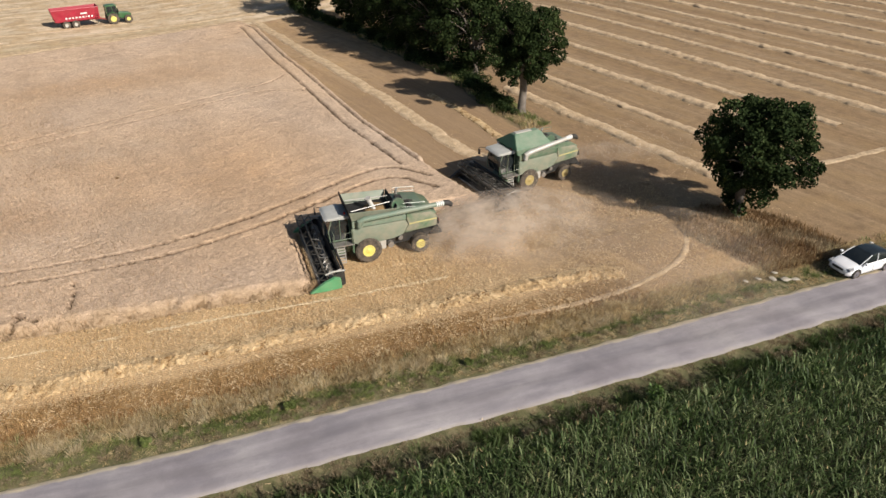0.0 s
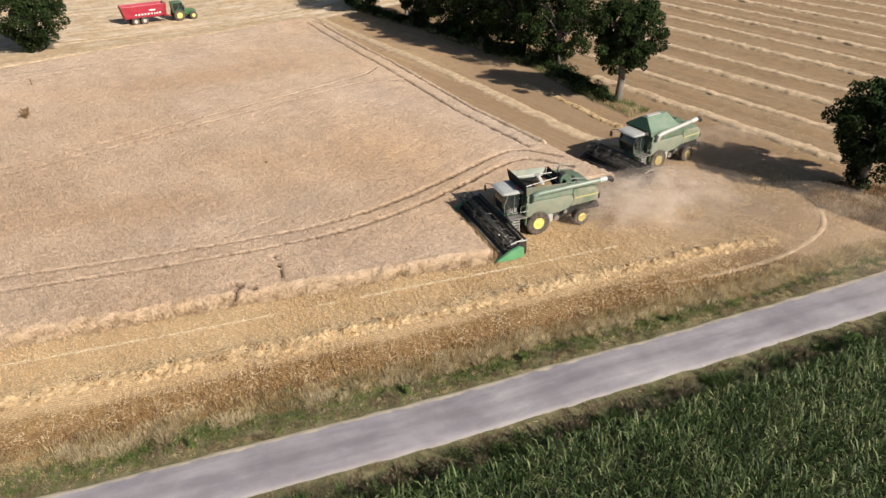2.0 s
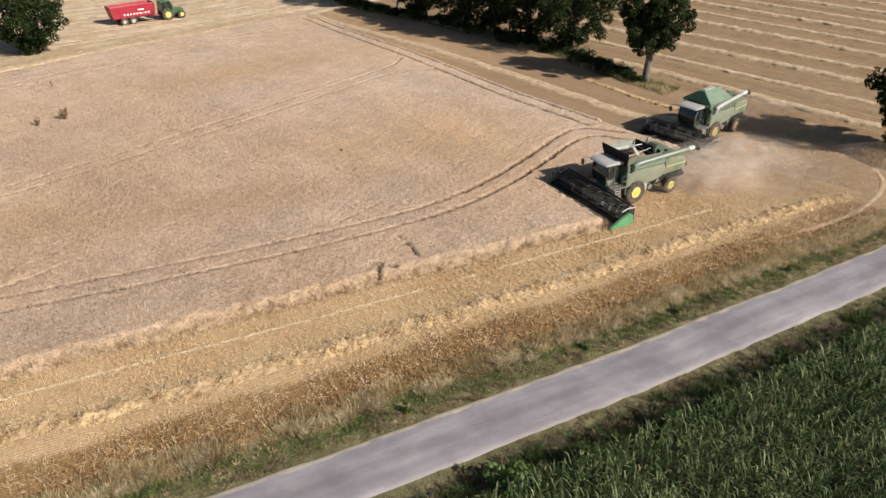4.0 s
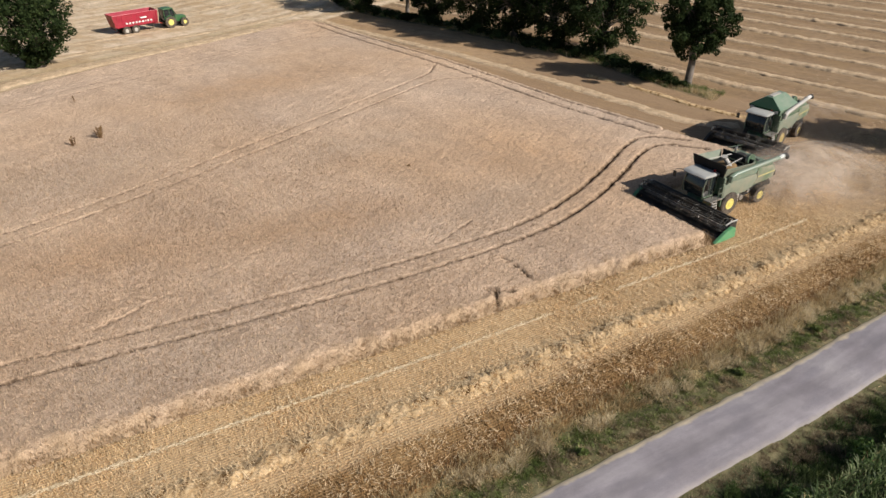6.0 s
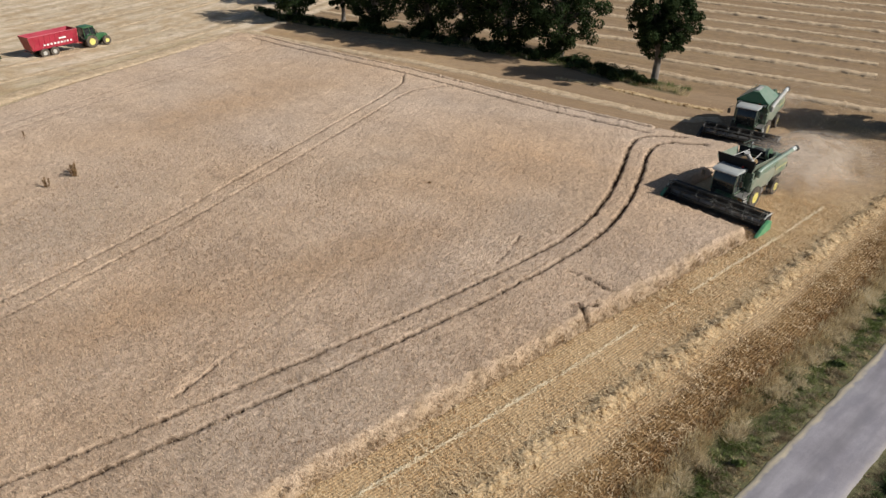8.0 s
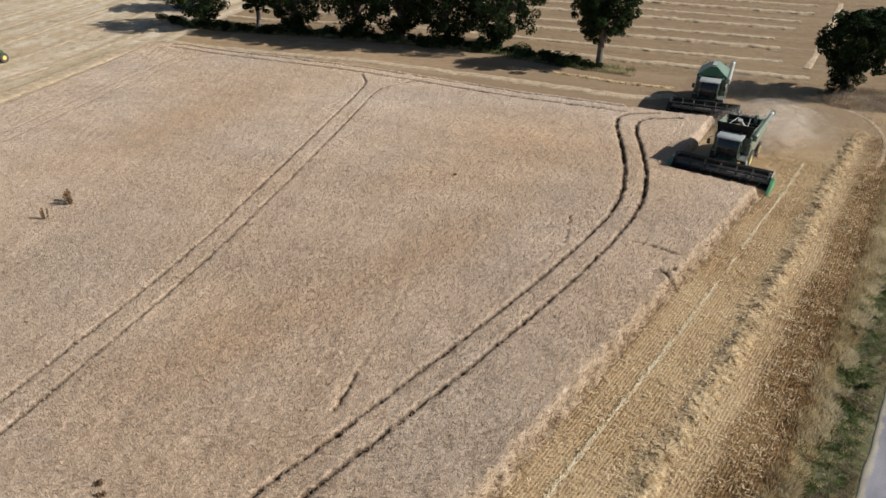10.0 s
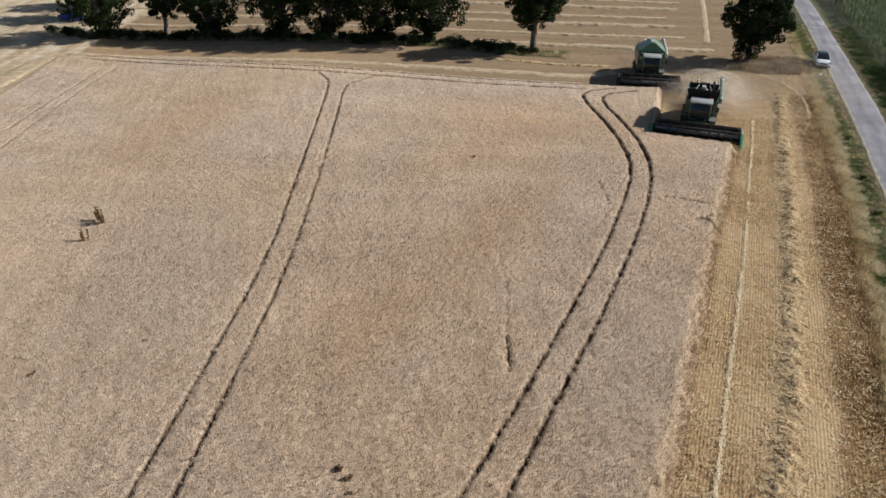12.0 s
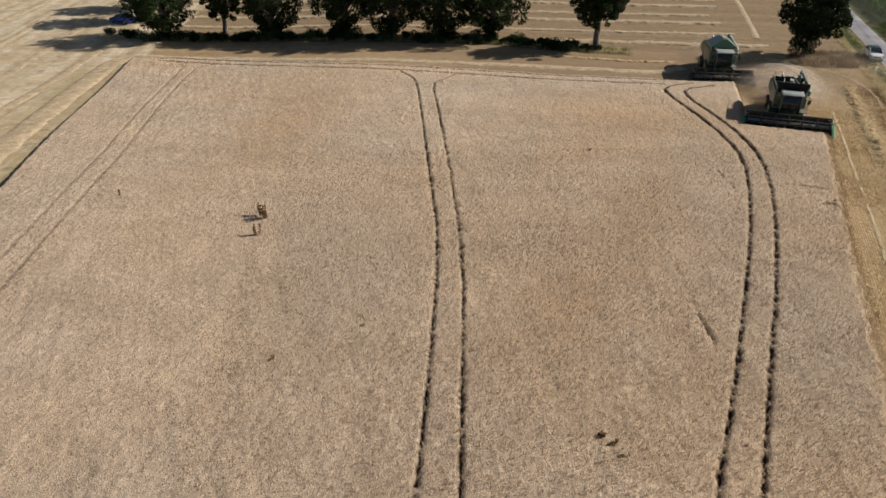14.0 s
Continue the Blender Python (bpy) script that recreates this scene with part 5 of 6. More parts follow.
def wheel(parent, x, y, r, w, rim_mat, rim_label, rim=0.52, lugs=22, name="wheel"):
    """Tyre with lugs and a dished rim with a hub, as a part with two sub-parts."""
    s = 1 if y > 0 else -1
    node = new(name)
    node.empty_display_size = 0.2
    node.parent = parent
    node.location = (x, y, r)
    h = w / 2
    bm = bmesh.new()
    ri = r * rim
    lathe(bm, [(-h * 0.8, ri), (-h, ri * 1.15), (-h, r * 0.86), (-h * 0.78, r * 0.965), (0, r * 0.975), (h * 0.78, r * 0.965), (h, r * 0.86), (h, ri * 1.15), (h * 0.8, ri)], 32)
    for k in range(lugs):
        for sy in (-1, 1):
            a0 = 2 * math.pi * (k + (0.5 if sy > 0 else 0)) / lugs
            a1 = a0 + 0.16
            pts = []
            for a, yy in ((a0, 0.02 * sy), (a0 + 0.07, 0.02 * sy), (a1 + 0.07, h * 0.93 * sy), (a1, h * 0.93 * sy)):
                lo = r * (0.965 if abs(yy) < h * 0.5 else 0.90)
                pts.append(((lo * math.cos(a), yy, lo * math.sin(a)), (r * (1.0 if abs(yy) < h * 0.5 else 0.975) * math.cos(a), yy, r * (1.0 if abs(yy) < h * 0.5 else 0.975) * math.sin(a))))
            lo = [bm.verts.new(p[0]) for p in pts]
            hi = [bm.verts.new(p[1]) for p in pts]
            bm.faces.new(hi)
            for i in range(4):
                bm.faces.new((lo[i], lo[(i + 1) % 4], hi[(i + 1) % 4], hi[i]))
    part("tyre", bm, M_rubber, node)
    bm = bmesh.new()
    o = s * h
    lathe(bm, [(-o * 0.7, ri * 1.02), (o * 0.98, ri * 1.10), (o * 1.02, ri * 1.0), (o * 0.96, ri * 0.86), (o * 0.92, ri * 0.5), (o * 0.98, ri * 0.38), (o * 1.02, ri * 0.02)], 28)
    for k in range(8):
        a = 2 * math.pi * k / 8
        tube(bm, [(ri * 0.27 * math.cos(a), o * 0.98, ri * 0.27 * math.sin(a)), (ri * 0.27 * math.cos(a), o * 1.07, ri * 0.27 * math.sin(a))], ri * 0.035, 6)
    smooth(part("rim", bm, rim_mat, node, rim_label), 35)
    return node


def steps(parent, x, y, z0, z1, w, n, mat, out=0.12, name="ladder"):
    bm = bmesh.new()
    for sx in (-w / 2, w / 2):
        tube(bm, [(x + sx, y + out, z0), (x + sx, y, z1)], 0.025, 6)
    for k in range(n):
        t = (k + 0.3) / n
        yy = y + out * (1 - t)
        box(bm, x - w / 2, x + w / 2, yy - 0.07, yy + 0.07, z0 + (z1 - z0) * t - 0.015, z0 + (z1 - z0) * t + 0.015)
    return part(name, bm, mat, parent, "grey steel access ladder")


def header(parent, half, green_divider, reel_bars_mat):
    """The cutting table with its auger, knife, reel and crop dividers."""
    node = new("header")
    node.parent = parent
    bm = bmesh.new()
    prism(bm, [(2.25, 0.30), (2.35, 1.18), (2.48, 1.22), (2.52, 0.42), (3.05, 0.20), (3.75, 0.14), (3.75, 0.10), (3.0, 0.12), (2.4, 0.26)], -half, half)
    for sy in (-1, 1):
        prism(bm, [(2.2, 0.22), (2.25, 1.22), (2.7, 1.15), (3.9, 0.45), (3.9, 0.10), (2.6, 0.12)], sy * half - 0.03, sy * half + 0.03, 0.008)
    part("table", bm, M_black, node, "black steel cutting table")
    bm = bmesh.new()
    tube(bm, [(2.25, -half, 1.24), (2.25, half, 1.24)], 0.09, 8)
    part("top_beam", bm, M_black, node)
    bm = bmesh.new()
    box(bm, 3.70, 3.82, -half, half, 0.09, 0.13)
    k = int(half * 2 / 0.16)
    for i in range(k):
        y = -half + 0.1 + i * 0.16
        prism(bm, [(3.78, 0.09), (3.95, 0.11), (3.78, 0.14)], y - 0.018, y + 0.018)
    part("knife", bm, M_steel, node, "worn steel knife with guard fingers")
    bm = bmesh.new()
    tube(bm, [(2.85, -half + 0.05, 0.55), (2.85, half - 0.05, 0.55)], 0.20, 14)
    turns = int(half * 2.2)
    for sy in (-1, 1):
        prev = None
        for i in range(turns * 8):
            a = i * 2 * math.pi / 16
            y = sy * (half - 0.08 - i * (half - 0.75) / (turns * 8))
            c, s = math.cos(a), math.sin(a)
            pair = (bm.verts.new((2.85 + 0.2 * c, y, 0.55 + 0.2 * s)), bm.verts.new((2.85 + 0.32 * c, y, 0.55 + 0.32 * s)))
            if prev:
                bm.faces.new((prev[0], prev[1], pair[1], pair[0]))
            prev = pair
    part("table_auger", bm, M_steel, node, "steel intake auger with spiral flights")
    # the reel: a shaft, spiders, six tine bars
    rx, rz, rr = 3.45, 1.18, 0.56
    bm = bmesh.new()
    tube(bm, [(rx, -half + 0.12, rz), (rx, half - 0.12, rz)], 0.075, 10)
    n_sp = 7
    for j in range(n_sp):
        y = -half + 0.15 + (2 * half - 0.3) * j / (n_sp - 1)
        for i in range(6):
            a = i * math.pi / 3 + 0.25
            p = (rx + rr * math.cos(a), y, rz + rr * math.sin(a))
            q = (rx + rr * math.cos(a + math.pi / 3), y, rz + rr * math.sin(a + math.pi / 3))
            tube(bm, [(rx, y, rz), p], 0.028, 5)
            tube(bm, [p, q], 0.022, 5)
    part("reel", bm, reel_bars_mat, node, "dark reel shaft and spiders")
    for i in range(6):
        bm = bmesh.new()
        a = i * math.pi / 3 + 0.25
        p = (rx + rr * math.cos(a), rz + rr * math.sin(a))
        tube(bm, [(p[0], -half + 0.12, p[1]), (p[0], half - 0.12, p[1])], 0.035, 6)
        y = -half + 0.2
        while y < half - 0.2:
            prism(bm, [(p[0] - 0.012, p[1]), (p[0] + 0.012, p[1]), (p[0] - 0.06, p[1] - 0.24)], y - 0.012, y + 0.012)
            y += 0.19
        part("tine_bar", bm, reel_bars_mat, node)
    for sy in (-1, 1):
        bm = bmesh.new()
        tube(bm, [(2.2, sy * (half + 0.02), 1.28), (3.0, sy * (half + 0.06), 1.34), (3.5, sy * (half + 0.06), 1.2)], 0.055, 8)
        tube(bm, [(2.4, sy * (half - 0.25), 1.25), (3.1, sy * (half + 0.02), 1.26)], 0.03, 6)
        part("reel_arm", bm, M_grey, node, "pale grey reel arm")
    for sy in (1, -1):
        bm = bmesh.new()
        y0, y1 = sy * (half + 0.02), sy * (half + 0.30)
        prism(bm, [(2.5, 0.14), (2.55, 0.85), (2.95, 0.98), (3.6, 0.74), (4.35, 0.30), (4.62, 0.12), (3.4, 0.08)], min(y0, y1), max(y0, y1), 0.06)
        part("crop_divider", bm, M_green_clean if green_divider else M_black, node, "bright green pointed crop divider" if green_divider else "dark pointed crop divider")
    return node


def combine(m, label, half=3.75, open_tank=True):
    root = holder("combine_harvester", m, label, "combine harvester", "combines")
    W = 1.5
    # chassis and inner body
    bm = bmesh.new()
    prism(bm, [(1.0, 0.95), (1.0, 1.7), (-4.6, 2.1), (-4.9, 1.6), (-4.3, 0.95), (-1.5, 0.75)], -1.05, 1.05)
    part("chassis", bm, M_black, root, "black chassis with belts and gearboxes")
    bm = bmesh.new()
    prism(bm, [(0.95, 1.75), (0.95, 3.25), (-4.0, 3.25), (-4.75, 2.9), (-4.85, 2.0), (-3.0, 1.7)], -W + 0.12, W - 0.12, 0.05)
    part("body", bm, M_green, root, "green painted inner body")
    for sy in (1, -1):
        y0, y1 = (W - 0.11, W) if sy > 0 else (-W, -W + 0.11)
        bm = bmesh.new()
        prism(bm, [(0.98, 1.62), (1.02, 2.75), (-2.7, 2.75), (-2.9, 2.35), (-2.5, 1.72), (-1.8, 1.52), (0.2, 1.42)], y0, y1 + 0.02 * (sy > 0), 0.045)
        smooth(part("side_panel", bm, M_sage, root, "large side panel grey with harvest dust"), 30)
        bm = bmesh.new()
        prism(bm, [(1.0, 2.79), (1.0, 3.22), (-2.75, 3.2), (-2.75, 2.79)], y0, y1, 0.03)
        part("upper_panel", bm, M_tube if open_tank else M_green, root, "dusty upper panel")
        bm = bmesh.new()
        prism(bm, [(-2.8, 2.79), (-2.8, 3.15), (-4.7, 3.05), (-5.0, 2.6), (-4.95, 1.95), (-3.6, 1.85), (-2.6, 1.85), (-2.93, 2.35)], y0, y1, 0.04)
        smooth(part("rear_panel", bm, M_green_dusty, root), 30)
        bm = bmesh.new()
        prism(bm, [(-2.95, 2.36), (-3.0, 2.47), (-4.97, 2.55), (-4.99, 2.45)], y1 - 0.005 if sy > 0 else y0 - 0.012, y1 + 0.012 if sy > 0 else y0 + 0.005)
        part("stripe", bm, M_stripe, root, "faded yellow stripe")
        bm = bmesh.new()
        box(bm, -1.3, -0.25, sy * 1.18 - 0.2, sy * 1.18 + 0.2, 0.75, 1.40, 0.03)
        part("lower_cover", bm, M_grey, root, "dusty grey lower service cover")
        for px, pz, pr in ((-1.65, 0.95, 0.22), (-2.35, 1.35, 0.16)):
            bm = bmesh.new()
            tube(bm, [(px, sy * 1.0, pz), (px, sy * 1.37, pz)], pr, 16)
            part("belt_pulley", bm, M_steel, root)
    # engine deck and rear hood
    bm = bmesh.new()
    prism(bm, [(-2.0, 3.2), (-2.0, 3.5), (-2.9, 3.55), (-4.2, 3.38), (-5.0, 2.9), (-4.9, 2.7)], -1.35, 1.35, 0.08)
    smooth(part("rear_hood", bm, M_green, root, "green engine hood"), 30)
    bm = bmesh.new()
    lathe(bm, [(-0.12, 0.40), (-0.12, 0.46), (0.12, 0.46), (0.12, 0.40), (0.10, 0.36)], 24)
    bmesh.ops.rotate(bm, verts=bm.verts, matrix=Matrix.Rotation(radians(12), 3, "X"))
    bmesh.ops.translate(bm, verts=bm.verts, vec=(-2.35, 0.95, 3.75))
    smooth(part("air_screen", bm, M_green, root, "round green rotary air screen"), 30)
    bm = bmesh.new()
    tube(bm, [(-2.7, -0.7, 3.4), (-2.7, -0.7, 4.05), (-2.82, -0.7, 4.15)], 0.08, 10)
    part("exhaust", bm, M_steel, root, "steel exhaust pipe")
    bm = bmesh.new()
    box(bm, -2.9, -2.45, -0.4, 0.25, 3.5, 3.85, 0.04)
    box(bm, -3.3, -3.0, 0.35, 1.1, 3.42, 3.62, 0.04)
    tube(bm, [(-2.5, 0.3, 3.6), (-3.2, 0.5, 3.75), (-3.6, 0.2, 3.5)], 0.05, 8)
    part("engine", bm, M_black, root, "black engine parts on the deck")
    for y in (-1.3, 1.3):
        bm = bmesh.new()
        tube(bm, [(-2.6, y, 3.35), (-2.6, y, 3.95), (-4.2, y, 3.8), (-4.2, y, 3.25)], 0.022, 6)
        tube(bm, [(-2.6, y, 3.65), (-4.2, y, 3.52)], 0.018, 6)
        part("deck_rail", bm, M_green, root)
    # straw chopper and tail plate
    bm = bmesh.new()
    prism(bm, [(-4.5, 1.9), (-4.95, 1.95), (-5.55, 1.15), (-5.45, 1.0), (-4.6, 1.05)], -1.05, 1.05, 0.03)
    part("straw_chopper", bm, M_black, root, "black straw chopper")
    for k in range(7):
        bm = bmesh.new()
        y = -0.95 + k * 0.317
        prism(bm, [(-5.0, 1.3), (-5.9, 0.95), (-5.9, 0.85), (-5.0, 1.05)], y - 0.012, y + 0.012)
        part("spreader_vane", bm, M_black, root)
    for sy in (1, -1):
        bm = bmesh.new()
        box(bm, -5.12, -5.02, sy * 1.4 - 0.1, sy * 1.4 + 0.1, 2.05, 2.45, 0.02)
        part("rear_lamp", bm, M_black, root)
        bm = bmesh.new()
        box(bm, -5.14, -5.125, sy * 1.4 - 0.07, sy * 1.4 + 0.07, 2.2, 2.4)
        part("lamp_lens", bm, M_orange, root, "red lamp lens")
    # grain tank
    if open_tank:
        bm = bmesh.new()
        slab(bm, (0.96, -1.3, 3.2), (0.96, 1.3, 3.2), (1.16, 1.52, 4.24), (1.16, -1.52, 4.24), 0.06)
        part("tank_flap_front", bm, M_dark, root, "dark raised front tank flap")
        bm = bmesh.new()
        slab(bm, (-1.95, 1.25, 3.2), (-1.95, -1.25, 3.2), (-2.15, -1.42, 3.92), (-2.15, 1.42, 3.92), 0.05)
        part("tank_flap_rear", bm, M_dark, root, "dark rear tank flap")
        for sy in (1, -1):
            bm = bmesh.new()
            q = [(0.95, sy * 1.28, 3.2), (-1.95, sy * 1.28, 3.2), (-2.12, sy * 1.54, 3.82), (1.15, sy * 1.54, 3.98)]
            slab(bm, *(q if sy > 0 else q[::-1]), 0.04)
            part("tank_flap_side", bm, M_sage, root, "dusty pale side tank flap")
        bm = bmesh.new()
        box(bm, -1.93, 0.94, -1.26, 1.26, 2.6, 3.29, 0.02)
        part("tank_floor", bm, M_dark, root, "dark tank interior")
        bm = bmesh.new()
        bmesh.ops.create_icosphere(bm, subdivisions=3, radius=1.0)
        bmesh.ops.scale(bm, verts=bm.verts, vec=(0.8, 0.75, 0.28))
        bmesh.ops.translate(bm, verts=bm.verts, vec=(-0.95, 0.0, 3.27))
        smooth(part("grain_heap", bm, M_grain, root, "heap of threshed grain"), 60)
        bm = bmesh.new()
        tube(bm, [(-0.9, 0.5, 3.2), (-0.55, 0.0, 4.0)], 0.17, 12)
        tube(bm, [(-0.55, -0.02, 3.95), (-0.5, 0.0, 4.12)], [0.2, 0.22], 12)
        tube(bm, [(0.9, -0.9, 3.75), (-2.0, -0.5, 3.8)], 0.035, 6)
        tube(bm, [(0.9, 0.9, 3.75), (-2.0, 0.5, 3.85)], 0.035, 6)
        part("filling_auger", bm, M_grey, root, "pale grey filling auger and tank braces")
    else:
        bm = bmesh.new()
        rings = []
        for x0, x1, yy, z in ((-2.0, 1.05, 1.36, 3.2), (-2.15, 1.30, 1.50, 3.72), (-1.75, 0.72, 0.34, 4.52), (-1.65, 0.62, 0.24, 4.58)):
            rings.append([bm.verts.new(q) for q in ((x0, -yy, z), (x1, -yy, z), (x1, yy, z), (x0, yy, z))])
        for r0, r1 in zip(rings, rings[1:]):
            for i in range(4):
                bm.faces.new((r0[i], r0[(i + 1) % 4], r1[(i + 1) % 4], r1[i]))
        bm.faces.new(rings[-1]), bm.faces.new(rings[0][::-1])
        part("tank_cover", bm, M_cover, root, "green folded tank cover rising to a ridge")
        bm = bmesh.new()
        box(bm, -1.0, 0.55, -0.20, 0.20, 4.56, 4.66, 0.03)
        part("tank_cap", bm, M_grey, root, "pale worn cap on the cover")
        # front plates carry the shaded side's darkness in their paint
        bm = bmesh.new()
        slab(bm, (1.09, -1.36, 3.24), (1.09, 1.36, 3.24), (1.33, 1.46, 3.72), (1.33, -1.46, 3.72), 0.03)
        part("tank_front", bm, M_front_shade, root, "green tank front with shade in its colour")
        bm = bmesh.new()
        slab(bm, (1.33, -1.44, 3.73), (1.33, 1.44, 3.73), (0.76, 0.31, 4.53), (0.76, -0.31, 4.53), 0.03)
        part("cover_front", bm, M_front_shade, root, "green front fold of the cover, shade painted in")
        for sy in (1, -1):
            bm = bmesh.new()
            for k in range(3):
                y = sy * (1.02 + 0.12 * k)
                slab(bm, (1.385, y - 0.03, 3.42), (1.385, y + 0.03, 3.42), (1.34, y + 0.07, 3.66), (1.34, y + 0.01, 3.66), 0.01)
            part("warning_mark", bm, M_whitemark, root, "white slanted warning stripes")
    # unloading auger folded back along the left
    tip, tip_z = (-5.5, 3.62) if open_tank else (-4.1, 3.95)
    bm = bmesh.new()
    tube(bm, [(0.55, 1.62, 2.9), (0.5, 1.68, 3.3), (0.2, 1.7, 3.45), (tip, 1.62, tip_z)], [0.2, 0.22, 0.19, 0.17], 16)
    smooth(part("unloading_auger", bm, M_tube if open_tank else M_grey, root, "long dusty green unloading auger tube" if open_tank else "long pale unloading auger tube"), 40)
    bm = bmesh.new()
    tube(bm, [(tip + 0.05, 1.62, tip_z), (tip - 0.25, 1.62, tip_z - 0.02), (tip - 0.5, 1.62, tip_z - 0.22)], [0.2, 0.2, 0.17], 12)
    part("spout", bm, M_black, root, "black rubber spout")
    for k in range(4):
        bm = bmesh.new()
        lift = (tip_z - 3.45) / (0.2 - tip)
        zz = tip_z - lift * (0.6 - 0.14 * k)
        tube(bm, [(tip + 0.6 - 0.14 * k, 1.62, zz), (tip + 0.53 - 0.14 * k, 1.62, zz + 0.07 * lift)], 0.186, 14)
        part("auger_mark", bm, M_whitemark, root, "white reflective band")
    # cab
    cx0, cx1, cy = 1.05, 2.40, 0.90
    bm = bmesh.new()
    prism(bm, [(cx0, 1.7), (cx0, 3.30), (cx1 - 0.12, 3.30), (cx1 + 0.12, 2.55), (cx1 - 0.10, 1.7)], -cy, cy, 0.05)
    smooth(part("cab_glass", bm, M_glass, root, "dark tinted cab windows"), 30)
    for sy in (1, -1):
        bm = bmesh.new()
        y = sy * (cy + 0.01)
        for x, x2 in ((cx0 + 0.03, cx0 + 0.03), (cx1 - 0.14, cx1 + 0.05)):
            tube(bm, [(x2 if x > 2 else x, y, 1.72), (x2 + 0.08 if x > 2 else x, y, 2.5), (x, y, 3.36)], 0.045, 8)
        tube(bm, [(cx0, y, 1.75), (cx1 - 0.1, y, 1.75)], 0.05, 8)
        tube(bm, [(1.75, y, 1.75), (1.72, y, 3.36)], 0.03, 8)
        part("cab_frame", bm, M_green, root)
    bm = bmesh.new()
    prism(bm, [(cx0 - 0.1, 3.30), (cx0 - 0.08, 3.48), (cx0 + 0.5, 3.58), (cx1 + 0.1, 3.53), (cx1 + 0.32, 3.42), (cx1 + 0.28, 3.34)], -1.02, 1.02, 0.07)
    smooth(part("cab_roof", bm, M_roof, root, "dusty pale cab roof"), 40)
    for k in range(6):
        bm = bmesh.new()
        y = -0.8 + 0.32 * k
        box(bm, cx1 + 0.27, cx1 + 0.34, y - 0.1, y + 0.1, 3.33, 3.43, 0.015)
        part("work_light", bm, M_lamp, root, "clear work light")
    for sy in (1, -1):
        bm = bmesh.new()
        tube(bm, [(cx1 + 0.1, sy * 1.05, 3.4), (cx1 + 0.55, sy * 1.5, 3.35), (cx1 + 0.55, sy * 1.5, 3.0)], 0.025, 6)
        box(bm, cx1 + 0.50, cx1 + 0.58, sy * 1.5 - 0.13, sy * 1.5 + 0.13, 2.75, 3.2, 0.02)
        part("mirror", bm, M_black, root, "black wing mirror on an arm")
    bm = bmesh.new()
    tube(bm, [(cx0 + 0.25, 0.7, 3.45), (cx0 + 0.25, 0.7, 3.70)], 0.07, 10)
    part("beacon", bm, M_orange, root, "orange beacon")
    # platform, rails, ladder on the left
    for q in ((0.95, 2.35, 0.98, 1.62), (0.98, 1.3, -1.5, -1.0)):
        bm = bmesh.new()
        box(bm, *q, 1.60, 1.68, 0.015)
        part("platform", bm, M_steel, root, "steel cab platform")
    for pts in ([(1.0, 1.6, 1.65), (1.0, 1.6, 2.6), (1.55, 1.6, 2.6), (1.55, 1.6, 1.65)], [(2.3, 1.6, 1.65), (2.3, 1.6, 2.55), (2.3, 1.02, 2.55)], [(1.0, 1.6, 2.15), (1.55, 1.6, 2.15)], [(2.3, 1.6, 2.1), (2.3, 1.02, 2.1)]):
        bm = bmesh.new()
        tube(bm, pts, 0.022, 6)
        part("guard_rail", bm, M_green, root)
    steps(root, 1.9, 1.62, 0.45, 1.62, 0.5, 6, M_grey, 0.22)
    bm = bmesh.new()
    prism(bm, [(0.95, 1.6), (1.0, 2.7), (1.08, 2.7), (1.06, 0.95), (0.98, 0.95)], 1.2, 1.55, 0.01)
    part("shield", bm, M_green, root)
    # feeder house
    bm = bmesh.new()
    prism(bm, [(0.7, 1.05), (0.8, 1.75), (1.4, 1.7), (2.45, 1.08), (2.45, 0.35), (1.2, 0.65)], -0.75, 0.75, 0.03)
    part("feeder_house", bm, M_green, root, "dark green feeder house")
    # axles and wheels
    bm = bmesh.new()
    tube(bm, [(0, -1.3, 0.95), (0, 1.3, 0.95)], 0.16, 10)
    part("front_axle", bm, M_black, root)
    bm = bmesh.new()
    tube(bm, [(-3.75, -1.2, 0.68), (-3.75, 1.2, 0.68)], 0.11, 10)
    box(bm, -3.95, -3.5, -0.5, 0.5, 0.55, 1.05, 0.03)
    part("rear_axle", bm, M_black, root)
    for sy in (1, -1):
        rim_mat = M_yellow if open_tank else M_ochre
        wheel(root, 0, sy * 1.32, 0.95, 0.68, rim_mat, "yellow dished rim", 0.42, 22, "front_wheel")
        wheel(root, -3.75, sy * 1.30, 0.70, 0.50, rim_mat, "yellow dished rim", 0.43, 20, "rear_wheel")
    header(root, half, open_tank, M_reel)
    return root


NEAR = heading(-36.1, 23.1, (-0.350, -0.937))
FAR = heading(-36.85, 39.35, (-0.190, -0.982))
combine(NEAR, "dusty green combine with open grain tank cutting the wheat", 3.98, True)
combine(FAR, "older green combine with peaked tank cover following behind", 3.4, False)


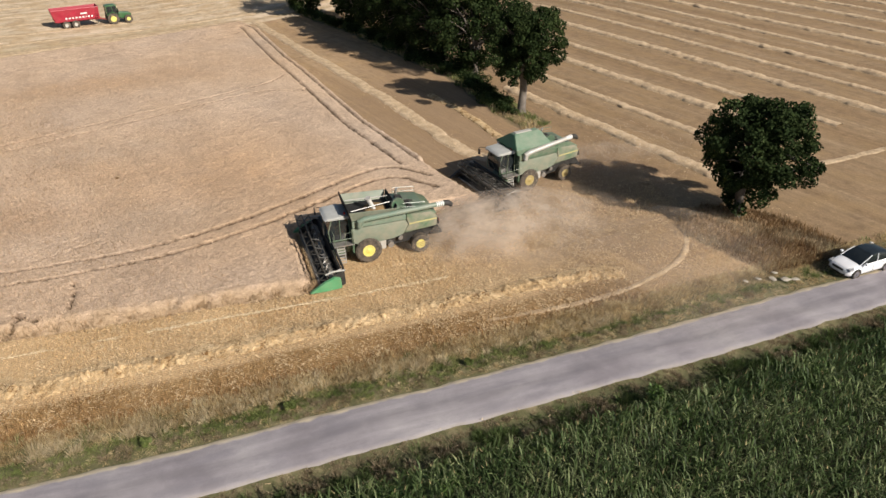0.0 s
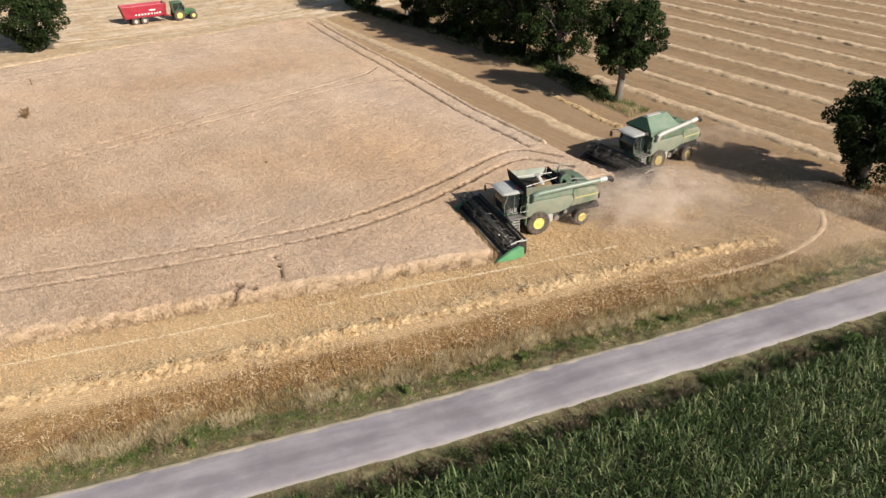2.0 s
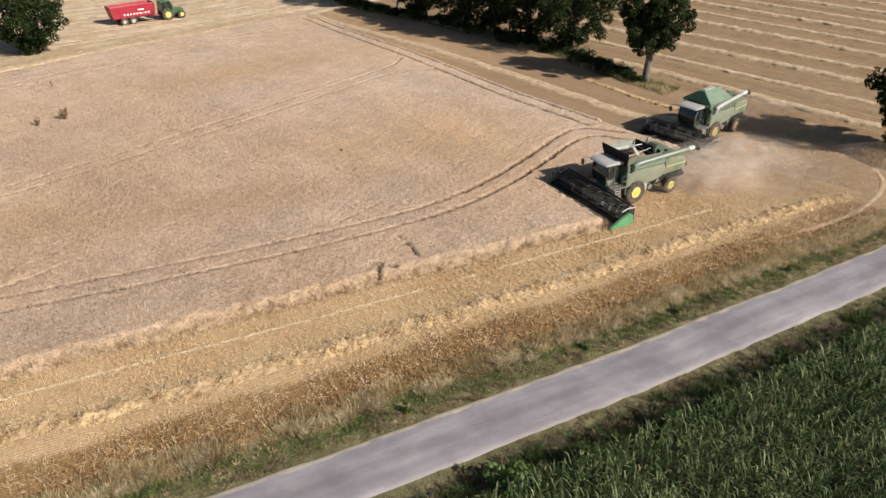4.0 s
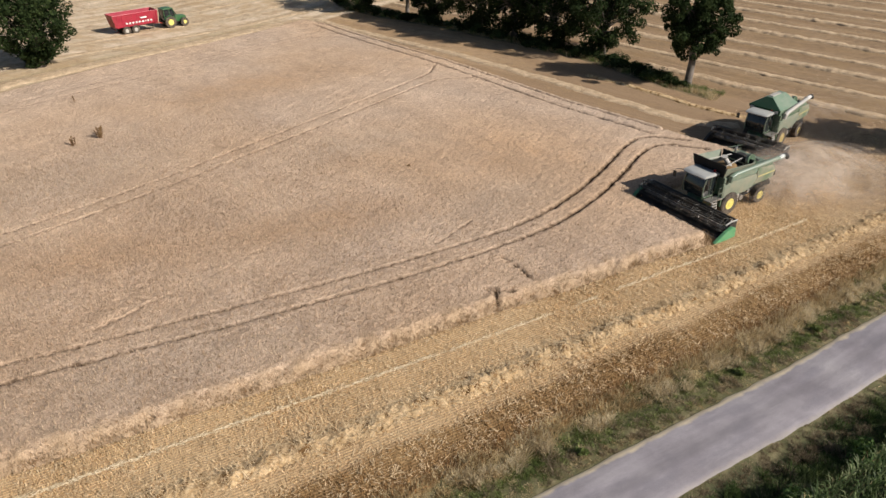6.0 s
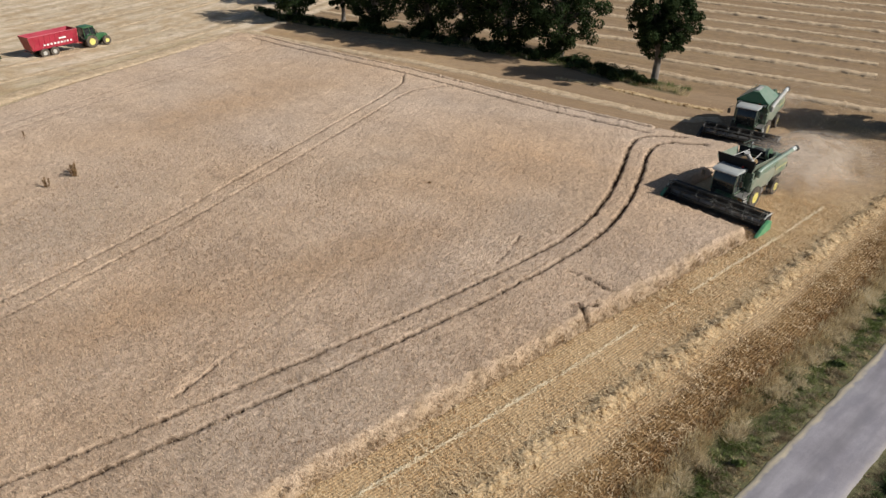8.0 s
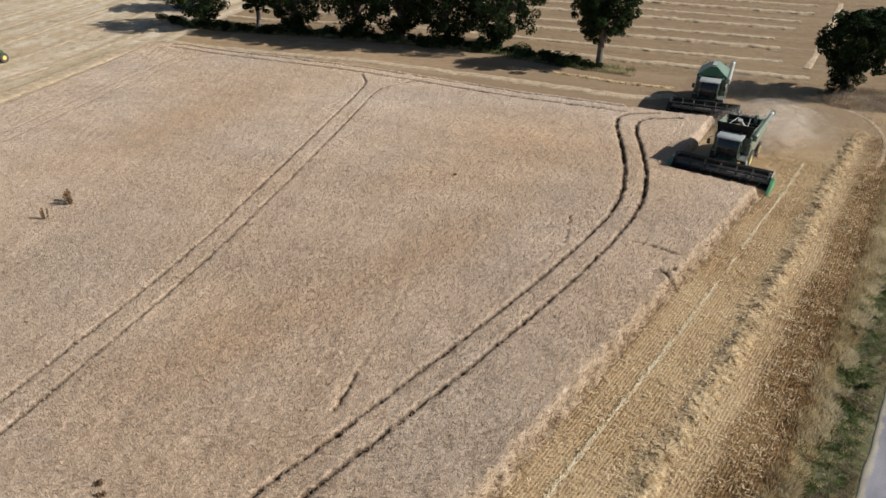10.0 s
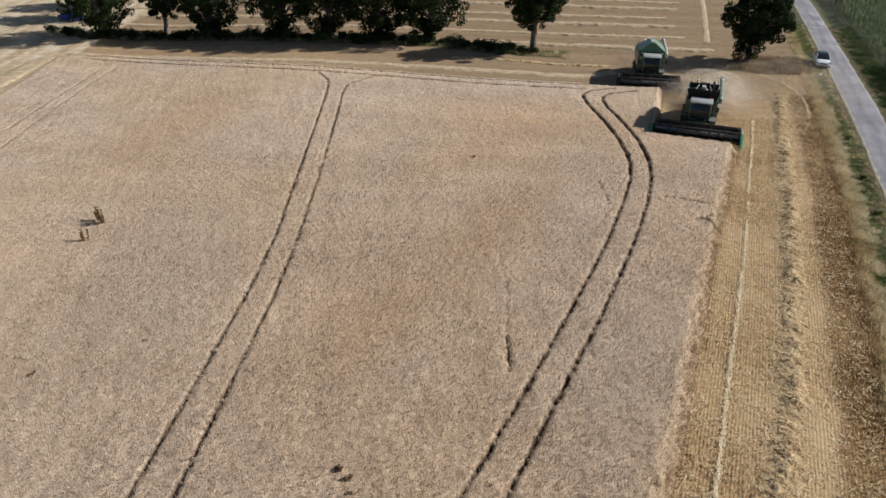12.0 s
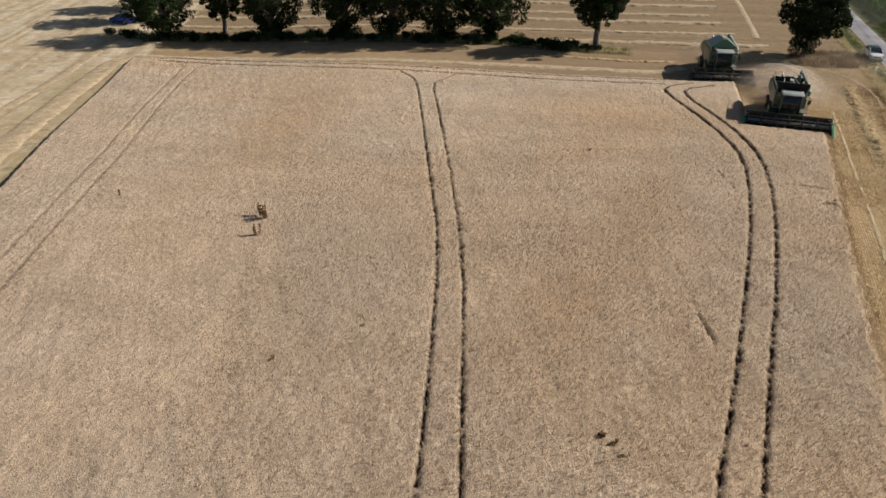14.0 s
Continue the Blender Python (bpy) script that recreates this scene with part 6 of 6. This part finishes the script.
# ---- dust and chaff thrown out behind the working combine ----
def chaff(m, n, seed):
    g = np.random.default_rng(seed)
    t = g.uniform(0, 1, n) ** 0.9
    x = -5.0 - 10.5 * t
    y = g.normal(0.2, 1.0, n) * (0.8 + 1.9 * t) + 1.4 * t
    z = np.abs(g.normal(0, 1, n)) * (0.45 + 0.9 * np.sqrt(t)) + 0.05
    p = np.stack([x, y, z], 1)
    size = g.uniform(0.006, 0.020, n)[:, None]
    u, v = g.normal(0, 1, (n, 3)) * size, g.normal(0, 1, (n, 3)) * size
    ob = raw_mesh("chaff_dust", np.stack([p, p + u, p + v], 1).reshape(-1, 3), np.arange(3 * n).reshape(-1, 3), M_chaff)
    ob.matrix_world = m
    tagged(ob, "pale dust and chaff blown out behind the combine", "dust", "", "stuff")


M_chaff = plant("chaff", [(0.1, (0.82, 0.73, 0.62)), (0.9, (0.90, 0.83, 0.73))], 0.5, 0.08, 0.9, 0.1, 0.55)


# fine dust hanging in the air: two thin domes, thinning out towards their rims
m = Nodes("fine_dust")
thin = m.math("MULTIPLY", m.attribute("thick"), m.range(m.noise(0.45, 4.0, 0.6), 0.32, 0.68, 0.15, 1.35))
M_dust = m.finish((0.78, 0.68, 0.57), 1.0, 0.0, 0.0)
veil = m.node("ShaderNodeMixShader", Fac=thin)
clear = m.node("ShaderNodeBsdfTransparent")
m.tree.links.new(clear.outputs[0], veil.inputs[1])
glow = m.node("ShaderNodeBsdfTranslucent", Color=rgba((0.78, 0.68, 0.57)))
both = m.node("ShaderNodeMixShader", Fac=0.5)
m.tree.links.new(m.bsdf.outputs[0], both.inputs[1])
m.tree.links.new(glow.outputs[0], both.inputs[2])
m.tree.links.new(both.outputs[0], veil.inputs[2])
m.tree.links.new(veil.outputs[0], m.tree.nodes["Material Output"].inputs[0])


def dust_cloud(m, x, y, rx, ry, top, thick, seed):
    verts, faces, weight = [], [], []
    n_r, n_a = 14, 40
    for layer in range(2):
        size = 1.0 - 0.22 * layer
        start = len(verts)
        for i in range(n_r + 1):
            for j in range(n_a):
                a, r = 2 * math.pi * j / n_a, i / n_r
                px, py = x + rx * size * r * math.cos(a) + 0.5 * layer, y + ry * size * r * math.sin(a)
                bump = 0.16 * math.sin(0.9 * px + seed + layer) * math.cos(1.1 * py + 2 * layer)
                verts.append((px, py, 0.35 + (top * (layer + 1) / 2 - 0.3) * (1 - r * r) + bump * (1 - r)))
                weight.append((thick + 0.6 * math.exp(-((px - x - 0.45 * rx) / 3.2) ** 2 - ((py - y) / 3.4) ** 2) * (thick > 0.2)) * max(0.0, 1 - r * r) ** 1.5)
        for i in range(n_r):
            for j in range(n_a):
                k = (j + 1) % n_a
                faces.append((start + i * n_a + j, start + (i + 1) * n_a + j, start + (i + 1) * n_a + k, start + i * n_a + k))
    ob = raw_mesh("dust_cloud", np.array(verts), np.array(faces), M_dust, {"thick": np.array(weight)})
    ob.matrix_world = m
    ob.data.polygons.foreach_set("use_smooth", np.ones(len(faces), dtype=bool))
    tagged(ob, "thin tan dust hanging behind the combine", "dust", "", "stuff")


dust_cloud(NEAR, -11.5, 0.9, 11.0, 7.5, 2.6, 0.42, 1)
dust_cloud(FAR, -9.0, 0.6, 7.0, 4.4, 1.9, 0.15, 4)
dust_cloud(Matrix.Translation((-21.0, 37.0, 0.0)), 0.0, 0.0, 10.0, 11.0, 3.4, 0.13, 9)
chaff(NEAR, 60000, 71)
chaff(FAR, 12000, 72)


# ---- tractor and trailer ----
def tractor(m):
    root = holder("tractor", m, "green tractor with yellow wheels hitched to the red trailer", "tractor")
    bm = bmesh.new()
    prism(bm, [(0.7, 1.0), (0.7, 1.75), (1.3, 1.78), (2.75, 1.58), (2.95, 1.35), (2.95, 0.85), (1.5, 0.75)], -0.42, 0.42, 0.10)
    smooth(part("bonnet", bm, M_tractor, root), 40)
    bm = bmesh.new()
    box(bm, 2.94, 2.99, -0.33, 0.33, 0.95, 1.4, 0.015)
    part("grille", bm, M_black, root)
    bm = bmesh.new()
    box(bm, -0.9, 1.6, -0.32, 0.32, 0.6, 1.1, 0.05)
    tube(bm, [(0, -0.9, 0.9), (0, 0.9, 0.9)], 0.14, 10)
    tube(bm, [(2.35, -0.85, 0.62), (2.35, 0.85, 0.62)], 0.1, 10)
    part("chassis", bm, M_black, root)
    bm = bmesh.new()
    prism(bm, [(-0.75, 1.2), (-0.8, 2.86), (0.75, 2.86), (0.98, 1.7), (0.7, 1.1)], -0.82, 0.82, 0.05)
    smooth(part("cab_glass", bm, M_glass, root, "dark cab windows"), 30)
    for sy in (-0.83, 0.83):
        bm = bmesh.new()
        for pts in ([(-0.76, sy, 1.2), (-0.8, sy, 2.88)], [(0.98, sy, 1.7), (0.75, sy, 2.88)], [(0.1, sy, 1.2), (0.1, sy, 2.88)], [(0.7, sy, 1.1), (0.98, sy, 1.7)]):
            tube(bm, pts, 0.045, 6)
        part("cab_frame", bm, M_tractor, root)
    bm = bmesh.new()
    prism(bm, [(-0.9, 2.86), (-0.87, 2.98), (-0.3, 3.05), (0.65, 3.02), (0.92, 2.92), (0.9, 2.86)], -0.86, 0.86, 0.05)
    smooth(part("cab_roof", bm, M_tractor, root), 40)
    bm = bmesh.new()
    tube(bm, [(1.0, -0.72, 1.3), (1.0, -0.72, 2.5)], 0.06, 8)
    part("exhaust", bm, M_black, root)
    for sy in (1, -1):
        bm = bmesh.new()
        ring = [(1.02 * math.cos(a) - 0.0, 0.92 + 1.02 * math.sin(a)) for a in np.linspace(radians(40), radians(150), 9)]
        inner = [(0.96 * math.cos(a), 0.92 + 0.96 * math.sin(a)) for a in np.linspace(radians(150), radians(40), 9)]
        prism(bm, ring + inner, min(sy * 0.62, sy * 1.18), max(sy * 0.62, sy * 1.18))
        part("mudguard", bm, M_tractor, root)
        wheel(root, 0, sy * 0.92, 0.92, 0.55, M_yellow, "yellow rim", 0.46, 20, "rear_wheel")
        wheel(root, 2.35, sy * 0.88, 0.66, 0.44, M_yellow, "yellow rim", 0.40, 18, "front_wheel")
        bm = bmesh.new()
        tube(bm, [(0.9, sy * 0.8, 2.4), (1.0, sy * 1.15, 2.35), (1.0, sy * 1.15, 2.1)], 0.02, 6)
        box(bm, 0.96, 1.02, sy * 1.15 - 0.09, sy * 1.15 + 0.09, 1.9, 2.2, 0.01)
        part("mirror", bm, M_black, root)
    return root


def trailer(m):
    root = holder("grain_trailer", m, "red tandem-axle grain trailer with white lettering bars", "trailer")
    L0, L1 = -3.6, 3.1
    # open tub: outer walls, floor, load
    bm = bmesh.new()
    z0, z1 = 1.15, 3.0
    for sy in (1, -1):
        q = [(L0 + 0.1, sy * 0.98, z0), (L1 - 0.1, sy * 0.98, z0), (L1, sy * 1.22, z1), (L0 - 0.25, sy * 1.22, z1)]
        slab(bm, *(q if sy < 0 else q[::-1]), 0.06)
    slab(bm, (L1 - 0.1, -0.98, z0), (L1 - 0.1, 0.98, z0), (L1, 1.22, z1), (L1, -1.22, z1), 0.06)
    box(bm, L0 + 0.1, L1 - 0.1, -0.98, 0.98, z0, z0 + 0.08)
    part("tub", bm, M_red, root, "red tipping body")
    bm = bmesh.new()
    slab(bm, (L0 + 0.06, 0.98, z0), (L0 + 0.06, -0.98, z0), (L0 - 0.30, -1.22, z1 + 0.03), (L0 - 0.30, 1.22, z1 + 0.03), 0.05)
    part("tailgate", bm, M_reddark, root, "dark red tailgate")
    bm = bmesh.new()
    for sy in (1, -1):
        tube(bm, [(L0 - 0.25, sy * 1.24, z1), (L1, sy * 1.24, z1)], 0.055, 8)
    tube(bm, [(L1, -1.24, z1), (L1, 1.24, z1)], 0.055, 8)
    part("top_rail", bm, M_red, root)
    for sy in (1, -1):
        for k in range(9):
            x = L0 + 0.35 + k * 0.76
            bm = bmesh.new()
            q = [(x, sy * 1.045, z0 + 0.02), (x + 0.07, sy * 1.045, z0 + 0.02), (x + 0.07, sy * 1.285, z1 - 0.04), (x, sy * 1.285, z1 - 0.04)]
            slab(bm, *(q if sy < 0 else q[::-1]), 0.03)
            part("rib", bm, M_red, root)
        widths = (0.26, 0.26, 0.12, 0.30, 0.28, 0.28, 0.28, 0.28, 0.28)
        x = L1 - 1.0
        for w in widths:
            bm = bmesh.new()
            q = [(x - w, sy * 1.14, 1.52), (x, sy * 1.14, 1.52), (x, sy * 1.182, 1.78), (x - w, sy * 1.182, 1.78)]
            slab(bm, *(q if sy < 0 else q[::-1]), 0.015)
            part("lettering_bar", bm, M_whitemark, root, "white lettering bar")
            x -= w + 0.22
        bm = bmesh.new()
        q = [(0.3, sy * 1.235, 2.1), (1.3, sy * 1.235, 2.1), (1.3, sy * 1.27, 2.32), (0.3, sy * 1.27, 2.32)]
        slab(bm, *(q if sy < 0 else q[::-1]), 0.015)
        part("name_plate", bm, M_whitemark, root, "white name bar")
        steps(root, L1 - 0.45, sy * 1.18, 1.0, 2.6, 0.4, 5, M_red, 0.1 * sy)
    bm = bmesh.new()
    box(bm, L0 + 0.4, L1 + 0.2, -0.4, 0.4, 0.9, 1.13, 0.03)
    slab(bm, (L1, 0.35, 0.95), (L1, -0.35, 0.95), (L1 + 0.9, -0.08, 0.6), (L1 + 0.9, 0.08, 0.6), 0.14)
    tube(bm, [(L1 + 0.8, 0, 0.66), (L1 + 1.1, 0, 0.62)], 0.06, 8)
    part("chassis", bm, M_reddark, root, "dark red chassis and drawbar")
    for x in (-2.05, -0.65):
        bm = bmesh.new()
        tube(bm, [(x, -1.0, 0.62), (x, 1.0, 0.62)], 0.08, 8)
        part("axle", bm, M_black, root)
    for x in (-2.05, -0.65):
        for sy in (1, -1):
            wheel(root, x, sy * 0.98, 0.62, 0.52, M_grey, "pale grey rim", 0.40, 18)
    bm = bmesh.new()
    tube(bm, [(L1 - 0.2, 0.5, 0.0), (L1 - 0.2, 0.5, 0.95)], 0.05, 8)
    box(bm, L1 - 0.32, L1 - 0.08, 0.38, 0.62, -0.02, 0.03)
    part("parking_leg", bm, M_steel, root)
    bm = bmesh.new()
    box(bm, L0 - 0.02, L0 + 0.04, -0.95, 0.95, 0.85, 1.02, 0.01)
    part("rear_bumper", bm, M_black, root)
    for sy in (1, -1):
        bm = bmesh.new()
        box(bm, L0 - 0.05, L0 - 0.025, sy * 0.8 - 0.12, sy * 0.8 + 0.12, 0.88, 0.99)
        part("rear_lamp", bm, M_orange, root)
    return root


TRAIN = (0.12, 0.993)
trailer(heading(-127.6, 30.3, TRAIN))
tractor(heading(-127.1, 35.4, TRAIN))


# ---- the parked car ----
def car(m, paint, label):
    root = holder("parked_car", m, label, "car", "parked cars")
    # stations: x, half width, sill height, belt height
    st = [(2.15, 0.52, 0.32, 0.52), (2.08, 0.70, 0.24, 0.66), (1.85, 0.83, 0.20, 0.76), (1.4, 0.885, 0.19, 0.86), (0.8, 0.89, 0.18, 0.93), (0.0, 0.89, 0.18, 0.96), (-0.9, 0.89, 0.18, 0.99), (-1.6, 0.885, 0.20, 1.02),
          (-2.0, 0.83, 0.25, 1.00), (-2.14, 0.70, 0.34, 0.92)]
    bm = bmesh.new()
    rings = []
    for x, w, zl, zh in st:
        h = zh - zl
        sec = [(w * 0.86, zl), (w * 0.985, zl + 0.12 * h), (w, zl + 0.45 * h), (w * 0.985, zl + 0.75 * h), (w * 0.93, zl + 0.93 * h), (w * 0.80, zh), (w * 0.40, zh + 0.025)]
        sec = sec + [(-y, z) for y, z in sec[::-1]]
        rings.append([bm.verts.new((x, y, z)) for y, z in sec])
    k = len(rings[0])
    for a, b in zip(rings, rings[1:]):
        for i in range(k):
            bm.faces.new((a[i], a[(i + 1) % k], b[(i + 1) % k], b[i]))
    bm.faces.new(rings[0][::-1]), bm.faces.new(rings[-1])
    bmesh.ops.recalc_face_normals(bm, faces=bm.faces[:])
    smooth(part("body", bm, paint, root, "glossy bodywork"), 50)
    # greenhouse: glass, then roof skin and pillars
    gl = [(1.12, 0.72, 0.90, 0.92), (0.55, 0.70, 0.92, 1.22), (0.15, 0.64, 0.94, 1.40), (-0.5, 0.62, 0.97, 1.45), (-1.2, 0.61, 1.0, 1.41), (-1.7, 0.62, 1.0, 1.22), (-1.98, 0.66, 1.0, 1.02)]
    bm = bmesh.new()
    rings = []
    for x, w, zl, zh in gl:
        sec = [(0.80 if zh > 1.0 else 0.74, zl - 0.03), (w + (0.80 - w) * 0.45, zl + (zh - zl) * 0.6), (w, zh - 0.02), (w * 0.5, zh + 0.015)]
        sec = sec + [(-y, z) for y, z in sec[::-1]]
        rings.append([bm.verts.new((x, y, z)) for y, z in sec])
    k = len(rings[0])
    for a, b in zip(rings, rings[1:]):
        for i in range(k - 1):
            bm.faces.new((a[i], a[i + 1], b[i + 1], b[i]))
    bmesh.ops.recalc_face_normals(bm, faces=bm.faces[:])
    smooth(part("window", bm, M_glass, root, "dark windows and windscreen"), 40)
    bm = bmesh.new()
    rings = []
    for x, w, zl, zh in gl[2:6]:
        rings.append([bm.verts.new((x, y, z + 0.012)) for y, z in ((w + 0.02, zh - 0.04), (w, zh - 0.01), (w * 0.5, zh + 0.02), (-w * 0.5, zh + 0.02), (-w, zh - 0.01), (-w - 0.02, zh - 0.04))])
    for a, b in zip(rings[:3], rings[1:4]):
        for i in range(5):
            bm.faces.new((a[i], a[i + 1], b[i + 1], b[i]))
    bmesh.ops.recalc_face_normals(bm, faces=bm.faces[:])
    smooth(part("roof", bm, M_glass, root, "dark glass roof panel"), 50)
    for sy in (1, -1):
        for points, thick in (([(1.12, sy * 0.76, 0.90), (0.55, sy * 0.735, 1.20), (0.15, sy * 0.67, 1.40)], 0.03), ([(-0.35, sy * 0.815, 0.97), (-0.45, sy * 0.655, 1.43)], 0.03),
                              ([(-1.2, sy * 0.64, 1.40), (-1.75, sy * 0.72, 1.14), (-1.95, sy * 0.76, 1.0)], 0.05)):
            bm = bmesh.new()
            tube(bm, points, thick, 6)
            part("pillar", bm, paint, root)
        bm = bmesh.new()
        prism(bm, [(2.07, 0.62), (2.0, 0.74), (1.62, 0.80), (1.75, 0.66)], min(sy * 0.60, sy * 0.86), max(sy * 0.60, sy * 0.86), 0.02)
        part("headlight", bm, M_lamp, root, "clear headlight")
        bm = bmesh.new()
        box(bm, -2.13, -1.9, sy * 0.72 - 0.12, sy * 0.72 + 0.12, 0.80, 0.95, 0.02)
        part("tail_light", bm, M_orange, root, "red tail light")
        bm = bmesh.new()
        box(bm, 0.72, 0.92, sy * 0.98 - 0.09, sy * 0.98 + 0.09, 0.95, 1.08, 0.03)
        part("mirror", bm, paint, root)
        bm = bmesh.new()
        for x in (0.25, -0.75):
            box(bm, x - 0.09, x + 0.09, sy * 0.905 - 0.012, sy * 0.905 + 0.012, 0.80, 0.83)
        part("handle", bm, M_chrome, root)
        bm = bmesh.new()
        for x in (1.0, -0.02, -0.95):
            box(bm, x - 0.006, x + 0.006, sy * 0.893 - 0.004, sy * 0.893 + 0.004, 0.30, 0.90)
        part("door_seam", bm, M_black, root)
        for x in (1.35, -1.32):
            bm = bmesh.new()
            tube(bm, [(x, sy * 0.70, 0.34), (x, sy * 0.897, 0.34)], 0.37, 24)
            part("wheel_arch", bm, M_dark, root, "dark wheel arch")
            wheel(root, x, sy * 0.80, 0.32, 0.215, M_chrome, "alloy rim", 0.66, 10)
    bm = bmesh.new()
    box(bm, 2.06, 2.165, -0.42, 0.42, 0.52, 0.66, 0.03)
    box(bm, 2.05, 2.15, -0.62, 0.62, 0.27, 0.40, 0.03)
    part("grille", bm, M_black, root, "black grille and lower intake")
    bm = bmesh.new()
    box(bm, 2.155, 2.175, -0.26, 0.26, 0.42, 0.52)
    part("plate", bm, M_whitemark, root, "blank white plate")
    return root


car(heading(-12.3, 47.0, (-0.32, -0.947)), M_white, "white hatchback with dark windows parked on the lane edge")
car(heading(-122.2, 75.0, (-0.9, 0.44)), M_blue, "blue car parked in shade under the end trees")


# ---- small things ----
def stone(x, y, s, seed):
    g = np.random.default_rng(seed)
    bm = bmesh.new()
    bmesh.ops.create_icosphere(bm, subdivisions=2, radius=1.0)
    for v in bm.verts:
        q = noise.noise(v.co * 1.3 + Vector((seed, 0, 0)))
        v.co *= 1 + 0.35 * q
        v.co = Vector((v.co.x * s, v.co.y * s * 0.7, v.co.z * s * 0.22))
    me = bpy.data.meshes.new("stone")
    bm.to_mesh(me)
    bm.free()
    me.materials.append(M_stone)
    ob = new("stone", me)
    ob.matrix_world = pose(x, y, 0.05, 0, 0, float(g.uniform(0, 180)))
    tagged(ob, "flat pale stone on the verge by the car", "stone", "stones on the verge")


for k, (sx, sy, ss) in enumerate(((-16.0, 40.6, 0.22), (-15.4, 41.3, 0.30), (-14.8, 41.9, 0.34), (-15.7, 42.1, 0.22), (-14.4, 42.4, 0.28), (-16.4, 39.7, 0.2), (-16.8, 41.0, 0.18))):
    stone(sx, sy, ss, 600 + k)
